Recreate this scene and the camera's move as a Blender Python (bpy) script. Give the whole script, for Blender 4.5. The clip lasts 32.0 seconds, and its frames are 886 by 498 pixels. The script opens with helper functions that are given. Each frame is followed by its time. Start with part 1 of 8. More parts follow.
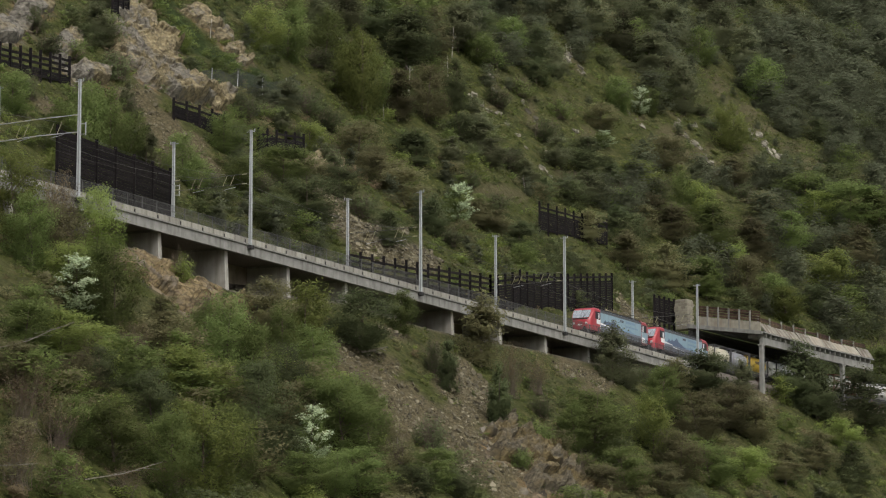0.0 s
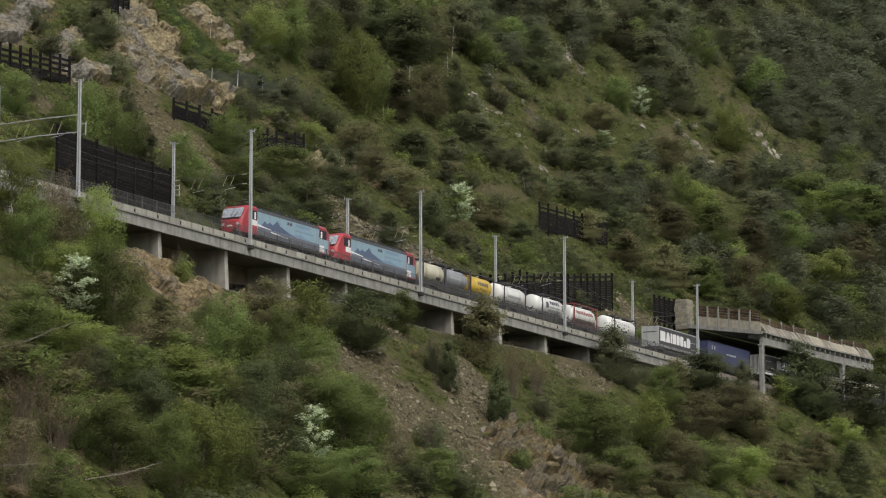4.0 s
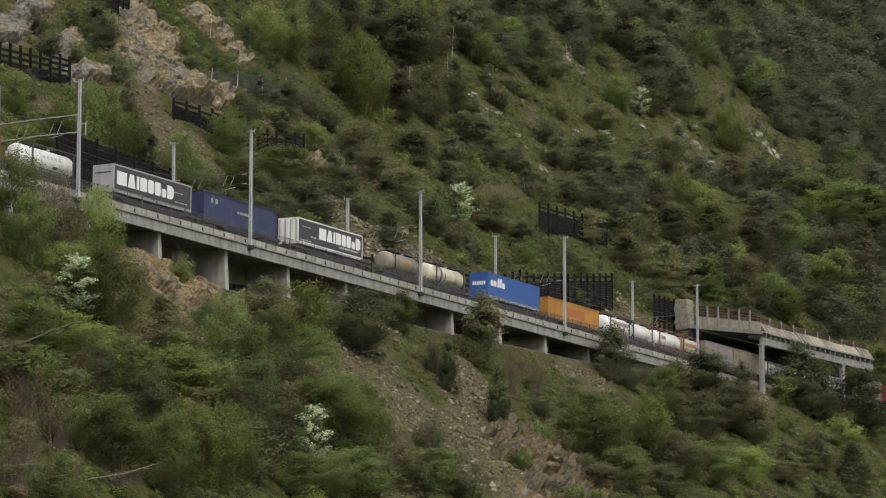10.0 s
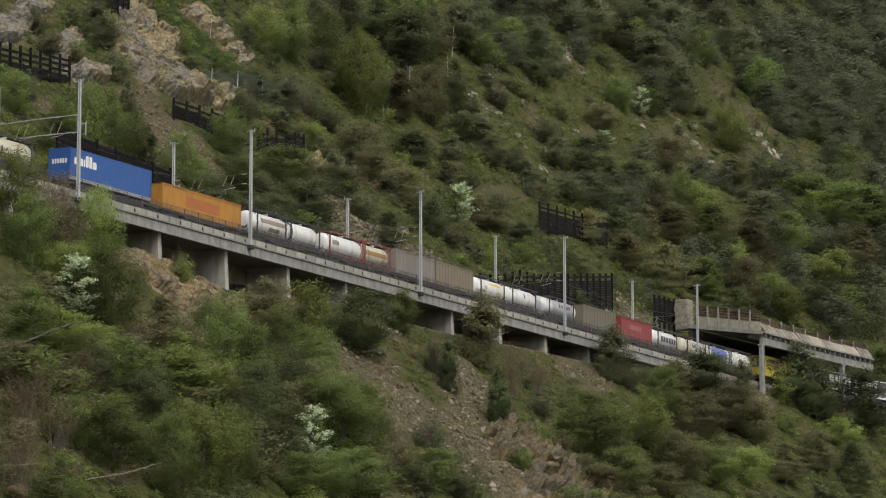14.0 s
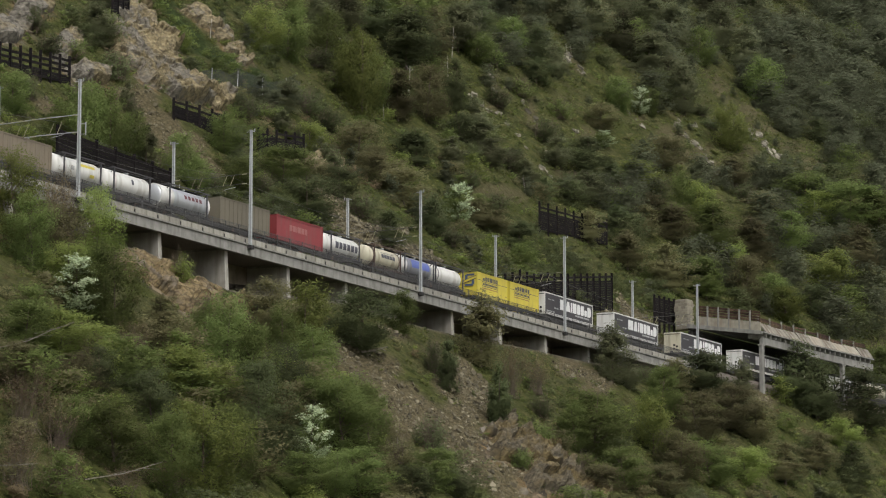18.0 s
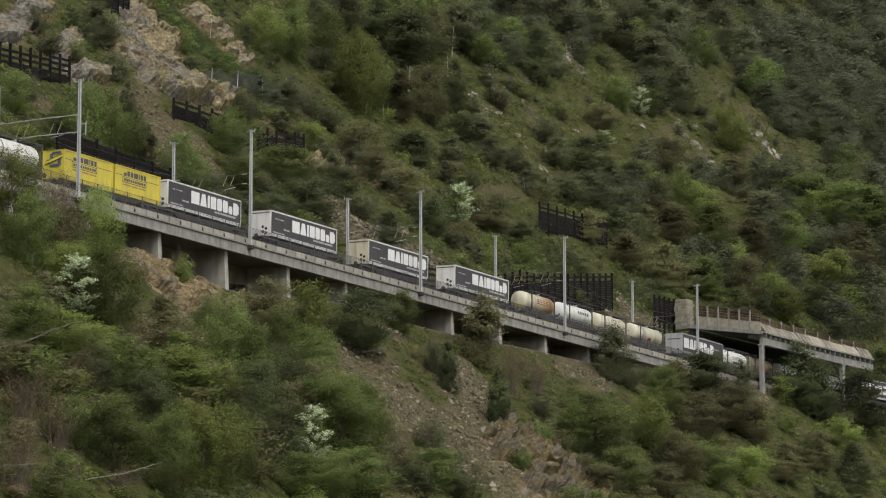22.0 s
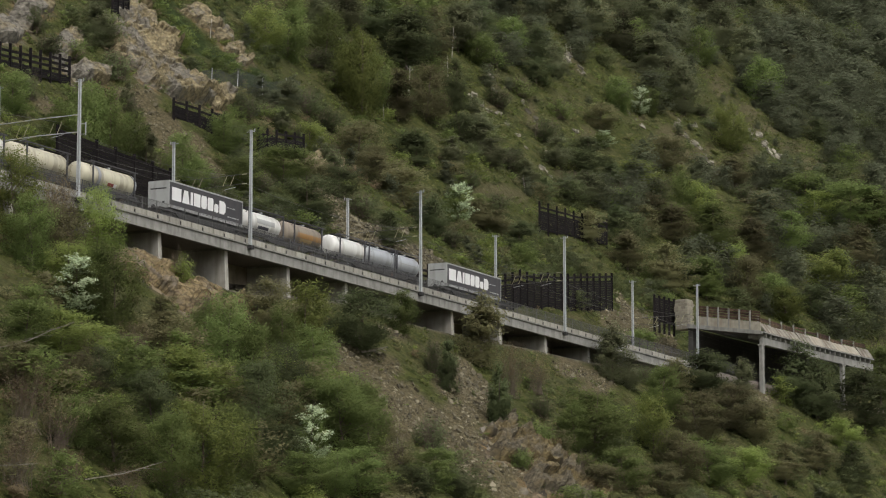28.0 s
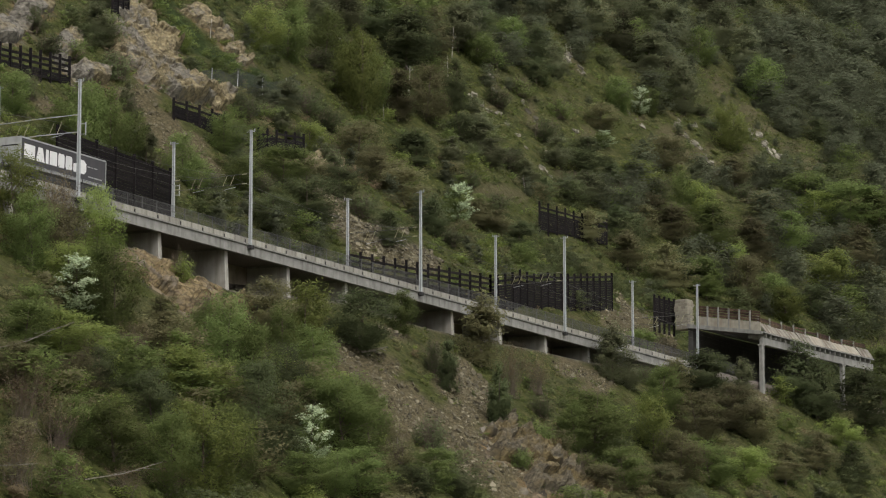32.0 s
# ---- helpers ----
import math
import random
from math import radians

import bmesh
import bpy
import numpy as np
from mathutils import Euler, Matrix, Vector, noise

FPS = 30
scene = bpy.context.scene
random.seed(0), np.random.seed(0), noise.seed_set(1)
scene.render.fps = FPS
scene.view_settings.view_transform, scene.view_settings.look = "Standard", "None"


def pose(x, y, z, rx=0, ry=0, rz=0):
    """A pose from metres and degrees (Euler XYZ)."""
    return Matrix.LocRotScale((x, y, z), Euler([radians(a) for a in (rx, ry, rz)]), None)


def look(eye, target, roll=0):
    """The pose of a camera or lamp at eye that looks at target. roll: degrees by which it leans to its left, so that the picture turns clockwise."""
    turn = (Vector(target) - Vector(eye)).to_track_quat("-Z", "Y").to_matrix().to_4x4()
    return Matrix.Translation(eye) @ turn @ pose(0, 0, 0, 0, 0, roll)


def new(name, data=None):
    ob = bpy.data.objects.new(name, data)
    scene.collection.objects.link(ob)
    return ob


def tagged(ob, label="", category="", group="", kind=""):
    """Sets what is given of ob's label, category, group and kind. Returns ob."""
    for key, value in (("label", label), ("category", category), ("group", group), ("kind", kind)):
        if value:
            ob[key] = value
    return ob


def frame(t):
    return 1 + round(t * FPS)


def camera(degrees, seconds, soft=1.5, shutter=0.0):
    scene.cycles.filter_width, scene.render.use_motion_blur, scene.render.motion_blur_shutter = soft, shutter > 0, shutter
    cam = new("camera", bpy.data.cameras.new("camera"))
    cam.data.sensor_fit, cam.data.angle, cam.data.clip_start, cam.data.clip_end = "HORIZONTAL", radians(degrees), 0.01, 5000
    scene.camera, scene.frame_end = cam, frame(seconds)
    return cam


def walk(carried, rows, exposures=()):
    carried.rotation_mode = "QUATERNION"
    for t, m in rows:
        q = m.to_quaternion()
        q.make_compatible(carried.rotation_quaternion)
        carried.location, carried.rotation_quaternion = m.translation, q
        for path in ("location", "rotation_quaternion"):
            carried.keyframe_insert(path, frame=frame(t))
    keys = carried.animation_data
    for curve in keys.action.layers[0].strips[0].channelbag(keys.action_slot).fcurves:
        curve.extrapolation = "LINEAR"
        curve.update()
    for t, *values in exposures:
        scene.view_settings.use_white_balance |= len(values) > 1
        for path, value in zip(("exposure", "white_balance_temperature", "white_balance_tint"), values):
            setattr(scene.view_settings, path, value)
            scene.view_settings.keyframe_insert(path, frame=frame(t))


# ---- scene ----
# The camera stands still in the valley and looks up at a viaduct on the mountainside.
EYE_Z = 1.7
cam = camera(16.80, 32.0, soft=1.15)
walk(cam, [(0.0, pose(0, 0, EYE_Z, 98.211, 0, 0)), (32.0, pose(0, 0, EYE_Z, 98.211, 0, 0))])

# ---- light: overcast sky ----
world = bpy.data.worlds.new("overcast_sky")
scene.world = world
world.use_nodes = True
wn = world.node_tree
sky = wn.nodes.new("ShaderNodeTexSky")
sky.sky_type, sky.sun_disc = "NISHITA", False
sky.sun_elevation, sky.sun_rotation = radians(52), radians(150)
sky.air_density, sky.dust_density, sky.ozone_density = 1.0, 6.0, 1.0
grey = wn.nodes.new("ShaderNodeHueSaturation")
grey.inputs["Saturation"].default_value = 0.35
wn.links.new(sky.outputs["Color"], grey.inputs["Color"])
wn.links.new(grey.outputs["Color"], wn.nodes["Background"].inputs["Color"])
wn.nodes["Background"].inputs["Strength"].default_value = 0.185
sun = new("sun", bpy.data.lights.new("sun", "SUN"))
sun.data.energy, sun.data.angle, sun.data.color = 0.75, radians(25), (1.0, 0.96, 0.9)
sun.matrix_world = look((60, -40, 200), (0, 120, 0))
scene.view_settings.exposure = -0.06

# ---- plan of the line: s along the track, n towards the mountain, h over the rail ----
TURN = radians(28.4458)
PX, PY, PZ = -4.364, 335.769, 43.934 + EYE_Z
GRADE = -0.02
CURVE_FROM, CURVE_TO, RADIUS = 80.0, 240.0, 420.0


def line(s):
    """Place and heading of the line in straight plan coordinates: s, n and the turn in radians."""
    if s <= CURVE_FROM:
        return s, 0.0, 0.0
    a = (min(s, CURVE_TO) - CURVE_FROM) / RADIUS
    u, n = CURVE_FROM + RADIUS * math.sin(a), -RADIUS * (1 - math.cos(a))
    over = max(0.0, s - CURVE_TO)
    return u + over * math.cos(a), n - over * math.sin(a), a


def plan(u, n, z):
    """World point from the straight plan coordinates."""
    return Vector((PX + u * math.sin(TURN) - n * math.cos(TURN), PY + u * math.cos(TURN) + n * math.sin(TURN), z))


def rail_z(s):
    return PZ + GRADE * s


def on_line(s, n=0.0, h=0.0, tilt=True, turn=0.0):
    """Pose at s along the line: x runs with the line, y towards the mountain, z up."""
    u, m, a = line(s)
    p = plan(u + n * math.sin(a), m + n * math.cos(a), rail_z(s) + h)
    return pose(p.x, p.y, p.z, 0, 1.1458 if tilt else 0, 90 - math.degrees(TURN + a) + turn)


# ---- ground: heights on the straight plan ----
def hashed(ix, iy, seed):
    v = (ix.astype(np.int64) * 374761393 + iy.astype(np.int64) * 668265263 + seed * 974711) & 0x7FFFFFFF
    v = ((v ^ (v >> 13)) * 1274126177) & 0x7FFFFFFF
    v = ((v ^ (v >> 15)) * 668265263) & 0x7FFFFFFF
    return ((v ^ (v >> 16)) & 0xFFFF) / 65535.0


def value_noise(x, y, seed=0):
    ix, iy = np.floor(x), np.floor(y)
    fx, fy = x - ix, y - iy
    fx, fy = fx * fx * (3 - 2 * fx), fy * fy * (3 - 2 * fy)
    ix, iy = ix.astype(np.int64), iy.astype(np.int64)
    a, b = hashed(ix, iy, seed), hashed(ix + 1, iy, seed)
    c, d = hashed(ix, iy + 1, seed), hashed(ix + 1, iy + 1, seed)
    return (a + (b - a) * fx) * (1 - fy) + (c + (d - c) * fx) * fy


def fbm(x, y, octaves=4, seed=0):
    v, amp, tot = 0.0, 1.0, 0.0
    for o in range(octaves):
        v = v + amp * value_noise(x * 2 ** o + 17.3 * o, y * 2 ** o - 9.1 * o, seed + o)
        tot, amp = tot + amp, amp * 0.5
    return v / tot * 2 - 1


def offset_of_line(u):
    a = np.clip((u - CURVE_FROM) / RADIUS, 0, math.sin((CURVE_TO - CURVE_FROM) / RADIUS))
    a = np.arcsin(a)
    end = CURVE_FROM + RADIUS * math.sin((CURVE_TO - CURVE_FROM) / RADIUS)
    return -RADIUS * (1 - np.cos(a)) - np.maximum(0, u - end) * math.tan((CURVE_TO - CURVE_FROM) / RADIUS) * np.exp(-np.maximum(0, u - end) / 400)


def smooth(x, a, b):
    t = np.clip((x - a) / (b - a), 0, 1)
    return t * t * (3 - 2 * t)


# bare rock and scree on the mountainside: centre (across, n), half lengths across and uphill, weight
CLIFF = ((-37.2, 59.9, 3.0, 3.7, 1.0), (-35.0, 50.4, 3.0, 3.6, 1.0), (-33.2, 49.0, 3.0, 3.6, 1.0), (-30.6, 46.1, 3.4, 3.6, 1.0), (-27.4, 46.2, 3.9, 2.0, 1.0), (-25.2, 46.2, 2.3, 1.2, 1.0), (-33.8, 55.7, 2.3, 4.1, 1.0))
UPPER_ROCK = ((-31.4, 69.0, 1.7, 0.9, 1.0), (-29.4, 67.4, 1.5, 0.9, 1.0), (-27.4, 65.4, 1.4, 1.1, 1.0), (-25.6, 63.6, 1.3, 1.0, 1.0), (-24.0, 62.0, 1.0, 0.9, 1.0))
LEFT_ROCK = ((-47.5, 48.1, 2.0, 2.9, 0.9), (-46.1, 53.0, 1.6, 1.3, 0.9), (-41.5, 46.7, 1.2, 3.3, 0.9), (-38.7, 42.9, 2.5, 1.3, 0.9))
BROKEN_ROCK = ((-11.6, 38.0, 2.4, 1.6, 0.8),)
PIER_ROCK = ((-23.8, -4.3, 2.7, 2.6, 1.0), (-21.6, -6.7, 2.2, 1.8, 1.0), (-19.3, -7.5, 2.3, 3.2, 1.0), (-16.9, -8.0, 2.3, 2.3, 1.0), (-15.9, -6.6, 1.4, 1.6, 1.0))
LOW_ROCK = ((15.7, -24.1, 2.4, 3.7, 0.9), (17.4, -26.2, 2.4, 1.5, 0.9), (19.1, -28.0, 2.0, 1.5, 0.9), (10.1, -18.9, 1.5, 1.4, 0.9), (12.1, -22.0, 3.2, 2.3, 0.9), (15.8, -25.7, 3.6, 2.8, 0.9), (18.7, -28.6, 2.4, 1.9, 0.9))
ROCK = CLIFF + UPPER_ROCK + LEFT_ROCK + BROKEN_ROCK + PIER_ROCK + LOW_ROCK
BANK = ((-11.7, 33.9, 1.7, 2.0, 0.6), (-8.9, 27.9, 2.3, 2.4, 0.6), (-5.9, 23.5, 3.3, 2.1, 0.6), (-1.6, 20.7, 3.4, 2.3, 0.6), (1.9, 18.6, 2.5, 1.7, 0.6), (-10.5, 31.0, 2.1, 1.9, 0.6), (-7.3, 25.0, 2.8, 2.2, 0.6), (-3.8, 22.2, 3.6, 2.6, 0.6), (-0.2, 19.7, 3.6, 2.2, 0.6), (-2.5, 24.8, 2.6, 1.7, 0.6))
LOW_SCREE = ((5.3, -11.5, 2.4, 3.2, 0.6), (7.8, -12.9, 2.1, 2.8, 0.6), (6.3, -7.6, 1.6, 2.4, 0.6), (20.0, -3.1, 2.1, 2.0, 0.6), (22.6, -4.0, 2.4, 1.5, 0.6), (24.3, -5.5, 1.5, 1.3, 0.6), (5.8, -20.9, 2.3, 2.7, 0.6), (8.1, -23.7, 2.5, 2.2, 0.6), (5.8, -24.7, 1.9, 1.8, 0.6), (11.0, -25.6, 2.3, 0.9, 0.6), (13.8, -27.7, 2.3, 0.8, 0.6), (-6.3, -9.2, 1.7, 1.8, 0.6), (0.7, -17.5, 2.3, 3.0, 0.6), (3.6, -21.2, 2.0, 2.2, 0.6))
EARTH = ((28.6, 16.8, 1.8, 3.8, 0.6), (30.5, 14.5, 2.1, 3.0, 0.6), (33.5, 13.7, 2.4, 2.3, 0.6), (36.9, 14.2, 2.0, 2.2, 0.6), (30.9, 20.4, 1.2, 9.7, 0.6), (32.8, 17.6, 1.8, 5.1, 0.6), (44.2, -4.1, 1.4, 1.9, 0.6), (47.5, -4.3, 1.6, 2.0, 0.6), (49.9, -4.4, 1.1, 1.2, 0.6))
SCREE = ((-38.3, 41.0, 2.0, 1.8, 0.6), (-33.6, 40.0, 2.8, 2.4, 0.6), (-30.0, 35.8, 2.8, 2.4, 0.6), (-26.6, 33.3, 2.6, 2.4, 0.6), (-24.1, 29.6, 1.8, 2.2, 0.6), (-39.6, 32.1, 1.8, 1.1, 0.6), (-5.8, -8.0, 1.7, 1.8, 0.6), (-3.4, -10.7, 3.1, 2.4, 0.6), (-1.0, -14.7, 3.0, 2.8, 0.6), (1.8, -17.3, 2.4, 2.3, 0.6), (-1.4, -4.4, 2.0, 0.8, 0.6), (7.2, -10.4, 2.2, 2.5, 0.6), (8.3, -15.7, 1.7, 2.4, 0.6), (5.9, -18.2, 2.0, 3.1, 0.6), (8.1, -22.8, 2.6, 3.1, 0.6), (11.0, -25.6, 2.6, 2.2, 0.6), (19.9, -4.3, 2.4, 1.3, 0.6), (22.6, -7.0, 2.0, 1.3, 0.6), (45.4, -3.1, 4.0, 1.5, 0.6), (50.3, -3.1, 2.3, 1.3, 0.6)) + BANK + EARTH + LOW_SCREE
FAR_SCREE = ((29.3, 82.1, 2.6, 2.0, 0.5), (65.7, 72.2, 5.0, 2.6, 0.5), (69.2, 66.9, 4.3, 2.6, 0.5), (75.1, 60.2, 4.3, 3.2, 0.5), (78.7, 53.5, 4.9, 2.8, 0.5), (61.9, 79.6, 3.2, 5.7, 0.5), (48.3, 67.2, 4.1, 2.0, 0.5), (52.3, 61.8, 4.6, 2.0, 0.5), (13.8, 50.1, 5.0, 1.8, 0.5), (34.9, 19.2, 1.8, 4.5, 0.5), (19.9, 69.9, 1.1, 3.5, 0.5), (23.9, 66.6, 1.2, 3.1, 0.5), (12.5, 71.1, 2.2, 1.2, 0.5), (42.2, 71.0, 1.5, 2.7, 0.5), (30.4, 66.5, 2.2, 1.4, 0.5), (24.1, 57.5, 1.2, 3.1, 0.5), (13.9, 75.2, 0.8, 4.1, 0.5), (50.6, 71.9, 3.0, 1.4, 0.5), (55.2, 57.8, 2.0, 3.4, 0.5), (54.1, 79.0, 1.9, 1.9, 0.5), (7.6, 55.0, 1.2, 1.4, 0.5), (20.1, 89.8, 1.2, 1.8, 0.5), (30.6, 18.6, 3.3, 1.7, 0.45), (22.7, 15.2, 3.9, 0.7, 0.45), (60.7, 63.8, 3.3, 2.6, 0.45), (64.7, 58.6, 2.8, 2.6, 0.45), (48.2, 60.5, 2.6, 2.5, 0.45))
# thin pale ribs of rock on the open slope
RIBS_a = ((38.3, 73.7, 0.5, 0.6, 0.8), (39.6, 72.2, 0.5, 0.6, 0.8), (40.8, 70.5, 0.5, 0.6, 0.8), (41.9, 68.4, 0.5, 0.6, 0.8), (46.6, 72.7, 0.6, 0.6, 0.8), (50.2, 69.8, 0.6, 0.6, 0.8), (49.5, 69.3, 0.7, 0.7, 0.8), (50.9, 66.7, 0.7, 0.7, 0.8), (52.4, 64.6, 0.7, 0.7, 0.8), (52.9, 64.5, 0.8, 0.8, 0.8), (53.7, 62.8, 0.8, 0.8, 0.8), (54.4, 60.9, 0.8, 0.8, 0.8), (55.1, 58.9, 0.8, 0.8, 0.8), (55.9, 57.1, 0.8, 0.8, 0.8), (56.6, 55.3, 0.8, 0.8, 0.8), (57.3, 53.2, 0.8, 0.8, 0.8), (28.1, 83.4, 1.0, 1.0, 0.8), (30.9, 80.7, 1.0, 1.0, 0.8), (12.7, 76.4, 0.5, 0.6, 0.8),)
RIBS_b = ((13.5, 74.1, 0.5, 0.6, 0.8), (14.2, 72.1, 0.5, 0.6, 0.8), (18.5, 72.2, 0.5, 0.6, 0.8), (19.5, 70.0, 0.5, 0.6, 0.8), (20.6, 68.3, 0.5, 0.6, 0.8), (28.1, 67.6, 0.6, 0.6, 0.8), (30.5, 65.5, 0.6, 0.6, 0.8), (13.7, 69.9, 0.4, 0.6, 0.8), (15.2, 67.6, 0.4, 0.6, 0.8), (17.3, 65.9, 0.3, 0.6, 0.8), (18.4, 63.4, 0.3, 0.6, 0.8), (9.4, 73.1, 0.6, 0.6, 0.8), (10.9, 71.8, 0.6, 0.6, 0.8), (12.3, 70.3, 0.6, 0.6, 0.8), (21.3, 59.1, 0.6, 0.6, 0.8), (22.7, 57.8, 0.6, 0.6, 0.8), (23.9, 56.2, 0.6, 0.6, 0.8), (22.6, 61.6, 0.4, 0.6, 0.8), (24.0, 59.1, 0.4, 0.6, 0.8),)
RIBS_c = ((52.4, 71.3, 0.6, 0.6, 0.8), (53.6, 67.8, 0.6, 0.6, 0.8), (58.4, 57.0, 0.5, 0.6, 0.8), (59.2, 53.1, 0.5, 0.6, 0.8), (75.6, 74.7, 0.4, 0.6, 0.8), (76.1, 70.5, 0.4, 0.6, 0.8), (-12.4, 76.9, 0.3, 0.6, 0.8), (-11.2, 74.8, 0.3, 0.6, 0.8), (66.6, 65.3, 1.0, 1.0, 0.8), (67.8, 63.5, 1.0, 1.0, 0.8), (68.9, 61.5, 1.0, 1.0, 0.8), (69.9, 59.0, 1.0, 1.0, 0.8), (70.9, 57.0, 1.0, 1.0, 0.8),)
RIBS = RIBS_a + RIBS_b + RIBS_c
# open grassy slope
MEADOW = ((8.8, 71.8, 5.8, 3.3, 1.0), (14.5, 65.3, 6.7, 4.9, 1.0), (20.8, 68.6, 6.9, 8.2, 1.0), (27.7, 72.7, 5.2, 6.9, 1.0), (21.2, 59.3, 5.7, 2.9, 1.0), (47.0, 66.9, 5.4, 6.6, 1.0), (53.1, 59.6, 6.4, 5.1, 1.0), (59.8, 55.3, 5.4, 4.6, 1.0), (60.5, 74.0, 4.6, 11.2, 1.0), (67.4, 68.0, 4.6, 11.4, 1.0), (75.8, 53.6, 6.7, 9.2, 1.0), (16.0, 74.3, 5.0, 5.6, 1.0), (-14.9, 66.2, 4.3, 7.1, 1.0), (36.9, 63.9, 4.1, 6.1, 1.0))
# turf held by a dark green net
NETTED = ((-34.0, 68.3, 2.3, 2.5, 1.0), (-31.5, 63.2, 2.9, 3.4, 1.0), (-28.0, 60.6, 3.6, 2.6, 1.0), (-24.7, 60.0, 4.8, 2.2, 1.0), (-20.9, 58.4, 4.4, 1.8, 1.0))


def patches(u, n, rows):
    w = 0.4 * fbm(u / 5, n / 5, 3, 40)
    best = np.zeros_like(u)
    across = u * math.sin(TURN) - n * math.cos(TURN)
    for cx, cn, rx, rn, k in rows:
        d = np.sqrt(((across - cx) / rx) ** 2 + ((n - cn) / rn) ** 2) + w
        best = np.maximum(best, k * (1 - smooth(d, 0.75, 1.1)))
    return best


def ground(u, n):
    """Height of the mountainside over the valley floor, for arrays of plan coordinates."""
    u, n = np.asarray(u, float), np.asarray(n, float)
    q = n - offset_of_line(u) * (0.35 + 0.65 * np.exp(-(np.maximum(0, n - 12) / 45) ** 2))
    rail = PZ + GRADE * np.clip(u, -400, 300)
    q_up = np.maximum(0, q - 10)
    up = q_up * (0.86 + 0.16 * smooth(q_up, 20, 120))
    up = np.where(q_up > 520, 520 * 1.02 + (q_up - 520) * 0.45, up)
    foot = -3.2 - 2.0 * np.exp(-((u + 37) / 14) ** 2) - 0.8 * np.exp(-((u - 5) / 20) ** 2) + 1.6 * smooth(u, 40, 75)
    span = 1 - smooth(u, 72, 84)
    foot = foot * span + (-0.9) * (1 - span)
    q_dn = np.maximum(0, -1.0 - q)
    down = foot - q_dn * 0.83
    bench = -0.75 + 0 * q
    k = smooth(q, 1.0 + 2.6 * span, 3.0 + 2.4 * span)
    low = down * (1 - k) + bench * k
    h = np.where(q < 6.0, low, bench + up)
    # steep earth bank behind the tracks towards the gallery
    h = h + 3.6 * smooth(q, 9.6, 13.5) * (1 - smooth(q, 16, 48)) * smooth(u, 15, 50) * (1 - smooth(u, 112, 130))
    # ribs and gullies down the fall line, then lumps
    away = smooth(np.abs(q - 4), 7, 40)
    h = h + away * (4.5 * fbm(u / 46, n / 150, 3, 3) + 1.6 * fbm(u / 13, n / 34, 3, 11))
    h = h + smooth(np.abs(q - 4), 5.5, 11) * 0.5 * fbm(u / 3.5, n / 4.5, 3, 21)
    rk = patches(u, n, ROCK) * smooth(np.abs(q - 4), 5.0, 7.5)
    crag = np.abs(fbm(u / 3.2 + 0.25 * n, n / 6.5, 5, 31))
    h = h + rk * 1.2 * crag
    h = h + patches(u, n, SCREE + FAR_SCREE) * smooth(np.abs(q - 4), 5.0, 8.0) * 0.7 * np.abs(fbm(u / 1.9, n / 2.6, 3, 33))
    z = rail + h
    # the valley floor
    floor = 0.35 * fbm(u / 25, n / 25, 2, 8)
    zz = np.maximum(z, floor)
    return zz


def ground_at(u, n):
    return float(ground(np.array([u]), np.array([n]))[0])


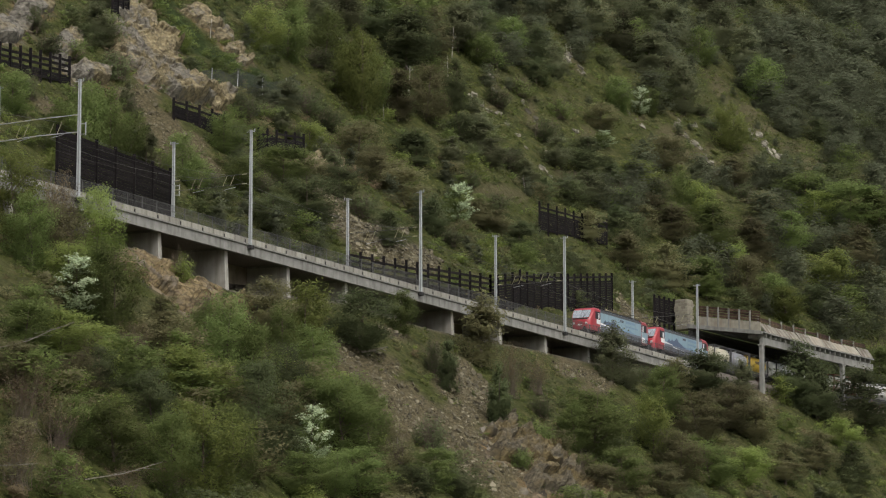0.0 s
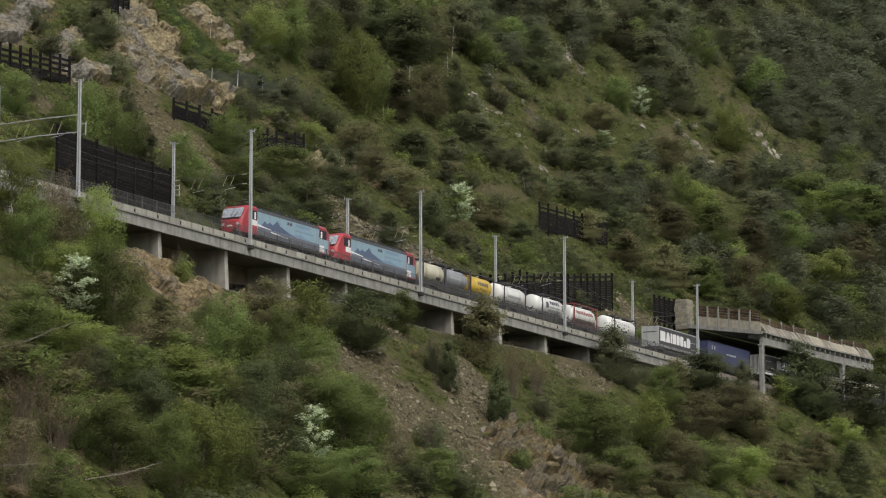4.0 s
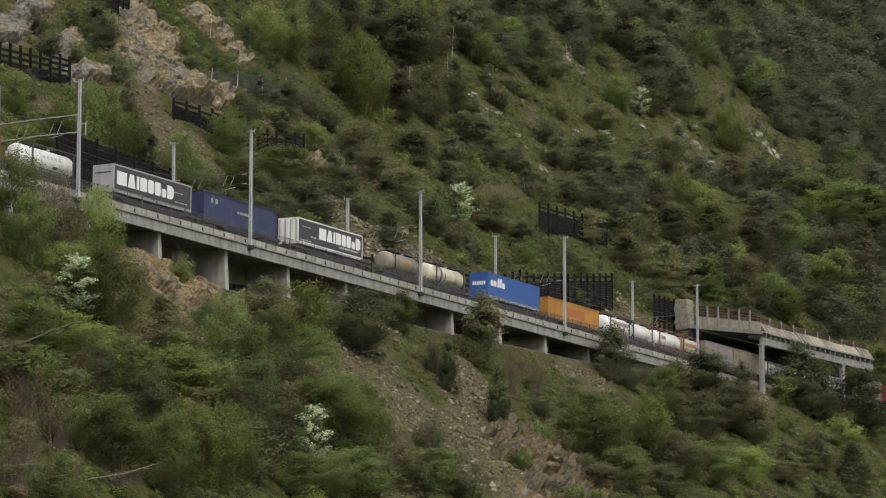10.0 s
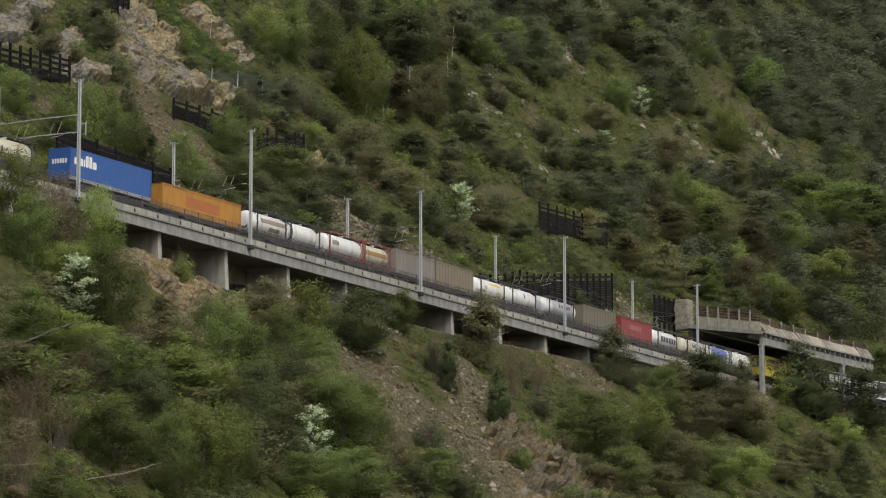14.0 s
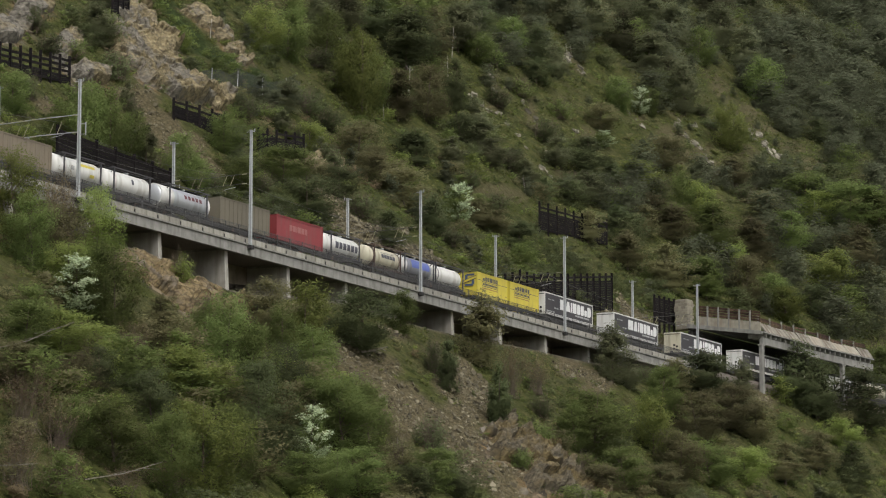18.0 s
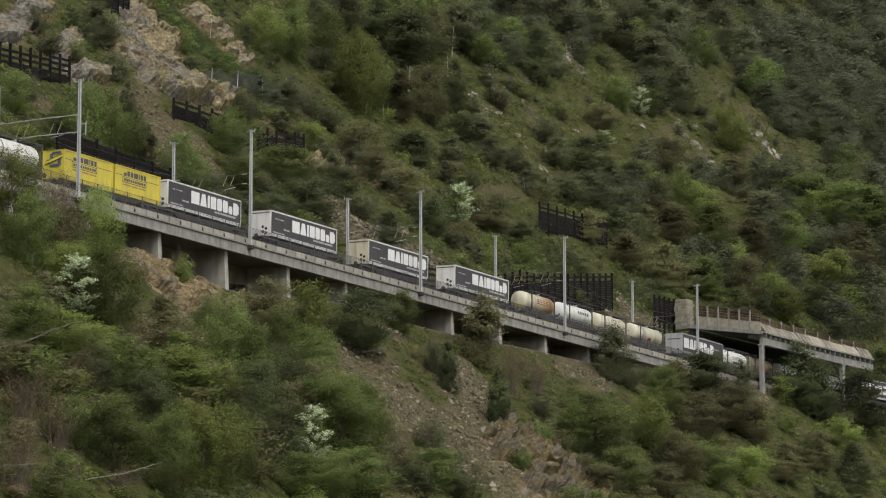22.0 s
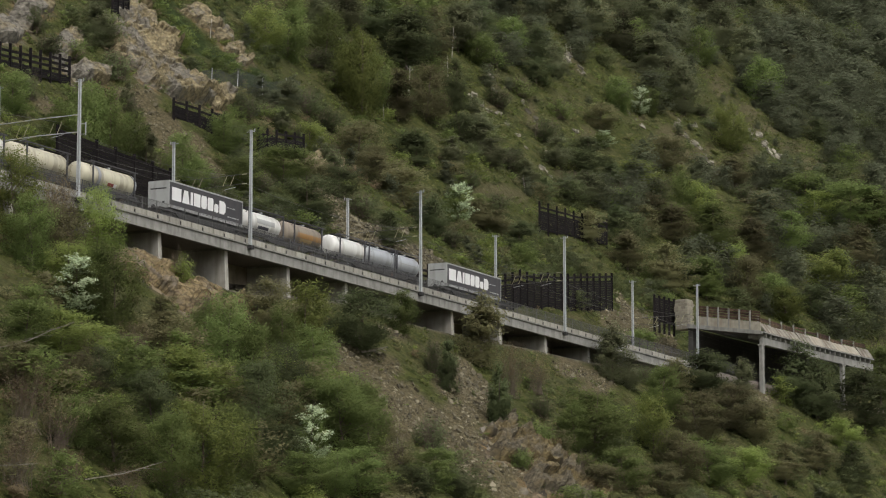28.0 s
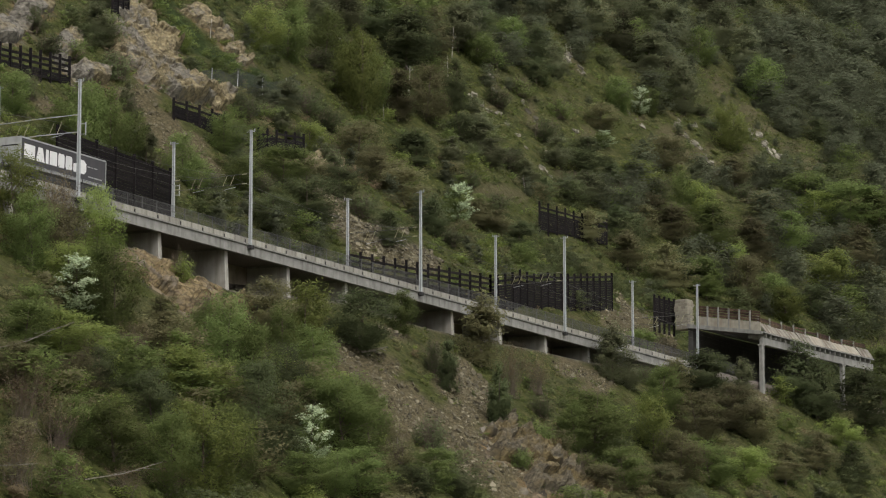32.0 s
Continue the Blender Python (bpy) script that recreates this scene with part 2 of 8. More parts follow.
# ---- materials ----
def material(name, color, rough=0.6, metal=0.0, vary=0.15, scale=1.5, bump=0.0, bump_scale=20.0, second=None, stain=0.0, stain_color=(0.1, 0.08, 0.06), island=0.0, spread=0.0, spec=0.5):
    m = bpy.data.materials.new(name)
    m.use_nodes = True
    nt = m.node_tree
    N, L = nt.nodes, nt.links
    b = N["Principled BSDF"]
    b.inputs["Roughness"].default_value, b.inputs["Metallic"].default_value = rough, metal
    b.inputs["Specular IOR Level"].default_value = spec
    co = N.new("ShaderNodeTexCoord")
    tex = N.new("ShaderNodeTexNoise")
    tex.inputs["Scale"].default_value, tex.inputs["Detail"].default_value = scale, 6
    L.new(co.outputs["Object"], tex.inputs["Vector"])
    ramp = N.new("ShaderNodeValToRGB")
    lo = [max(0, c * (1 - vary)) for c in color]
    hi = [min(1, c * (1 + vary)) for c in (second or color)]
    ramp.color_ramp.elements[0].position, ramp.color_ramp.elements[1].position = 0.3, 0.7
    ramp.color_ramp.elements[0].color, ramp.color_ramp.elements[1].color = (*lo, 1), (*hi, 1)
    L.new(tex.outputs["Fac"], ramp.inputs["Fac"])
    out = ramp.outputs["Color"]
    if stain:
        t2 = N.new("ShaderNodeTexNoise")
        t2.inputs["Scale"].default_value, t2.inputs["Detail"].default_value = 0.9, 8
        mp = N.new("ShaderNodeMapping")
        mp.inputs["Scale"].default_value = (1.6, 1.6, 0.35)
        L.new(co.outputs["Object"], mp.inputs["Vector"])
        L.new(mp.outputs["Vector"], t2.inputs["Vector"])
        r2 = N.new("ShaderNodeValToRGB")
        r2.color_ramp.elements[0].position, r2.color_ramp.elements[1].position = 0.48, 0.72
        L.new(t2.outputs["Fac"], r2.inputs["Fac"])
        mul = N.new("ShaderNodeMath")
        mul.operation = "MULTIPLY"
        mul.inputs[1].default_value = stain
        L.new(r2.outputs["Color"], mul.inputs[0])
        mix = N.new("ShaderNodeMixRGB")
        mix.inputs["Color2"].default_value = (*stain_color, 1)
        L.new(mul.outputs[0], mix.inputs["Fac"])
        L.new(out, mix.inputs["Color1"])
        out = mix.outputs["Color"]
    for amount, kind, socket in ((island, "ShaderNodeNewGeometry", "Random Per Island"), (spread, "ShaderNodeObjectInfo", "Random")):
        if amount:
            g = N.new(kind)
            mr = N.new("ShaderNodeMapRange")
            mr.inputs["To Min"].default_value, mr.inputs["To Max"].default_value = 1 - amount, 1 + amount
            L.new(g.outputs[socket], mr.inputs["Value"])
            hs = N.new("ShaderNodeHueSaturation")
            L.new(mr.outputs["Result"], hs.inputs["Value"])
            L.new(out, hs.inputs["Color"])
            if kind == "ShaderNodeObjectInfo":
                mh = N.new("ShaderNodeMapRange")
                mh.inputs["To Min"].default_value, mh.inputs["To Max"].default_value = 0.5 - amount * 0.03, 0.5 + amount * 0.03
                L.new(g.outputs[socket], mh.inputs["Value"])
                L.new(mh.outputs["Result"], hs.inputs["Hue"])
            out = hs.outputs["Color"]
    L.new(out, b.inputs["Base Color"])
    if bump:
        t3 = N.new("ShaderNodeTexNoise")
        t3.inputs["Scale"].default_value, t3.inputs["Detail"].default_value = bump_scale, 5
        L.new(co.outputs["Object"], t3.inputs["Vector"])
        bp = N.new("ShaderNodeBump")
        bp.inputs["Strength"].default_value, bp.inputs["Distance"].default_value = bump, 0.05
        L.new(t3.outputs["Fac"], bp.inputs["Height"])
        L.new(bp.outputs["Normal"], b.inputs["Normal"])
    return m


def leaf_material(name, color, island=0.08, spread=0.38, gain=1.5):
    """Leaves throw light back and let it through; what shines through is stronger."""
    m = material(name, color, rough=0.95, vary=0.42, scale=0.3, island=island, spread=spread, spec=0.05)
    nt = m.node_tree
    b, outn = nt.nodes["Principled BSDF"], nt.nodes["Material Output"]
    tr = nt.nodes.new("ShaderNodeBsdfTranslucent")
    up = nt.nodes.new("ShaderNodeMixRGB")
    up.blend_type = "MULTIPLY"
    up.inputs["Fac"].default_value = 1.0
    up.inputs["Color2"].default_value = (gain * 0.97, gain, gain, 1)
    nt.links.new(b.inputs["Base Color"].links[0].from_socket, up.inputs["Color1"])
    nt.links.new(up.outputs[0], tr.inputs["Color"])
    both = nt.nodes.new("ShaderNodeAddShader")
    nt.links.new(b.outputs[0], both.inputs[0])
    nt.links.new(tr.outputs[0], both.inputs[1])
    nt.links.new(both.outputs[0], outn.inputs["Surface"])
    return m


def ground_material():
    m = bpy.data.materials.new("mountain_ground")
    m.use_nodes = True
    nt = m.node_tree
    N, L = nt.nodes, nt.links
    b = N["Principled BSDF"]
    b.inputs["Roughness"].default_value = 0.9
    b.inputs["Specular IOR Level"].default_value = 0.04
    co = N.new("ShaderNodeTexCoord")

    def noise_ramp(scale, detail, stops, squash=None):
        t = N.new("ShaderNodeTexNoise")
        t.inputs["Scale"].default_value, t.inputs["Detail"].default_value = scale, detail
        t.inputs["Roughness"].default_value = 0.65
        L.new(co.outputs["Object"], t.inputs["Vector"])
        r = N.new("ShaderNodeValToRGB")
        e = r.color_ramp.elements
        while len(e) < len(stops):
            e.new(0.5)
        for i, (p, c) in enumerate(stops):
            e[i].position, e[i].color = p, (*c, 1)
        L.new(t.outputs["Fac"], r.inputs["Fac"])
        return r.outputs["Color"], t

    def mixed(fac, a, c):
        x = N.new("ShaderNodeMixRGB")
        L.new(fac, x.inputs["Fac"])
        L.new(a, x.inputs["Color1"])
        L.new(c, x.inputs["Color2"])
        return x.outputs["Color"]

    grass, _ = noise_ramp(0.9, 10, ((0.3, (0.02, 0.028, 0.009)), (0.44, (0.04, 0.049, 0.015)), (0.57, (0.066, 0.072, 0.023)), (0.74, (0.12, 0.104, 0.054))))
    scree, _ = noise_ramp(2.6, 12, ((0.3, (0.04, 0.035, 0.019)), (0.5, (0.09, 0.077, 0.044)), (0.72, (0.17, 0.146, 0.09))))
    soil, _ = noise_ramp(0.16, 9, ((0.46, (0, 0, 0)), (0.6, (1, 1, 1))))
    dirt, _ = noise_ramp(1.6, 10, ((0.3, (0.058, 0.049, 0.032)), (0.7, (0.142, 0.12, 0.074))))
    # fractured rock: cells of their own colour with dark joints
    mp = N.new("ShaderNodeMapping")
    mp.inputs["Scale"].default_value = (0.8, 0.8, 1.5)
    mp.inputs["Rotation"].default_value = (0.5, 0.35, 0.2)
    L.new(co.outputs["Object"], mp.inputs["Vector"])
    cell = N.new("ShaderNodeTexVoronoi")
    cell.inputs["Scale"].default_value = 1.0
    L.new(mp.outputs["Vector"], cell.inputs["Vector"])
    sepc = N.new("ShaderNodeSeparateColor")
    L.new(cell.outputs["Color"], sepc.inputs["Color"])
    tone = N.new("ShaderNodeValToRGB")
    e = tone.color_ramp.elements
    for p, c in ((0.2, (0.1, 0.088, 0.072)), (0.45, (0.18, 0.145, 0.1)), (0.7, (0.25, 0.175, 0.09))):
        e.new(p).color = (*c, 1)
    e[0].color, e[len(e) - 1].color = (0.06, 0.055, 0.048, 1), (0.25, 0.23, 0.2, 1)
    L.new(sepc.outputs["Red"], tone.inputs["Fac"])
    grain, rt = noise_ramp(1.7, 12, ((0.3, (0.35, 0.35, 0.35)), (0.7, (1.15, 1.1, 1.05))))
    rockx = N.new("ShaderNodeMixRGB")
    rockx.blend_type = "MULTIPLY"
    rockx.inputs["Fac"].default_value = 1.0
    L.new(tone.outputs["Color"], rockx.inputs["Color1"])
    L.new(grain, rockx.inputs["Color2"])
    rock = rockx.outputs["Color"]
    at = N.new("ShaderNodeAttribute")
    at.attribute_name = "cover"
    sep = N.new("ShaderNodeSeparateColor")
    L.new(at.outputs["Color"], sep.inputs["Color"])
    soft = N.new("ShaderNodeMath")
    soft.operation = "MULTIPLY"
    soft.inputs[1].default_value = 0.25
    L.new(soil, soft.inputs[0])
    base = mixed(soft.outputs[0], grass, dirt)
    turf, _ = noise_ramp(2.0, 8, ((0.3, (0.02, 0.03, 0.01)), (0.7, (0.042, 0.058, 0.019))))
    base = mixed(at.outputs["Alpha"], base, turf)
    base = mixed(sep.outputs["Green"], base, scree)
    base = mixed(sep.outputs["Red"], base, rock)
    ballast, _ = noise_ramp(6.0, 6, ((0.3, (0.07, 0.06, 0.05)), (0.7, (0.2, 0.175, 0.15))))
    base = mixed(sep.outputs["Blue"], base, ballast)
    L.new(base, b.inputs["Base Color"])
    t3 = N.new("ShaderNodeTexNoise")
    t3.inputs["Scale"].default_value, t3.inputs["Detail"].default_value = 1.6, 12
    L.new(co.outputs["Object"], t3.inputs["Vector"])
    bp = N.new("ShaderNodeBump")
    bp.inputs["Strength"].default_value, bp.inputs["Distance"].default_value = 1.0, 0.8
    L.new(t3.outputs["Fac"], bp.inputs["Height"])
    L.new(bp.outputs["Normal"], b.inputs["Normal"])
    return m


def stone_material(name, tones):
    """Loose stones, each of its own tone."""
    m = material(name, (0.2, 0.2, 0.2), 0.92, bump=0.5, bump_scale=5)
    nt = m.node_tree
    g = nt.nodes.new("ShaderNodeNewGeometry")
    r = nt.nodes.new("ShaderNodeValToRGB")
    e = r.color_ramp.elements
    e[0].color, e[1].color = (*tones[0], 1), (*tones[-1], 1)
    for i, c in enumerate(tones[1:-1]):
        e.new((i + 1) / (len(tones) - 1)).color = (*c, 1)
    nt.links.new(g.outputs["Random Per Island"], r.inputs["Fac"])
    t = nt.nodes.new("ShaderNodeTexNoise")
    t.inputs["Scale"].default_value, t.inputs["Detail"].default_value = 2.5, 8
    v = nt.nodes.new("ShaderNodeMapRange")
    v.inputs["To Min"].default_value, v.inputs["To Max"].default_value = 0.5, 1.5
    nt.links.new(t.outputs["Fac"], v.inputs["Value"])
    h = nt.nodes.new("ShaderNodeHueSaturation")
    nt.links.new(v.outputs["Result"], h.inputs["Value"])
    nt.links.new(r.outputs["Color"], h.inputs["Color"])
    nt.links.new(h.outputs["Color"], nt.nodes["Principled BSDF"].inputs["Base Color"])
    return m


M_GROUND = ground_material()
M_CONCRETE = material("weathered_concrete", (0.23, 0.228, 0.208), 0.85, vary=0.2, scale=1.2, bump=0.4, bump_scale=8, stain=0.8, stain_color=(0.11, 0.105, 0.092))
# near black: the shade inside the gallery is put into the wall colour
M_INNER_SHADE = material("inner_shade_concrete", (0.05, 0.048, 0.044), 0.9, vary=0.3, scale=0.8, bump=0.4, bump_scale=6)
M_PIER = material("pale_pier_concrete", (0.34, 0.325, 0.285), 0.85, vary=0.15, scale=1.0, bump=0.3, bump_scale=8, stain=0.6, stain_color=(0.17, 0.155, 0.125))
M_DAMP = material("tan_weathered_wall", (0.34, 0.295, 0.225), 0.9, vary=0.3, scale=0.8, bump=0.4, bump_scale=6, stain=0.6, stain_color=(0.2, 0.165, 0.12))
M_CURB = material("pale_cast_concrete", (0.3, 0.29, 0.25), 0.85, vary=0.15, scale=3, bump=0.2, bump_scale=12, stain=0.85, stain_color=(0.15, 0.135, 0.1), spread=0.16)
M_GALV = material("galvanised_steel", (0.42, 0.435, 0.44), 0.6, 0.3, vary=0.12, scale=3, bump=0.05)
M_MESH = material("dull_grey_wire", (0.10, 0.10, 0.098), 0.7, 0.2, vary=0.2)
M_RAIL = material("rail_steel", (0.13, 0.09, 0.07), 0.5, 0.6, vary=0.3, scale=2)
M_BALLAST = material("track_ballast", (0.14, 0.125, 0.11), 0.95, vary=0.35, scale=9, bump=0.9, bump_scale=22, second=(0.2, 0.17, 0.145))
M_SLEEPER = material("sleeper", (0.17, 0.155, 0.14), 0.9, vary=0.2, scale=4)
M_FENCE = material("dark_weathered_timber", (0.013, 0.011, 0.011), 0.95, vary=0.35, scale=2.5, bump=0.3, spread=0.35, spec=0.12)
M_NET = material("dark_grey_net", (0.035, 0.04, 0.034), 0.8, vary=0.25)
M_WIRE = material("overhead_wire", (0.12, 0.12, 0.11), 0.6, 0.5)
M_INSUL = material("pale_insulator", (0.36, 0.34, 0.21), 0.4)
M_STONE = material("masonry_stone", (0.235, 0.215, 0.165), 0.9, vary=0.2, scale=2, bump=0.4, bump_scale=7, spread=0.25)
M_RUST = material("rusty_boards", (0.042, 0.028, 0.021), 0.9, vary=0.35, scale=1.5, bump=0.3, second=(0.085, 0.055, 0.038), spread=0.4, spec=0.2)
M_BLACK = material("black_underframe", (0.025, 0.024, 0.023), 0.7, vary=0.3, scale=2)
M_TYRE = material("black_rubber", (0.02, 0.02, 0.02), 0.85)
M_BARK = material("grey_brown_bark", (0.12, 0.095, 0.07), 0.9, vary=0.35, scale=5, bump=0.4)
M_BIRCH = material("pale_bark", (0.36, 0.34, 0.3), 0.85, vary=0.3, scale=6, bump=0.2)
M_LEAF = leaf_material("spring_leaves", (0.069, 0.085, 0.029))
M_LEAF_D = leaf_material("deep_green_leaves", (0.05, 0.058, 0.028))
M_LEAF_B = leaf_material("pale_birch_leaves", (0.101, 0.118, 0.036))
M_NEEDLE = leaf_material("pine_needles", (0.071, 0.074, 0.041), island=0.03, gain=1.3)
M_BROWN = leaf_material("reddish_brown_twigs", (0.098, 0.077, 0.047), gain=0.8)
M_OLIVE = leaf_material("olive_brown_leaves", (0.078, 0.073, 0.038))
M_BLOSSOM = leaf_material("white_blossom", (0.27, 0.31, 0.2), island=0.25, spread=0.1, gain=1.0)
M_GRASS = leaf_material("grass_tufts", (0.074, 0.083, 0.028), spread=0, gain=1.0)


# ---- small mesh helpers ----
def add_box(bm, x0, x1, y0, y1, z0, z1, bevel=0.0):
    r = bmesh.ops.create_cube(bm, size=1.0)
    bmesh.ops.scale(bm, vec=(x1 - x0, y1 - y0, z1 - z0), verts=r["verts"])
    bmesh.ops.translate(bm, vec=((x0 + x1) / 2, (y0 + y1) / 2, (z0 + z1) / 2), verts=r["verts"])
    if bevel:
        es = {e for v in r["verts"] for e in v.link_edges}
        bmesh.ops.bevel(bm, geom=list(es), offset=bevel, segments=2, affect="EDGES")
    return bm


def box(x0, x1, y0, y1, z0, z1, bevel=0.0):
    return add_box(bmesh.new(), x0, x1, y0, y1, z0, z1, bevel)


def add_bar(bm, a, b, r, r2=None, sides=6):
    """A round bar from a to b."""
    a, b = Vector(a), Vector(b)
    d = b - a
    q = d.to_track_quat("Z", "Y").to_matrix().to_4x4()
    bmesh.ops.create_cone(bm, cap_ends=True, segments=sides, radius1=r, radius2=r if r2 is None else r2, depth=d.length, matrix=Matrix.Translation((a + b) / 2) @ q)
    return bm


def extrude_profile(pts, length, axis_x0=0.0, closed=True):
    """A closed profile of (y, z) drawn out along x from axis_x0."""
    bm = bmesh.new()
    a = [bm.verts.new((axis_x0, y, z)) for y, z in pts]
    b = [bm.verts.new((axis_x0 + length, y, z)) for y, z in pts]
    k = len(pts)
    for i in range(k):
        bm.faces.new((a[i], a[(i + 1) % k], b[(i + 1) % k], b[i]))
    bm.faces.new(a)
    bm.faces.new(b[::-1])
    bmesh.ops.recalc_face_normals(bm, faces=bm.faces)
    return bm


def finish(bm, name, mat, smooth_angle=None):
    me = bpy.data.meshes.new(name)
    if smooth_angle:
        for f in bm.faces:
            f.smooth = True
        for e in bm.edges:
            if len(e.link_faces) == 2 and e.calc_face_angle(0) > radians(smooth_angle):
                e.smooth = False
    bm.to_mesh(me)
    bm.free()
    me.materials.append(mat)
    return me


def part(name, bm, mat, parent, label="", m=None, smooth_angle=None):
    """One mesh object under a thing or a part."""
    me = bm if isinstance(bm, bpy.types.Mesh) else finish(bm, name, mat, smooth_angle)
    ob = new(name, me)
    ob.parent = parent
    if m is not None:
        ob.matrix_basis = m
    if label:
        ob["label"] = label
    return ob


def thing(name, m, label, category, group="", kind=""):
    ob = new(name)
    ob.matrix_basis = m
    return tagged(ob, label, category, group, kind)


def raw_mesh(name, verts, faces, mat, normals=None):
    """A mesh from arrays: verts (k, 3), faces (m, 3 or 4)."""
    verts, faces = np.asarray(verts, np.float32), np.asarray(faces, np.int32)
    me = bpy.data.meshes.new(name)
    me.vertices.add(len(verts))
    me.vertices.foreach_set("co", verts.ravel())
    k = faces.shape[1]
    me.loops.add(faces.size)
    me.loops.foreach_set("vertex_index", faces.ravel())
    me.polygons.add(len(faces))
    me.polygons.foreach_set("loop_start", np.arange(0, faces.size, k, dtype=np.int32))
    me.update(calc_edges=True)
    me.polygons.foreach_set("use_smooth", np.zeros(len(faces), dtype=bool))
    if normals is not None:
        me.polygons.foreach_set("use_smooth", np.ones(len(faces), dtype=bool))
        me.normals_split_custom_set_from_vertices(np.asarray(normals, np.float32))
    if mat:
        me.materials.append(mat)
    return me


# ---- ground sheet ----
def steps(stops):
    """Uneven grid lines: (from, to, step) rows."""
    out = []
    for a, b, d in stops:
        out.extend(np.arange(a, b, d))
    return np.array(out + [stops[-1][1]])


gu = steps(((-2600, -600, 200), (-600, -180, 14), (-180, -110, 2.5), (-110, 110, 1.25), (110, 260, 2.2), (260, 520, 5), (520, 1300, 12), (1300, 3000, 120)))
gn = steps(((-2600, -400, 200), (-400, -90, 15), (-90, -60, 2.0), (-60, 75, 1.1), (75, 150, 2.2), (150, 320, 5), (320, 700, 14), (700, 2600, 150)))
GU, GN = np.meshgrid(gu, gn, indexing="ij")
GZ = ground(GU, GN)
gv = np.stack([PX + GU * math.sin(TURN) - GN * math.cos(TURN), PY + GU * math.cos(TURN) + GN * math.sin(TURN), GZ], -1).reshape(-1, 3)
ia = np.arange(len(gu) * len(gn)).reshape(len(gu), len(gn))
gf = np.stack([ia[:-1, :-1], ia[1:, :-1], ia[1:, 1:], ia[:-1, 1:]], -1).reshape(-1, 4)
gm = raw_mesh("ground", gv, gf, M_GROUND)
cover = gm.attributes.new("cover", "FLOAT_COLOR", "POINT")
GQ = GN - offset_of_line(GU)
c_rock = np.clip(patches(GU, GN, tuple((a, b, c * 1.2, d * 1.2, e) for a, b, c, d, e in ROCK)) * 1.3, 0, 1)
gs = np.gradient(GZ, gn, axis=1)
c_rock = np.maximum(c_rock, smooth(np.abs(gs), 1.5, 2.6) * (GQ > -40) * 0.8)
c_scree = np.clip(patches(GU, GN, SCREE) * 1.8 + patches(GU, GN, FAR_SCREE) * 1.3, 0, 1)
c_bal = (smooth(GQ, -2.0, 0.0) * (1 - smooth(GQ, 9.0, 10.5)))
cc = np.stack([c_rock, c_scree, c_bal, patches(GU, GN, NETTED)], -1).astype(np.float32)
cover.data.foreach_set("color", cc.ravel())
gm.polygons.foreach_set("use_smooth", np.ones(len(gm.polygons), dtype=bool))
tagged(new("ground", gm), "steep grassy mountainside with bare rock, scree and brown earth", "ground", kind="structure")


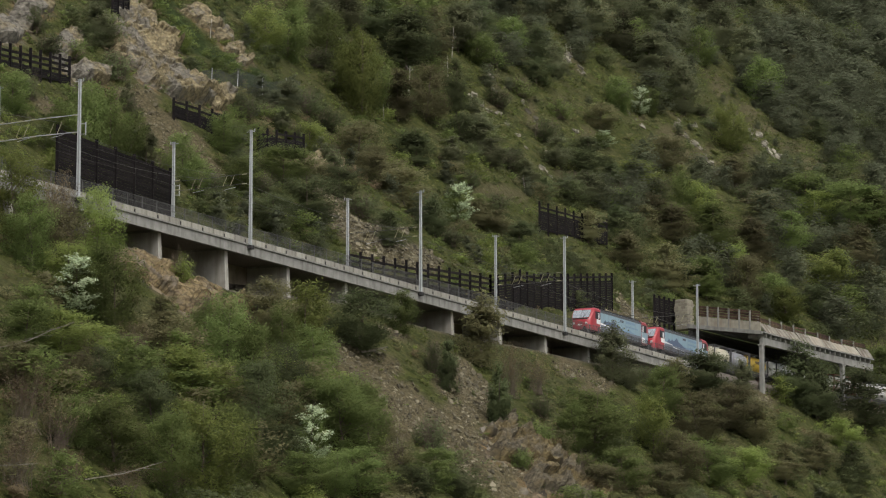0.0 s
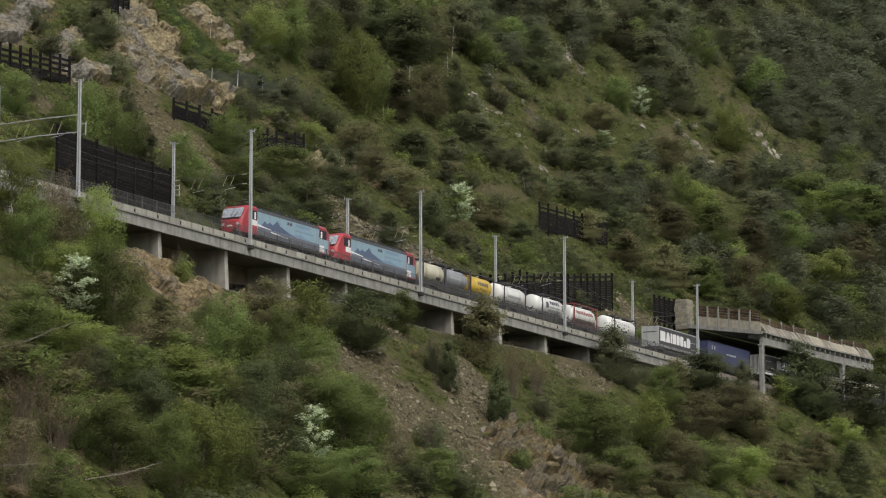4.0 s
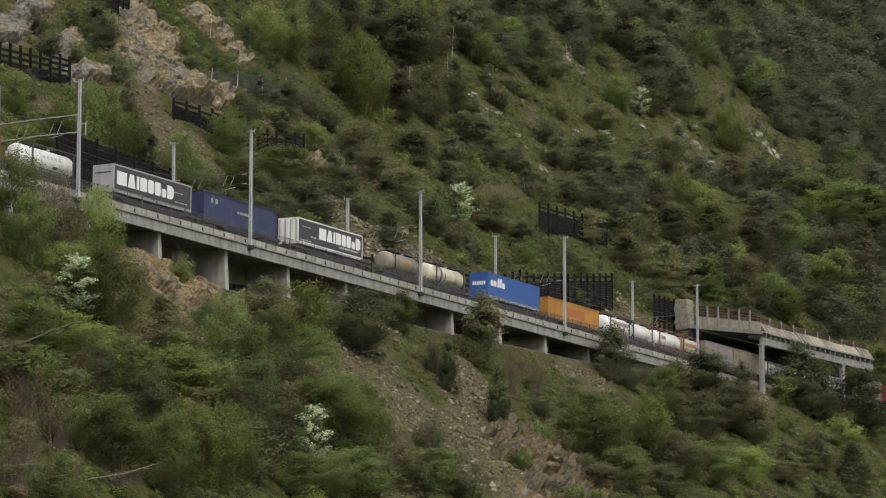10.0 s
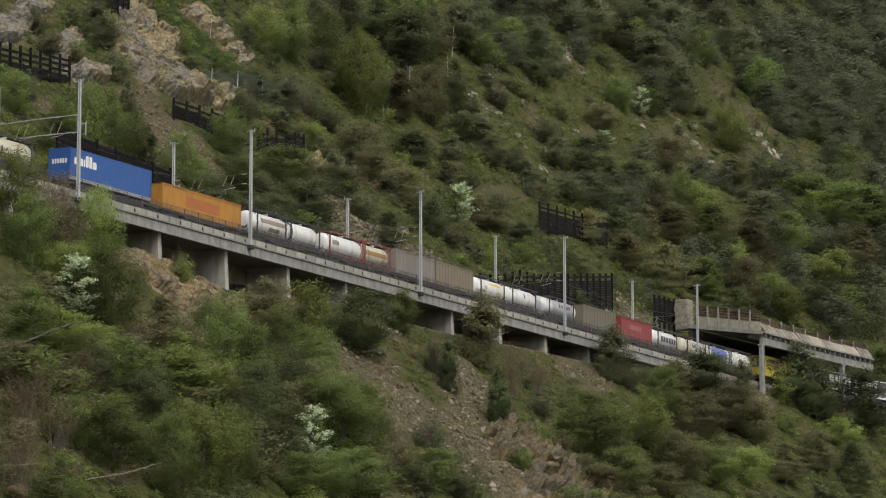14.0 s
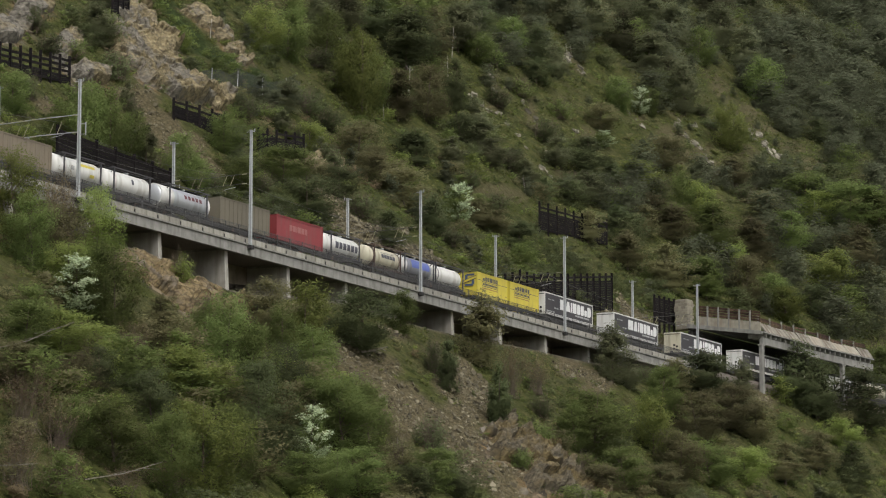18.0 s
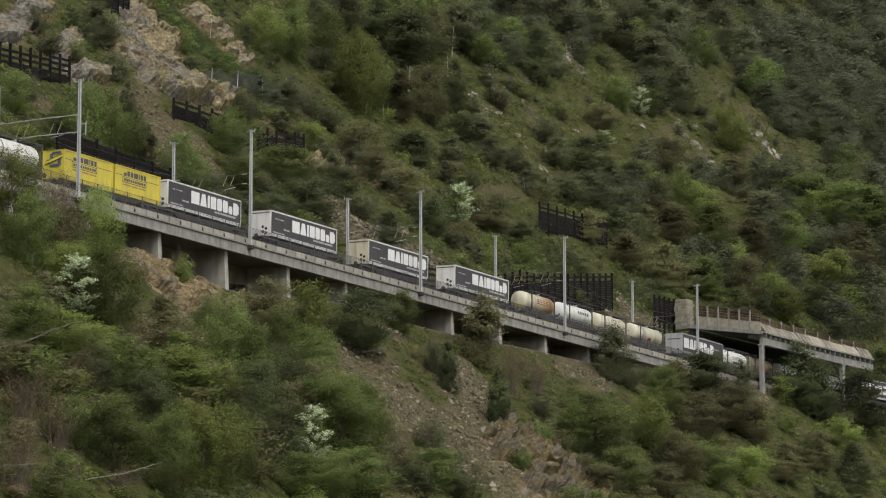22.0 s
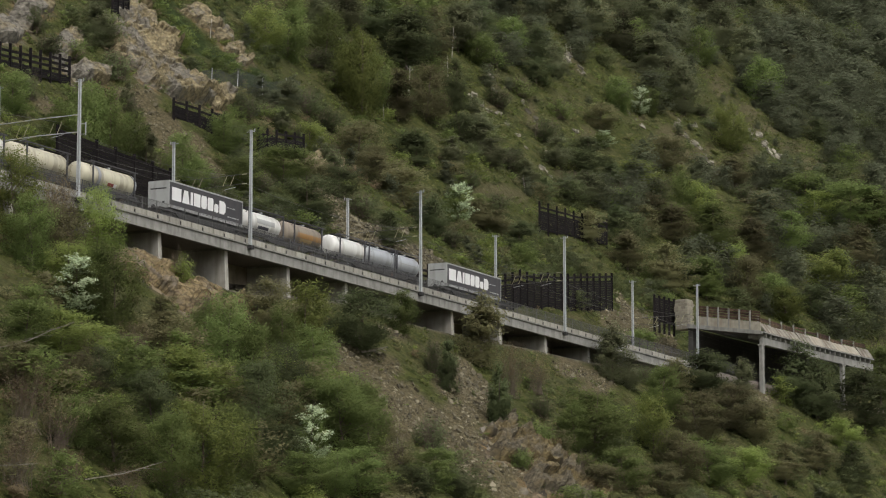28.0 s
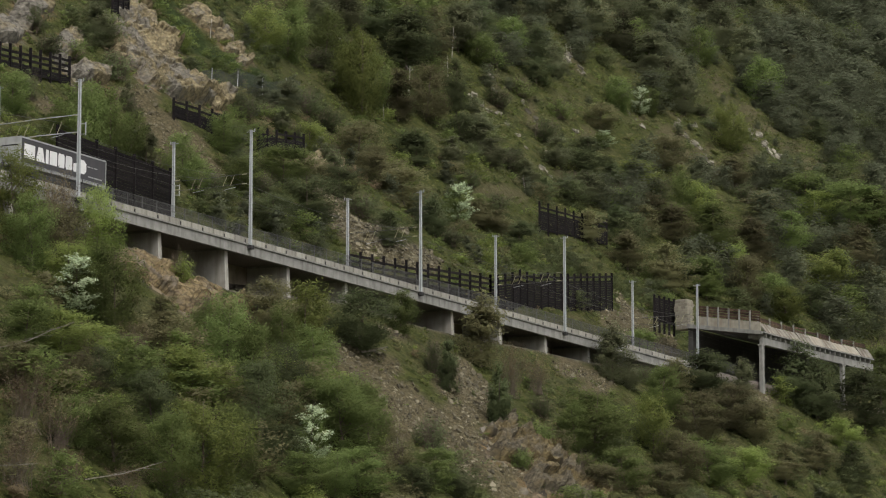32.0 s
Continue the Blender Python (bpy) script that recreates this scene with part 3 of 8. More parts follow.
# ---- fractured rock faces ----
def crag_material(name="fractured_rock", tint=(1.0, 1.0, 1.0), greyness=0.36):
    m = material(name, (0.2, 0.2, 0.2), 0.92, bump=0.7, bump_scale=4, spec=0.25)
    nt = m.node_tree
    N, L = nt.nodes, nt.links
    co = N["Texture Coordinate"]

    def ramp_of(scale, detail, stops, stretch=(1, 1, 1)):
        mp = N.new("ShaderNodeMapping")
        mp.inputs["Scale"].default_value = stretch
        mp.inputs["Rotation"].default_value = (0.4, 0.5, 0.2)
        L.new(co.outputs["Object"], mp.inputs["Vector"])
        t = N.new("ShaderNodeTexNoise")
        t.inputs["Scale"].default_value, t.inputs["Detail"].default_value, t.inputs["Roughness"].default_value = scale, detail, 0.65
        L.new(mp.outputs["Vector"], t.inputs["Vector"])
        r = N.new("ShaderNodeValToRGB")
        e = r.color_ramp.elements
        while len(e) < len(stops):
            e.new(0.5)
        for i, (p, c) in enumerate(stops):
            e[i].position, e[i].color = p, (*c, 1)
        L.new(t.outputs["Fac"], r.inputs["Fac"])
        return r.outputs["Color"]
    grey = ramp_of(1.3, 12, ((0.3, (0.06, 0.055, 0.046)), (0.5, (0.15, 0.138, 0.115)), (0.7, (0.27, 0.25, 0.215))), (1, 1, 2.2))
    tan = ramp_of(1.1, 12, ((0.3, (0.07, 0.05, 0.03)), (0.46, (0.155, 0.13, 0.078)), (0.6, (0.26, 0.218, 0.127)), (0.75, (0.37, 0.33, 0.24))), (1, 1, 1.8))
    where = ramp_of(0.17, 4, ((greyness, (0, 0, 0)), (greyness + 0.1, (1, 1, 1))))
    x = N.new("ShaderNodeMixRGB")
    L.new(where, x.inputs["Fac"])
    L.new(grey, x.inputs["Color1"])
    L.new(tan, x.inputs["Color2"])
    # dark open joints between the blocks
    bent = N.new("ShaderNodeTexNoise")
    bent.inputs["Scale"].default_value, bent.inputs["Detail"].default_value = 0.9, 4
    L.new(co.outputs["Object"], bent.inputs["Vector"])
    add = N.new("ShaderNodeMixRGB")
    add.blend_type = "ADD"
    add.inputs["Fac"].default_value = 0.9
    squash = N.new("ShaderNodeMapping")
    squash.inputs["Scale"].default_value, squash.inputs["Rotation"].default_value = (0.35, 1.0, 0.6), (0.5, 0.6, 0.3)
    L.new(co.outputs["Object"], squash.inputs["Vector"])
    L.new(squash.outputs["Vector"], add.inputs["Color1"])
    L.new(bent.outputs["Color"], add.inputs["Color2"])
    crack = N.new("ShaderNodeTexVoronoi")
    crack.feature = "DISTANCE_TO_EDGE"
    crack.inputs["Scale"].default_value = 0.9
    L.new(add.outputs["Color"], crack.inputs["Vector"])
    joint = N.new("ShaderNodeMapRange")
    joint.inputs["From Min"].default_value, joint.inputs["From Max"].default_value = 0.0, 0.06
    joint.inputs["To Min"].default_value, joint.inputs["To Max"].default_value = 0.45, 1.0
    L.new(crack.outputs["Distance"], joint.inputs["Value"])
    mul = N.new("ShaderNodeMixRGB")
    mul.blend_type = "MULTIPLY"
    mul.inputs["Fac"].default_value = 1.0
    hue = N.new("ShaderNodeMixRGB")
    hue.blend_type = "MULTIPLY"
    hue.inputs["Fac"].default_value, hue.inputs["Color2"].default_value = 1.0, (*tint, 1)
    L.new(x.outputs["Color"], hue.inputs["Color1"])
    L.new(hue.outputs["Color"], mul.inputs["Color1"])
    L.new(joint.outputs["Result"], mul.inputs["Color2"])
    x = mul
    L.new(x.outputs["Color"], N["Principled BSDF"].inputs["Base Color"])
    return m


def facets(x, y, cell, seed, tilt):
    """Height of broken blocks: every cell of an uneven net is a tilted flat."""
    best, val = np.full(x.shape, 1e9), np.zeros_like(x)
    ix, iy = np.floor(x / cell).astype(np.int64), np.floor(y / cell).astype(np.int64)
    for dx in (-1, 0, 1):
        for dy in (-1, 0, 1):
            jx, jy = ix + dx, iy + dy
            cx, cy = (jx + hashed(jx, jy, seed)) * cell, (jy + hashed(jx, jy, seed + 1)) * cell
            d = (x - cx) ** 2 + (y - cy) ** 2
            h = hashed(jx, jy, seed + 2) + tilt * ((x - cx) * (hashed(jx, jy, seed + 3) - 0.5) + (y - cy) * (hashed(jx, jy, seed + 4) - 0.35)) / cell
            val = np.where(d < best, h, val)
            best = np.minimum(best, d)
    return val


M_CRAG = crag_material()


def rock_face(rows, label, step=0.24, block=1.7, rise=1.3, mat=M_CRAG, grain=0.6):
    """A face of solid broken rock standing proud of the slope."""
    x0, x1 = min(r[0] - 1.2 * r[2] for r in rows), max(r[0] + 1.2 * r[2] for r in rows)
    n0, n1 = min(r[1] - 1.2 * r[3] for r in rows), max(r[1] + 1.2 * r[3] for r in rows)
    X, M = np.meshgrid(np.arange(x0, x1, step), np.arange(n0, n1, step * 0.8), indexing="ij")
    U = (X + M * math.cos(TURN)) / math.sin(TURN)
    q = M - offset_of_line(U)
    mask = smooth(patches(U, M, rows), 0.05, 0.6) * smooth(np.abs(q - 4), 5.6, 8.0)
    a, b = X * 0.8 + M * 0.75, -X * 0.6 + M * 1.0
    warp = 0.5 * fbm(X / 1.5, M / 1.5, 2, 15)
    h = rise * facets(a + warp, b * grain, block, 51, 1.2) + 0.4 * rise * facets(a * 0.7 + warp, b, block * 0.45, 61, 1.0) + 0.12 * rise * facets(a, b * 0.8, block * 0.2, 71, 1.0)
    h = mask * (0.25 + h) - 0.7 * (1 - mask)
    Z = ground(U, M) + 0.78 * h
    out = 0.62 * h
    wx = PX + U * math.sin(TURN) - M * math.cos(TURN) + out * math.cos(TURN)
    wy = PY + U * math.cos(TURN) + M * math.sin(TURN) - out * math.sin(TURN)
    ids = np.arange(X.size).reshape(X.shape)
    f = np.stack([ids[:-1, :-1], ids[1:, :-1], ids[1:, 1:], ids[:-1, 1:]], -1).reshape(-1, 4)
    f = f[(mask.ravel()[f] > 0.01).any(axis=1)]
    used, inv = np.unique(f, return_inverse=True)
    v = np.stack([wx, wy, Z], -1).reshape(-1, 3)[used]
    org = v.mean(axis=0)
    ob = new("rock_outcrop")
    ob.matrix_basis = Matrix.Translation(Vector(org))
    tagged(ob, label, "rock", "rock outcrops")
    # one mesh to each slab between the main joints
    key = (np.floor((a + 2 * warp) / (2.2 * block)).astype(np.int64) * 997 + np.floor((b * 0.6 + warp) / (1.6 * block)).astype(np.int64)).ravel()[used][inv.reshape(-1, 4)[:, 0]]
    quads = inv.reshape(-1, 4)
    for k in np.unique(key):
        mine = quads[key == k]
        ids, loc = np.unique(mine, return_inverse=True)
        loc = loc.reshape(-1, 4)
        mark = np.arange(len(ids))
        for turn in range(200):
            low = mark[loc].min(axis=1)
            was = mark.copy()
            for c in range(4):
                np.minimum.at(mark, loc[:, c], low)
            if (was == mark).all():
                break
        for piece in np.unique(mark[loc[:, 0]]):
            own = loc[mark[loc[:, 0]] == piece]
            keep, own = np.unique(own, return_inverse=True)
            if len(own) > 24:
                part("rock_slab", raw_mesh("rock_slab", (v - org)[ids[keep]], own.reshape(-1, 4), mat), mat, ob)


rock_face(CLIFF, "tan and grey cliff of cracked rock on the steep slope", step=0.2, block=2.0, rise=1.5, mat=crag_material("grey_tan_fractured_rock", (1.0, 0.99, 0.95), 0.42))
rock_face(UPPER_ROCK, "low broken tan rock band above the netted turf", step=0.18, block=0.9, rise=0.5)
rock_face(LEFT_ROCK, "pale grey weathered rock outcrop among scrub", block=2.6, rise=0.9, mat=crag_material("grey_fractured_rock", (0.95, 0.95, 0.93), 0.5))
rock_face(BROKEN_ROCK, "small broken tan rock above the scree", block=1.0, rise=0.8)
rock_face(PIER_ROCK, "cracked brown rock at the foot of the viaduct piers", step=0.18, block=1.6, rise=0.9, mat=crag_material("tan_fractured_rock", (0.85, 0.78, 0.7)))
rock_face(LOW_ROCK, "layered tan rock ribs breaking through the scree", step=0.16, block=1.15, rise=1.05, mat=crag_material("ochre_fractured_rock", (0.6, 0.56, 0.45), 0.44), grain=0.75)


# ---- railway: viaduct, tracks, masts ----
def sweep(name, profile, s0, s1, ds, mat, closed=True):
    """A profile of (n, h) drawn along the line from s0 to s1, in world space."""
    ss = np.arange(s0, s1 + 1e-6, ds)
    k = len(profile)
    vs = []
    for s in ss:
        m = on_line(float(s), 0, 0, tilt=False)
        vs.extend(m @ Vector((0, n, h)) for n, h in profile)
    fs = []
    for i in range(len(ss) - 1):
        for j in range(k if closed else k - 1):
            a, b = i * k + j, i * k + (j + 1) % k
            fs.append((a, a + k, b + k, b))
    me = raw_mesh(name, [tuple(v) for v in vs], fs, mat)
    if closed:
        bm = bmesh.new()
        bm.from_mesh(me)
        bm.verts.ensure_lookup_table()
        bm.faces.new([bm.verts[j] for j in range(k)])
        bm.faces.new([bm.verts[len(vs) - k + j] for j in range(k)])
        bmesh.ops.recalc_face_normals(bm, faces=bm.faces)
        bm.to_mesh(me)
        bm.free()
    return me


S_DECK0, S_DECK1 = -82.0, 74.0
viaduct = new("railway_viaduct")
tagged(viaduct, "long grey concrete railway viaduct on wall piers along the mountainside", "viaduct", kind="structure")
part("deck", sweep("deck", [(-1.2, -0.42), (-1.2, -0.75), (-0.9, -0.85), (5.2, -0.95), (5.2, -0.42)], S_DECK0, S_DECK1, 2.0, M_CONCRETE), M_CONCRETE, viaduct)
part("edge_beam", sweep("edge_beam", [(-1.68, -0.27), (-1.68, -0.42), (-1.53, -0.5), (-1.53, -1.46), (-1.2, -1.5), (-1.2, -0.27)], S_DECK0, S_DECK1, 2.0, M_CONCRETE), M_CONCRETE, viaduct, "long concrete edge beam with dark water stains")
part("retaining_wall", sweep("retaining_wall", [(4.4, -0.97), (4.1, -8.0), (5.1, -8.0), (5.1, -0.97)], S_DECK0, S_DECK1, 2.0, M_DAMP), M_DAMP, viaduct, "tan weathered wall behind the piers")
curb_mesh = finish(box(-0.97, 0.97, -1.48, -1.18, -0.22, 0.32, 0.02), "curb_block", M_CURB)
s = S_DECK0 + 1
while s < S_DECK1:
    part("curb_block", curb_mesh, M_CURB, viaduct, m=on_line(s, 0, random.uniform(-0.015, 0.015)))
    s += 2.0
drain_mesh = finish(box(-0.09, 0.09, -1.53, -1.46, -0.3, 0.12, 0.02), "drain_spout", M_BLACK)
s = S_DECK0 + 2
while s < S_DECK1:
    part("drain_spout", drain_mesh, M_BLACK, viaduct, m=on_line(s))
    s += 4.0


def pier(s, foot):
    bm = extrude_profile([(-0.75, -1.3), (4.2, -1.0), (4.2, foot - 3.5), (-1.15, foot - 3.5)], 0.62, -0.31)
    bmesh.ops.bevel(bm, geom=bm.edges[:], offset=0.03, segments=1, affect="EDGES")
    p = part("pier", bm, M_PIER, viaduct, "pale concrete wall pier", m=on_line(s, 0, 0, tilt=False))
    part("pier_cap", box(-0.5, 0.5, -0.95, 3.9, -1.3, -1.02, 0.03), M_CONCRETE, p)


for k in range(12):
    s = -74.8 + 12.1 * k
    pier(s, ground_at(s, -1.2) - rail_z(s))

# hand rail fence on the curb
fence = new("viaduct_fence")
tagged(fence, "thin grey steel mesh fence along the viaduct edge", "fence", kind="structure")
post_mesh = finish(box(-0.035, 0.035, -1.36, -1.29, 0.3, 1.57), "fence_post", M_MESH)
s = S_DECK0
while s < 92:
    part("fence_post", post_mesh, M_MESH, fence, m=on_line(s, 0, 0, tilt=False))
    s += 2.5
for h in (1.55, 0.95, 0.4):
    part("fence_rail", sweep("fence_rail", [(-1.34, h), (-1.34, h - 0.035), (-1.31, h - 0.035), (-1.31, h)], S_DECK0, 92, 2.0, M_MESH), M_MESH, fence)
vs, fs = [], []
for s in np.arange(S_DECK0, 92, 0.11):
    m = on_line(float(s), 0, 0, tilt=False)
    i = len(vs)
    for x, y in ((-0.011, -1.33), (0.011, -1.33), (0.0, -1.312)):
        vs.append(tuple(m @ Vector((x, y, 0.34))))
        vs.append(tuple(m @ Vector((x, y, 1.53))))
    fs.extend([(i, i + 2, i + 3, i + 1), (i + 2, i + 4, i + 5, i + 3), (i + 4, i, i + 1, i + 5)])
tagged(part("fence_mesh", raw_mesh("fence_mesh", vs, fs, M_MESH), M_MESH, fence, "fine grey wire mesh"), kind="stuff")

# low wall beyond the deck's end
wall_ob = new("track_edge_wall")
tagged(wall_ob, "low pale concrete edge wall beside the track", "wall", kind="structure")
s = S_DECK1 + 1
while s < 80:
    part("curb_block", curb_mesh, M_CURB, wall_ob, m=on_line(s, 0, random.uniform(-0.02, 0.02)))
    s += 2.0
part("footing", sweep("footing", [(-1.5, -0.27), (-1.5, -1.6), (-0.9, -1.6), (-0.9, -0.27)], S_DECK1 + 0.02, 82, 2.0, M_CONCRETE), M_CONCRETE, wall_ob)

# the two tracks
tagged(new("ballast_bed", sweep("ballast_bed", [(-1.15, -0.42), (-1.15, 0.06), (-0.3, 0.21), (3.1, 0.21), (3.3, 0.16), (3.5, 0.21), (6.9, 0.21), (8.2, -0.3), (9.8, -0.6), (9.8, -1.3), (-1.0, -1.0)], -720, 760, 4.0, M_BALLAST)),
       "grey brown track ballast on the viaduct and bench", "ballast", kind="stuff")
for c in (1.35, 5.25):
    track = new("railway_track")
    tagged(track, "steel railway track on concrete sleepers in ballast", "railway track", group="tracks", kind="structure")
    for d in (-0.75, 0.75):
        part("rail", sweep("rail", [(c + d - 0.035, 0.4), (c + d - 0.035, 0.35), (c + d - 0.01, 0.34), (c + d - 0.07, 0.23), (c + d + 0.07, 0.23), (c + d + 0.01, 0.34), (c + d + 0.035, 0.35), (c + d + 0.035, 0.4)], -720, 760, 4.0, M_RAIL), M_RAIL, track)
    vs, fs = [], []
    for s in np.arange(-120, 170, 0.62):
        m = on_line(float(s), c, 0.4)
        i = len(vs)
        for x in (-0.12, 0.12):
            for y in (-1.25, 1.25):
                for z in (-0.25, -0.165):
                    vs.append(tuple(m @ Vector((x, y, z))))
        fs.extend([(i, i + 1, i + 3, i + 2), (i + 4, i + 6, i + 7, i + 5), (i + 1, i + 5, i + 7, i + 3), (i, i + 4, i + 5, i + 1), (i + 2, i + 3, i + 7, i + 6)])
    tagged(part("sleepers", raw_mesh("sleepers", vs, fs, M_SLEEPER), M_SLEEPER, track), kind="stuff")


def h_beam(w, z0, z1, taper=0.75):
    """An upright H section."""
    bm = bmesh.new()
    for x0, x1, y0, y1 in ((-w / 2, w / 2, -w / 2, -w / 2 + 0.03), (-w / 2, w / 2, w / 2 - 0.03, w / 2), (-0.02, 0.02, -w / 2 + 0.03, w / 2 - 0.03)):
        add_box(bm, x0, x1, y0, y1, z0, z1)
    for v in bm.verts:
        if v.co.z > z1 - 0.01:
            v.co.x *= taper
            v.co.y *= taper
    return bm


def mast(s, n, top, side, bracket=True, box_on=False, arms=True):
    """An overhead line mast; side is +1 when its track lies towards the mountain."""
    m = thing("catenary_mast", on_line(s, n, 0, tilt=False), "tall grey galvanised steel overhead line mast", "mast", "overhead line masts")
    base = -0.5 if bracket else -0.6
    part("post", h_beam(0.30, base, top), M_GALV, m)
    part("post_cap", box(-0.16, 0.16, -0.16, 0.16, top, top + 0.06), M_GALV, m)
    bm = bmesh.new()
    add_bar(bm, (0, -0.45 * side, top - 0.12), (0, 0.55 * side, top - 0.12), 0.035)
    add_bar(bm, (0, -0.42 * side, top - 0.12), (0, -0.42 * side, top + 0.16), 0.045)
    part("earth_wire_arm", bm, M_GALV, m)
    if bracket:
        part("bracket", box(-0.32, 0.32, -0.3, 0.19, -0.85, -0.42, 0.05), M_BLACK, m, "dark steel bracket bolted to the edge beam")
    else:
        part("base_plate", box(-0.3, 0.3, -0.3, 0.3, -0.65, -0.4, 0.03), M_CONCRETE, m)
    if arms:
        # cross-span to the mast on the other side of the tracks
        # heavier tubes with more insulators on the mast with the switch
        for z, drop in ((7.5, 0.02), (5.85, -0.02)) if box_on else ((7.05, 0.1), (6.05, 0.12)):
            bm = bmesh.new()
            add_bar(bm, (0, 0.1, z), (0, 4.8, z - drop), 0.05 if box_on else 0.026)
            add_bar(bm, (0, 4.8, z - drop), (0.65, 9.85, z), 0.05 if box_on else 0.026)
            part("cross_span", bm, M_GALV if box_on else M_WIRE, m)
            for y in (0.3, 3.3, 5.0, 6.6, 8.7) if box_on else (0.5, 8.7):
                part("insulator", add_bar(bmesh.new(), (0, y, z - 0.03), (0, y + 0.55, z - 0.03), 0.05, sides=8), M_INSUL, m)
        for y in (2.0, 2.9, 5.9, 6.8):
            part("stay_insulator", add_bar(bmesh.new(), (0, y, 6.95), (0, y + 0.5, 5.95), 0.035), M_INSUL, m, "pale insulator on the stay")
        for y in (2.7, 6.6):
            part("registration_arm", add_bar(bmesh.new(), (0, y - 0.9, 5.75), (0, y + 0.5, 5.55), 0.025), M_GALV, m)
    if box_on:
        bm = bmesh.new()
        add_bar(bm, (0, 0, 5.6), (0.0, -0.75, 5.6), 0.03)
        add_bar(bm, (0, 0, 6.6), (0.0, -0.75, 6.6), 0.03)
        add_bar(bm, (0, -0.75, 5.5), (0.0, -0.75, 6.7), 0.06)
        part("switch_frame", bm, M_GALV, m)
    return m


for s, t1, t2 in ((-100.0, 11.2, 11.2), (-65.1, 10.8, 11.2), (-34.8, 11.5, 11.2), (1.3, 11.1, 11.1), (38.2, 11.4, 12.4), (79.0, 11.0, 12.2), (146.0, 11.6, 11.4), (190.0, 11.4, 11.4)):
    mast(s - 0.65, -1.74, t1, 1, box_on=(s == -65.1), bracket=s < 74, arms=s != 146.0)
    if s != 146.0:
        mast(s, 8.2, t2, -1, bracket=False, box_on=(s == -34.8), arms=False)
for c in (1.35, 5.25):
    ov = new("overhead_line")
    tagged(ov, "thin copper overhead contact line with messenger wire", "overhead line", group="overhead lines", kind="structure")
    part("contact_wire", sweep("contact_wire", [(c - 0.01, 5.75), (c, 5.735), (c + 0.01, 5.75)], -300, 300, 4, M_WIRE), M_WIRE, ov)
    stops = [-100, -65.1, -34.8, 1.3, 38.2, 79, 146, 190]
    bm = bmesh.new()
    dr = bmesh.new()
    for a, b in zip(stops, stops[1:]):
        pts = []
        for i in range(9):
            f = i / 8
            pts.append(on_line(a + (b - a) * f, c, 7.2 - 1.2 * 4 * f * (1 - f) * 0.8) @ Vector((0, 0, 0)))
        for p, q in zip(pts, pts[1:]):
            add_bar(bm, p, q, 0.014, sides=3)
        for i in range(1, 8):
            low = on_line(a + (b - a) * i / 8, c, 5.75) @ Vector((0, 0, 0))
            add_bar(dr, pts[i], low, 0.008, sides=3)
    part("messenger_wire", bm, M_WIRE, ov)
    part("dropper", dr, M_WIRE, ov)


# ---- dark timber rockfall fences on the slope ----
def barrier(p0, p1, h0, h1, bays, lift=0.0, label="dark weathered timber rockfall fence with steel posts", open_top=0.0):
    """A fence from plan point p0 to p1; boards lie between the posts."""
    ob = new("rockfall_fence")
    tagged(ob, label, "fence", "rockfall fences")
    pts = []
    for i in range(bays + 1):
        f = i / bays
        u, n = p0[0] + (p1[0] - p0[0]) * f, p0[1] + (p1[1] - p0[1]) * f
        z = (1 - f) * ground_at(*p0) + f * ground_at(*p1)
        pts.append((plan(u, n, max(z, ground_at(u, n) - 0.6) + lift), h0 + (h1 - h0) * f))
    ob.matrix_basis = Matrix.Translation(pts[0][0])
    org = pts[0][0]
    post = {}
    for p, h in pts:
        d = p - org
        part("post", box(d.x - 0.16, d.x + 0.16, d.y - 0.16, d.y + 0.16, d.z - 1.6, d.z + h + 0.35), M_FENCE, ob)
    for (a, ha), (b, hb) in zip(pts, pts[1:]):
        rows = max(2, int(round(max(ha, hb) / 0.34)))
        for r in range(rows):
            if open_top and r >= rows - open_top and (r % 2):
                continue
            bm = bmesh.new()
            f0, f1 = r / rows, (r + 0.86) / rows
            ends = []
            for p, h in ((a, ha), (b, hb)):
                d = p - org
                side = Vector((-(b - a).y, (b - a).x, 0)).normalized() * 0.05
                for w in (-1, 1):
                    for f in (f0, f1):
                        ends.append(bm.verts.new(d + side * w + Vector((0, 0, h * f))))
            for q in ((0, 1, 3, 2), (4, 6, 7, 5), (0, 4, 5, 1), (2, 3, 7, 6), (1, 5, 7, 3), (0, 2, 6, 4)):
                bm.faces.new([ends[i] for i in q])
            bmesh.ops.recalc_face_normals(bm, faces=bm.faces)
            part("board", bm, M_FENCE, ob)
    return ob


# upslope fences
barrier((-51, 11.4), (-31.2, 11.0), 9.6, 8.9, 6)
barrier((6, 10.8), (44, 12.0), 5.7, 4.9, 13, open_top=6)
barrier((44, 12.0), (95.5, 19.1), 4.9, 5.0, 18, open_top=3)
barrier((-27, 36.9), (-8.5, 40.6), 2.6, 3.0, 7, open_top=6)
barrier((8.3, 37.0), (19.7, 36.9), 2.0, 2.9, 4, lift=0.4, open_top=3)
barrier((27.3, 36.7), (41.2, 38.3), 2.8, 3.0, 5, open_top=2)
barrier((24.2, 57.4), (30.2, 59.0), 3.2, 3.2, 3, lift=1.2)
barrier((119.7, 42.8), (143.0, 42.3), 4.1, 3.8, 8, lift=0.5, open_top=4)
barrier((94.6, 12.0), (101.2, 11.9), 3.4, 3.5, 4, lift=9.0 + rail_z(97.5) - ground_at(97.5, 12.0))

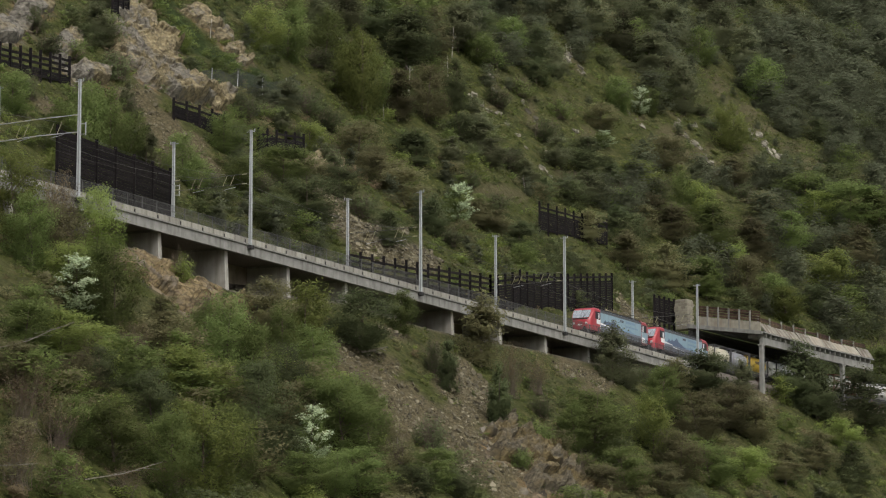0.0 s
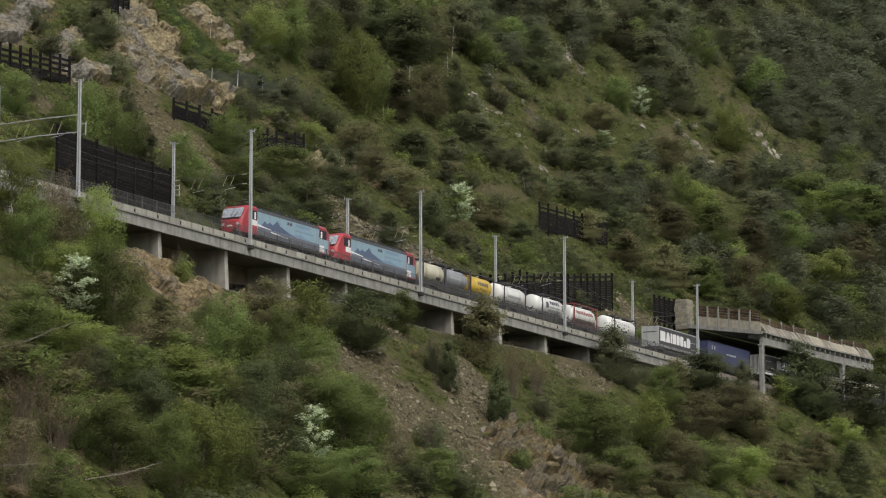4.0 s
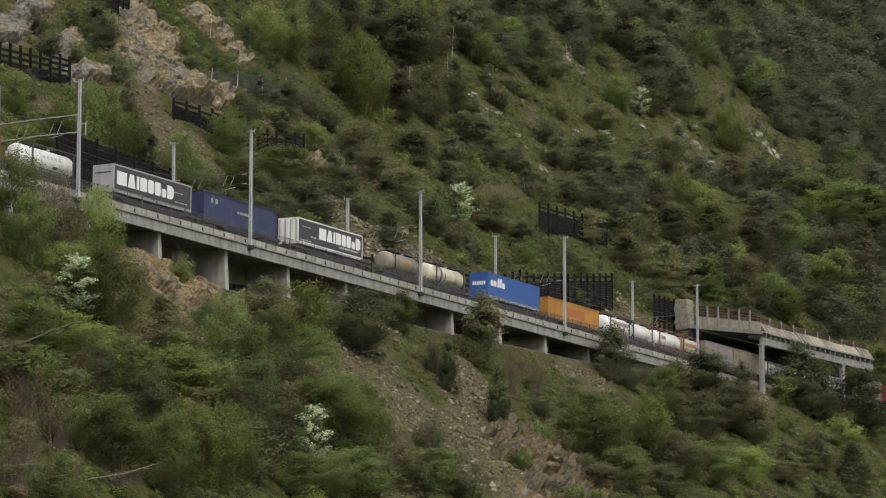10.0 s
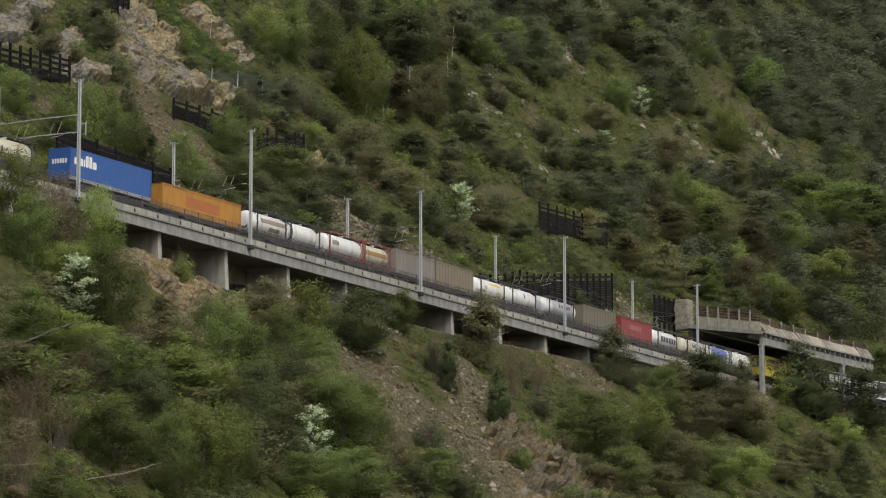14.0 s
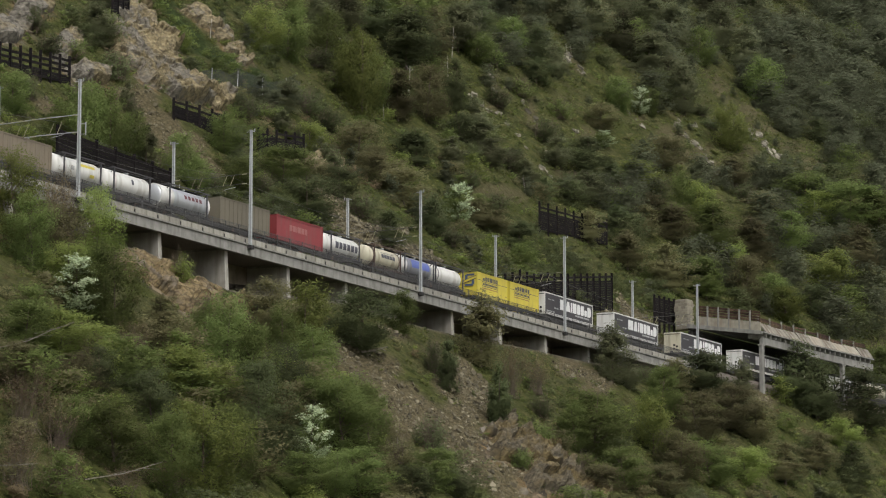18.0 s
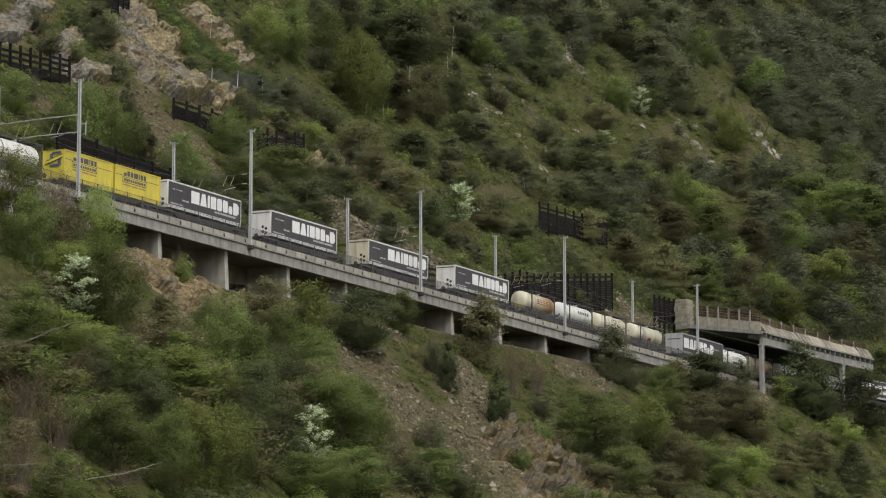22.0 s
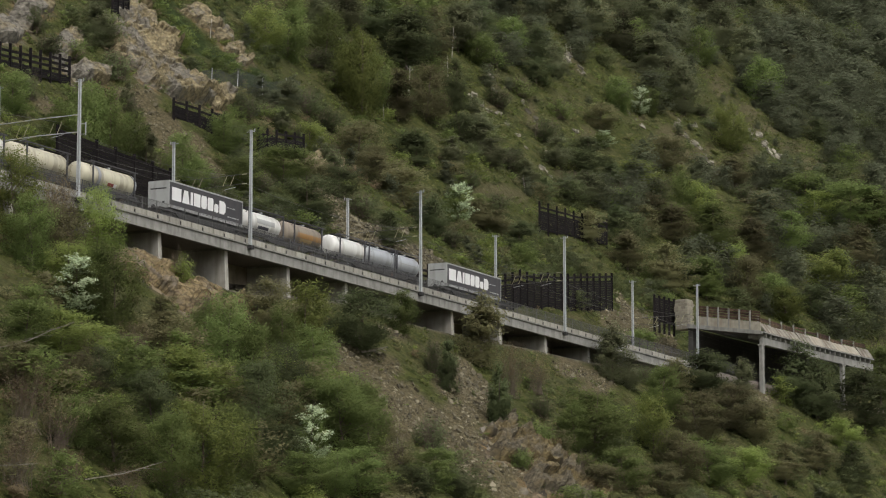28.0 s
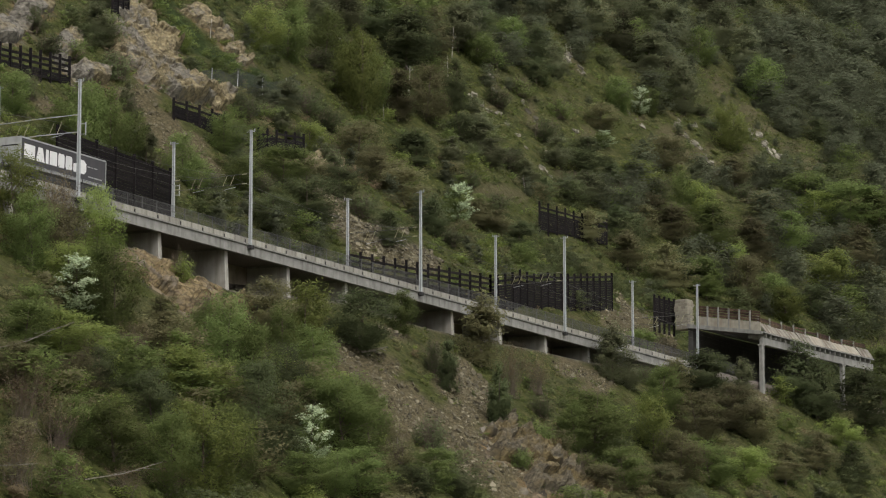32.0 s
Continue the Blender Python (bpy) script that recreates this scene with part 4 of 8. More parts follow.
# wire net fence that holds the turf above the cliff
net = new("net_fence")
tagged(net, "dark grey wire net fence on thin steel posts above the cliff", "fence")
net_pts = []
for k in range(13):
    f = k / 12
    un, nn = 31.5 + 41.0 * f, 48.0 + 9.8 * f
    net_pts.append(plan(un, nn, ground_at(un, nn)))
net.matrix_basis = Matrix.Translation(net_pts[0])
for k, (p, q) in enumerate(zip(net_pts, net_pts[1:])):
    a, b = p - net_pts[0], q - net_pts[0]
    if k % 3 == 1:
        part("post", add_bar(bmesh.new(), a - Vector((0, 0, 0.4)), a + Vector((0.1, 0, 3.2)), 0.05), M_GALV, net, "thin galvanised post")
    bm = bmesh.new()
    along = (b - a).normalized()
    for i in range(int((b - a).length / 0.13)):
        c = a + along * 0.13 * i
        z = a.z + (b.z - a.z) * 0.13 * i / (b - a).length
        bm.faces.new([bm.verts.new((w.x, w.y, z + h)) for w, h in ((c, 0.0), (c + along * 0.05, 0.0), (c + along * 0.05, 2.9), (c, 2.9))])
    for h in range(12):
        bm.faces.new([bm.verts.new((w.x, w.y - 0.02, w.z + g)) for w, g in ((a, 0.24 * h), (b, 0.24 * h), (b, 0.24 * h + 0.05), (a, 0.24 * h + 0.05))])
    tagged(part("net_panel", bm, M_NET, net), kind="stuff")

# ---- avalanche gallery over the track ----
GA, GB = 99.6, 137.0
gallery = new("avalanche_gallery")
tagged(gallery, "weathered concrete avalanche gallery over the railway with timber fence on its roof", "gallery", kind="structure")
ROOF_N, ROOF_F = 7.15, 8.85
part("roof_slab", sweep("roof_slab", [(-2.35, ROOF_N), (-2.35, ROOF_N - 0.2), (9.6, ROOF_F - 0.3), (9.6, ROOF_F)], GA, GB, 2.0, M_CONCRETE), M_CONCRETE, gallery, "sloping concrete roof slab")
part("edge_beam", sweep("edge_beam", [(-1.95, ROOF_N - 0.75), (-1.95, ROOF_N - 1.75), (-1.45, ROOF_N - 1.75), (-1.45, ROOF_N - 0.75)], GA + 0.3, GB - 0.3, 2.0, M_CONCRETE), M_CONCRETE, gallery)
part("back_wall", sweep("back_wall", [(9.0, -0.7), (9.0, ROOF_F - 0.55), (9.7, ROOF_F - 0.5), (9.7, -0.7)], GA + 0.1, GB, 2.0, M_INNER_SHADE), M_INNER_SHADE, gallery, "rear wall of the gallery, coloured dark for the shade inside")
for k in range(2):
    s = GA + 0.45 + k * 26.4
    p = part("column", box(-0.36, 0.36, -1.95, -1.4, -2.2, ROOF_N - 1.76, 0.04), M_CONCRETE, gallery, "pale concrete column", m=on_line(s, 0, 0, tilt=False))
    part("column_head", box(-0.6, 0.6, -2.0, -1.3, ROOF_N - 2.0, ROOF_N - 1.77, 0.05), M_CONCRETE, p)
# ends of the roof's cross beams, visible under the edge
beam_end = finish(box(-0.16, 0.16, -2.2, 0.6, ROOF_N - 0.74, ROOF_N - 0.21, 0.03), "beam_end", M_CONCRETE)
for k in range(22):
    part("beam_end", beam_end, M_CONCRETE, gallery, m=on_line(GA + 0.8 + k * 1.62))
# portal lintel
m = on_line(GA, 0, 0, tilt=False)
bm = bmesh.new()
vs = [bm.verts.new(v) for v in ((-0.35, -2.05, ROOF_N - 0.42), (-0.35, 9.7, ROOF_F - 0.5), (-0.35, 9.7, ROOF_F + 0.08), (-0.35, -2.05, ROOF_N + 0.08))]
f = bm.faces.new(vs)
r = bmesh.ops.extrude_face_region(bm, geom=[f])
bmesh.ops.translate(bm, vec=(0.34, 0, 0), verts=[v for v in r["geom"] if isinstance(v, bmesh.types.BMVert)])
bmesh.ops.recalc_face_normals(bm, faces=bm.faces)
part("portal_lintel", bm, M_CONCRETE, gallery, m=m)
# masonry block at the uphill corner
masonry = part("masonry_wing", box(-0.9, 0.9, 9.75, 11.6, 8.2, 12.6, 0.05), M_STONE, gallery, "coursed rubble masonry wing wall", m=on_line(GA + 0.75, 0, 0, tilt=False))
stone_mesh = [finish(box(-w / 2, w / 2, -0.045, 0.045, 0.01, 0.41, 0.012), "stone", M_STONE) for w in (0.5, 0.62, 0.8)]
for r in range(10):
    x, side = 0.0, 0
    y = 9.78 + (0.2 if r % 2 else 0)
    while y < 11.2:
        i = random.randrange(3)
        w = (0.5, 0.62, 0.8)[i]
        part("stone", stone_mesh[i], M_STONE, masonry, m=pose(-0.93, y + w / 2, 8.25 + r * 0.42, 0, 0, 90))
        y += w + 0.04
    x = -0.88
    while x < 0.7:
        i = random.randrange(3)
        w = (0.5, 0.62, 0.8)[i]
        part("stone", stone_mesh[i], M_STONE, masonry, m=pose(x + w / 2, 9.73, 8.25 + r * 0.42, 0, 0, 0))
        x += w + 0.04
# rail posts and boards on the roof
roof_fence = new("roof_fence")
tagged(roof_fence, "rusty brown timber fence with pale posts on the gallery roof", "fence", kind="structure")
M_PALE = material("pale_limewashed_wall", (0.29, 0.27, 0.215), 0.9, vary=0.2, scale=1.5, stain=0.85, stain_color=(0.22, 0.18, 0.13), bump=0.2)
for k in range(6):
    # over the portal, running from the mountain to the valley side
    f0, f1 = k / 6, (k + 1) / 6
    n0, n1 = 8.3 - 10.0 * f0, 8.3 - 10.0 * f1
    z0, z1 = ROOF_N + (ROOF_F - ROOF_N) * (n0 + 2) / 11.6, ROOF_N + (ROOF_F - ROOF_N) * (n1 + 2) / 11.6
    m = on_line(GA + 0.2, 0, 0, tilt=False)
    bm = bmesh.new()
    vv = [bm.verts.new(p) for p in ((0, n0, z0 + 0.1), (0, n1 + 0.04, z1 + 0.1), (0, n1 + 0.04, z1 + 1.35), (0, n0, z0 + 1.35))]
    f = bm.faces.new(vv)
    r = bmesh.ops.extrude_face_region(bm, geom=[f])
    bmesh.ops.translate(bm, vec=(0.22, 0, 0), verts=[v for v in r["geom"] if isinstance(v, bmesh.types.BMVert)])
    bmesh.ops.recalc_face_normals(bm, faces=bm.faces)
    part("parapet_panel", bm, M_PALE, roof_fence, "stained pale parapet panel", m=m)
    part("post", box(-0.12, 0.12, n0 - 0.1, n0 + 0.1, z0, z0 + 2.9), M_CONCRETE, roof_fence, m=m)
    for j in range(4):
        bm = bmesh.new()
        a, b = z0 + 1.45 + 0.38 * j, z1 + 1.45 + 0.38 * j
        vv = [bm.verts.new(p) for p in ((0.05, n0 - 0.12, a), (0.05, n1 + 0.12, b), (0.05, n1 + 0.12, b + 0.3), (0.05, n0 - 0.12, a + 0.3))]
        f = bm.faces.new(vv)
        r = bmesh.ops.extrude_face_region(bm, geom=[f])
        bmesh.ops.translate(bm, vec=(0.06, 0, 0), verts=[v for v in r["geom"] if isinstance(v, bmesh.types.BMVert)])
        bmesh.ops.recalc_face_normals(bm, faces=bm.faces)
        part("board", bm, M_RUST, roof_fence, m=m)
plank_mesh = finish(box(0.1, 3.75, -0.04, 0.04, 0, 0.27, 0.01), "board", M_RUST)
panel_mesh = finish(box(0.02, 3.87, -0.1, 0.1, 0.0, 1.75, 0.02), "parapet_panel", M_PALE)
M_PANEL = material("rust_streaked_concrete", (0.185, 0.172, 0.14), 0.92, vary=0.3, scale=1.1, stain=1.0, stain_color=(0.1, 0.072, 0.05), bump=0.35, spread=0.25)
panel_grey = finish(box(0.02, 3.87, -0.1, 0.1, 0.0, 1.75, 0.02), "parapet_panel", M_PANEL)
rpost_mesh = finish(box(-0.1, 0.1, -0.1, 0.1, 0, 2.25, 0.01), "post", M_CONCRETE)
for k in range(9):
    s = GA + 1.2 + k * 3.9
    part("parapet_panel", panel_mesh if k in (4, 6, 7) else panel_grey, M_PALE, roof_fence, m=on_line(s, -2.0, ROOF_N + 0.03) @ pose(0, 0, 0, -38 + 4 * math.sin(5.0 * k)))
    part("post", rpost_mesh, M_CONCRETE if k % 3 else M_RUST, roof_fence, m=on_line(s, -0.75, ROOF_N + 0.2 + 0.15 * math.sin(7.0 * k)) @ pose(0, 0, 0, 0, 2.5 * math.sin(3.0 * k)))
    for j in range(3):
        if (k * 2 + j) % 5 != 4 or k < 2:
            part("board", plank_mesh, M_RUST, roof_fence, m=on_line(s, -0.75, ROOF_N + 1.3 + (0.34 + 0.05 * math.sin(9.0 * k)) * j) @ pose(0, 0.05 * math.sin(4.0 * j + k), 0, 8 * math.sin(k + j), 1.6 * math.sin(11.0 * k + 5.0 * j)))

# ---- the train ----
TRAIN_S = ((0, -207.41), (2, -166.56), (4, -125.53), (6, -84.14), (8, -42.29), (10, 0.0), (12, 42.51), (14, 85.1), (16, 127.3), (18, 169.4),
           (20, 211.3), (22, 252.7), (24, 294.0), (26, 335.19), (28, 376.28), (30, 417.49), (32, 458.85))
MOVING = []


def run_rows(s_mid, n, h):
    """Rows of a vehicle that stands at s_mid when the train clock is zero."""
    rows = []
    for t, d in TRAIN_S:
        s = s_mid - d
        rows.append((float(t), on_line(s + 0.03 * min(60.0, max(0.0, s - 30.0)), n, h + 0.4)))
    return rows


def vehicle(name, s0, s1, label, category, group="", n=0.0, h=0.0):
    """A keyed thing whose middle lies between s0 and s1; x from front to rear, y to the mountain."""
    ob = thing(name, Matrix.Identity(4), label, category, group)
    MOVING.append((ob, (s0 + s1) / 2 - 0.12, n, h))
    return ob


def paint(name, c, rough=0.35, dirt=0.35, dirt_color=(0.13, 0.11, 0.09), metal=0.0):
    return material(name, c, rough, metal, vary=0.06, scale=1.2, stain=dirt, stain_color=dirt_color, bump=0.03)


P_RED = paint("cab_red", (0.34, 0.03, 0.04), 0.3, 0.2)
P_SKY = paint("pale_blue_livery", (0.225, 0.335, 0.395), 0.3, 0.3)
P_NAVY = paint("slate_blue_print", (0.07, 0.1, 0.165), 0.35, 0.1)
P_MID = paint("mid_blue_print", (0.16, 0.26, 0.36), 0.35, 0.1)
P_WHITE = paint("white_paint", (0.64, 0.64, 0.61), 0.4, 0.6, (0.36, 0.34, 0.29))
# for white print, and for the sky reflection painted on the door windows
P_CLEAN = paint("clean_white_print_and_sky_glint", (0.7, 0.7, 0.69), 0.45, 0.05)
P_CREAM = paint("cream_paint", (0.5, 0.475, 0.36), 0.4, 0.75, (0.2, 0.17, 0.12))
P_GREY = paint("silver_grey_paint", (0.25, 0.26, 0.28), 0.4, 0.6)
P_SILVER = paint("bright_grey_sheet", (0.46, 0.48, 0.5), 0.35, 0.35, metal=0.3)
P_YELLOW = paint("ochre_yellow_paint", (0.58, 0.40, 0.06), 0.4, 0.25)
P_LEMON = paint("lemon_yellow_paint", (0.56, 0.47, 0.06), 0.45, 0.25)
P_BROWN = paint("brown_grime_paint", (0.24, 0.205, 0.16), 0.6, 0.8)
P_OCHRE = paint("rust_orange_paint", (0.29, 0.16, 0.055), 0.5, 0.7)
P_RUST_A = paint("cream_paint_with_rust_film", (0.46, 0.4, 0.27), 0.5, 0.7, (0.34, 0.22, 0.1))
P_RUST_B = paint("rust_stained_cream_paint", (0.38, 0.28, 0.14), 0.5, 0.7, (0.27, 0.15, 0.06))
P_FRAME = paint("dark_frame", (0.05, 0.05, 0.055), 0.6, 0.2)
P_FRAME_R = paint("red_frame", (0.2, 0.045, 0.042), 0.5, 0.5)
P_MAROON = paint("maroon_print", (0.13, 0.04, 0.045), 0.5, 0.2)
P_DIM = paint("faded_pink_print", (0.33, 0.14, 0.13), 0.5, 0.2)
P_CURTAIN = paint("black_curtain", (0.045, 0.043, 0.046), 0.55, 0.15)
P_BLUE = paint("bright_blue_curtain", (0.027, 0.092, 0.29), 0.45, 0.25)
P_DBLUE = paint("dark_blue_sheet", (0.033, 0.041, 0.095), 0.5, 0.2)
P_ORANGE = paint("orange_container", (0.4, 0.19, 0.03), 0.5, 0.45, (0.2, 0.1, 0.04))
P_ROSE = paint("faded_red_logo", (0.36, 0.12, 0.035), 0.55, 0.2)
P_CRIM = paint("crimson_container", (0.24, 0.04, 0.043), 0.5, 0.4)
P_OLIVE = paint("grey_olive_bulk_container", (0.15, 0.135, 0.098), 0.6, 0.6)
P_TAUPE = paint("grey_bulk_container", (0.21, 0.19, 0.165), 0.6, 0.4)
P_RUSTY = paint("brown_bulk_container", (0.19, 0.16, 0.115), 0.6, 0.6)
P_PRINT = paint("dark_print", (0.06, 0.06, 0.075), 0.5, 0.0)
P_VIOLET = paint("blue_print", (0.10, 0.14, 0.40), 0.5, 0.1)
P_TAIL = paint("grey_door", (0.36, 0.37, 0.36), 0.45, 0.4)

wheel_bm = bmesh.new()
bmesh.ops.create_cone(wheel_bm, cap_ends=True, segments=18, radius1=0.46, radius2=0.46, depth=0.13, matrix=Matrix.Rotation(radians(90), 4, "X"))
bmesh.ops.create_cone(wheel_bm, cap_ends=True, segments=12, radius1=0.2, radius2=0.2, depth=0.2, matrix=Matrix.Rotation(radians(90), 4, "X"))
WHEEL = finish(wheel_bm, "wheel", M_RAIL, 40)
bm = bmesh.new()
add_box(bm, -1.35, 1.35, -0.07, 0.07, 0.42, 0.72, 0.04)
add_box(bm, -0.5, 0.5, -0.1, 0.1, 0.3, 0.82, 0.04)
for x in (-0.9, 0.9):
    add_box(bm, x - 0.22, x + 0.22, -0.13, 0.13, 0.3, 0.66, 0.03)
BOGIE_SIDE = finish(bm, "bogie_frame", M_BLACK)


def bogie(parent, x, mid):
    b = part("bogie", BOGIE_SIDE, M_BLACK, parent, m=pose(x, mid - 1.0, 0))
    part("bogie_side", BOGIE_SIDE, M_BLACK, b, m=pose(0, 2.0, 0))
    for dx in (-0.9, 0.9):
        for dy in (0.25, 1.75):
            part("wheel", WHEEL, M_RAIL, b, m=pose(dx, dy, 0.46))


def buffers(parent, x, sign, mid):
    for y in (mid - 0.87, mid + 0.87):
        bm = bmesh.new()
        add_bar(bm, (x, y, 1.04), (x + 0.5 * sign, y, 1.04), 0.08, sides=8)
        add_bar(bm, (x + 0.5 * sign, y, 1.04), (x + 0.58 * sign, y, 1.04), 0.23, sides=12)
        part("buffer", bm, M_BLACK, parent)


def bogie_spots(a, b, cut=None):
    return [a + 2.2, b - 2.2] + ([cut] if cut else [])


def flat_wagon(s0, s1, three=False):
    L = s1 - s0
    w = vehicle("container_wagon", s0, s1, "dark grimy skeletal container wagon", "wagon", "container wagons")
    x0, x1 = -L / 2 + 0.62, L / 2 - 0.62
    for y in (0.12, 2.32):
        prof = [(x0, 1.14), (x1, 1.14), (x1, 0.9), (x1 - 3.6, 0.86), (x1 - 4.4, 0.62), (x0 + 4.4, 0.62), (x0 + 3.6, 0.86), (x0, 0.9)]
        bm = bmesh.new()
        a = [bm.verts.new((x, y, z)) for x, z in prof]
        f = bm.faces.new(a)
        r = bmesh.ops.extrude_face_region(bm, geom=[f])
        bmesh.ops.translate(bm, vec=(0, 0.16, 0), verts=[v for v in r["geom"] if isinstance(v, bmesh.types.BMVert)])
        bmesh.ops.recalc_face_normals(bm, faces=bm.faces)
        part("sole_bar", bm, M_BLACK, w)
    for x in (x0, -L * 0.17, L * 0.17, x1 - 0.3):
        part("cross_member", box(x, x + 0.3, 0.28, 2.32, 0.85, 1.1), M_BLACK, w)
    part("brake_wheel", WHEEL, M_BLACK, w, m=pose(L * 0.12, 0.08, 0.85) @ Matrix.Diagonal((0.5, 0.4, 0.5, 1)))
    for x in bogie_spots(-L / 2, L / 2, 0.0 if three else None):
        bogie(w, x, 1.3)
    buffers(w, x0, -1, 1.3)
    buffers(w, x1, 1, 1.3)
    return w


OUTLINES = {"r": ((0, 0), (1, 0), (1, 1), (0, 1)), "t": ((0, 0), (1, 0), (0.76, 1), (0.24, 1)), "c": ((0.12, 0), (0.88, 0), (1, 0.15), (1, 0.85), (0.88, 1), (0.12, 1), (0, 0.85), (0, 0.15)),
            "s": ((0.1, 0), (0.9, 0), (1, 0.12), (1, 0.5), (0.85, 0.64), (0.15, 0.64), (0, 0.5), (0, 0.12)), "d": ((0, 0), (0.7, 0), (1, 0.22), (1, 0.78), (0.7, 1), (0, 1))}


def letters(parent, x0, z0, widths, h, mat, y=-0.006, depth=0.004, gap=0.12, name="lettering_block", forms="r"):
    """A row of plain blocks, one to a sign; forms names the outline of each."""
    x = x0
    for i, w in enumerate(widths):
        bm = bmesh.new()
        f = bm.faces.new([bm.verts.new((x + w * a, y, z0 + h * b)) for a, b in OUTLINES[forms[i % len(forms)]]])
        r = bmesh.ops.extrude_face_region(bm, geom=[f])
        bmesh.ops.translate(bm, vec=(0, -depth, 0), verts=[v for v in r["geom"] if isinstance(v, bmesh.types.BMVert)])
        bmesh.ops.recalc_face_normals(bm, faces=bm.faces)
        part(name, bm, mat, parent)
        x += w + gap
    return x


def plate(parent, x0, x1, z0, z1, mat, y=-0.008, name="printed_panel", label=""):
    return part(name, box(x0, x1, y - 0.004, y, z0, z1), mat, parent, label)


def tank_container(s0, s1, body, frame, label, band=None, text=None, dome=None, cap=0.0, full=True, wide=2.44):
    """A 20 foot tank container; cap is how far the domed ends stand out past the frame."""
    L = s1 - s0
    t = vehicle("tank_container", s0, s1, label, "tank container", "tank containers", 0.08)
    R, zc = 1.17, 1.18 + 1.3
    x0, x1 = -L / 2, L / 2
    bm = bmesh.new()
    rings = [(x0 - cap + 0.02, 0.02), (x0 - cap + 0.05, 0.5), (x0 - cap + 0.12, 0.82), (x0 - cap + 0.2, 0.98), (x0 - cap + 0.31, 1.09), (x0 - cap + 0.45, 1.15), (0, 1.15),
             (x1 - 0.7, 1.15), (x1 - 0.45, 1.1), (x1 - 0.25, 1.0), (x1 - 0.1, 0.78), (x1 - 0.03, 0.42), (x1, 0.02)]
    prev = None
    for x, r in rings:
        ring = [bm.verts.new((x, 1.22 + r * math.cos(a), zc + r * math.sin(a))) for a in [2 * math.pi * i / 28 for i in range(28)]]
        if prev:
            for i in range(28):
                bm.faces.new((prev[i], prev[(i + 1) % 28], ring[(i + 1) % 28], ring[i]))
        else:
            bm.faces.new(ring[::-1])
        prev = ring
    bm.faces.new(prev)
    bmesh.ops.recalc_face_normals(bm, faces=bm.faces)
    tank = part("tank", bm, body, t, smooth_angle=50)

    def hoop(x, w, mat, r=1.165, name="hoop"):
        b2 = bmesh.new()
        bmesh.ops.create_cone(b2, cap_ends=True, segments=28, radius1=r, radius2=r, depth=w, matrix=Matrix.Translation((x, 1.22, zc)) @ Matrix.Rotation(radians(90), 4, "Y"))
        part(name, b2, mat, tank, smooth_angle=50)

    if band:
        for x, w, mat in band:
            hoop(x0 + L * x, L * w, mat, 1.166, "painted_band")
    for x in (x0 + 0.72, x1 - 0.9):
        hoop(x, 0.05, body, 1.172)
    if dome:
        b2 = bmesh.new()
        bmesh.ops.create_cone(b2, cap_ends=True, segments=20, radius1=0.42, radius2=0.42, depth=0.06, matrix=Matrix.Translation((x0 - cap + 0.1, 1.1, zc - 0.35)) @ Matrix.Rotation(radians(90), 4, "Y"))
        part("end_plate", b2, dome, tank)
    for x in (x0 + 0.62, x1 - 0.62) if cap > 0.3 else (x0 + 0.07, x1 - 0.07):
        fr = bmesh.new()
        for y in (0.03, 2.41):
            add_box(fr, x - 0.07, x + 0.07, y - 0.06, y + 0.06, 1.18, 3.77)
        add_box(fr, x - 0.06, x + 0.06, 0.09, 2.35, 1.18, 1.32)
        add_box(fr, x - 0.06, x + 0.06, 0.09, 2.35, 3.64, 3.77)
        if full:
            for a, b in (((x, 0.09, 1.3), (x, 0.7, 1.6)), ((x, 2.35, 1.3), (x, 1.75, 1.6)), ((x, 0.09, 3.6), (x, 0.5, 3.2)), ((x, 2.35, 3.6), (x, 1.95, 3.2))):
                add_bar(fr, a, b, 0.05)
        part("end_frame", fr, frame, t)
    part("side_rail", box(x0 + 0.1, x1 - 0.1, 0.0, 0.12, 1.18, 1.33), frame, t)
    part("walkway", box(x0 + 0.15, x1 - 0.2, 0.75, 1.35, 3.72, 3.77), M_BLACK, t)
    top = bmesh.new()
    add_box(top, x0 + 0.12, x1 - 0.12, -0.02, 0.07, 3.66, 3.76)
    part("top_rail", top, frame, t)
    bm = bmesh.new()
    bmesh.ops.create_cone(bm, cap_ends=True, segments=14, radius1=0.3, radius2=0.3, depth=0.16, matrix=Matrix.Translation((0.2, 1.0, 3.66)))
    part("manhole", bm, M_GALV, t)
    if text:
        for x, w, z, h, mat in text:
            # a panel bent round the tank's flank
            b2 = bmesh.new()
            a0, a1 = math.asin((z - zc) / 1.15), math.asin((z + h - zc) / 1.15)
            k = 5
            lo = []
            for i in range(k + 1):
                a = a0 + (a1 - a0) * i / k
                y, zz = 1.22 - 1.162 * math.cos(a), zc + 1.162 * math.sin(a)
                lo.append((b2.verts.new((x0 + L * x, y, zz)), b2.verts.new((x0 + L * (x + w), y, zz))))
            for i in range(k):
                b2.faces.new((lo[i][0], lo[i][1], lo[i + 1][1], lo[i + 1][0]))
            r = bmesh.ops.extrude_face_region(b2, geom=b2.faces[:])
            bmesh.ops.translate(b2, vec=(0, 0.004, 0), verts=[v for v in r["geom"] if isinstance(v, bmesh.types.BMVert)])
            bmesh.ops.recalc_face_normals(b2, faces=b2.faces)
            part("printed_panel", b2, mat, tank)
    return t


def row_panels(x, n, w, gap, z, h, mat):
    return [(x + i * (w + gap), w, z, h, mat) for i in range(n)]


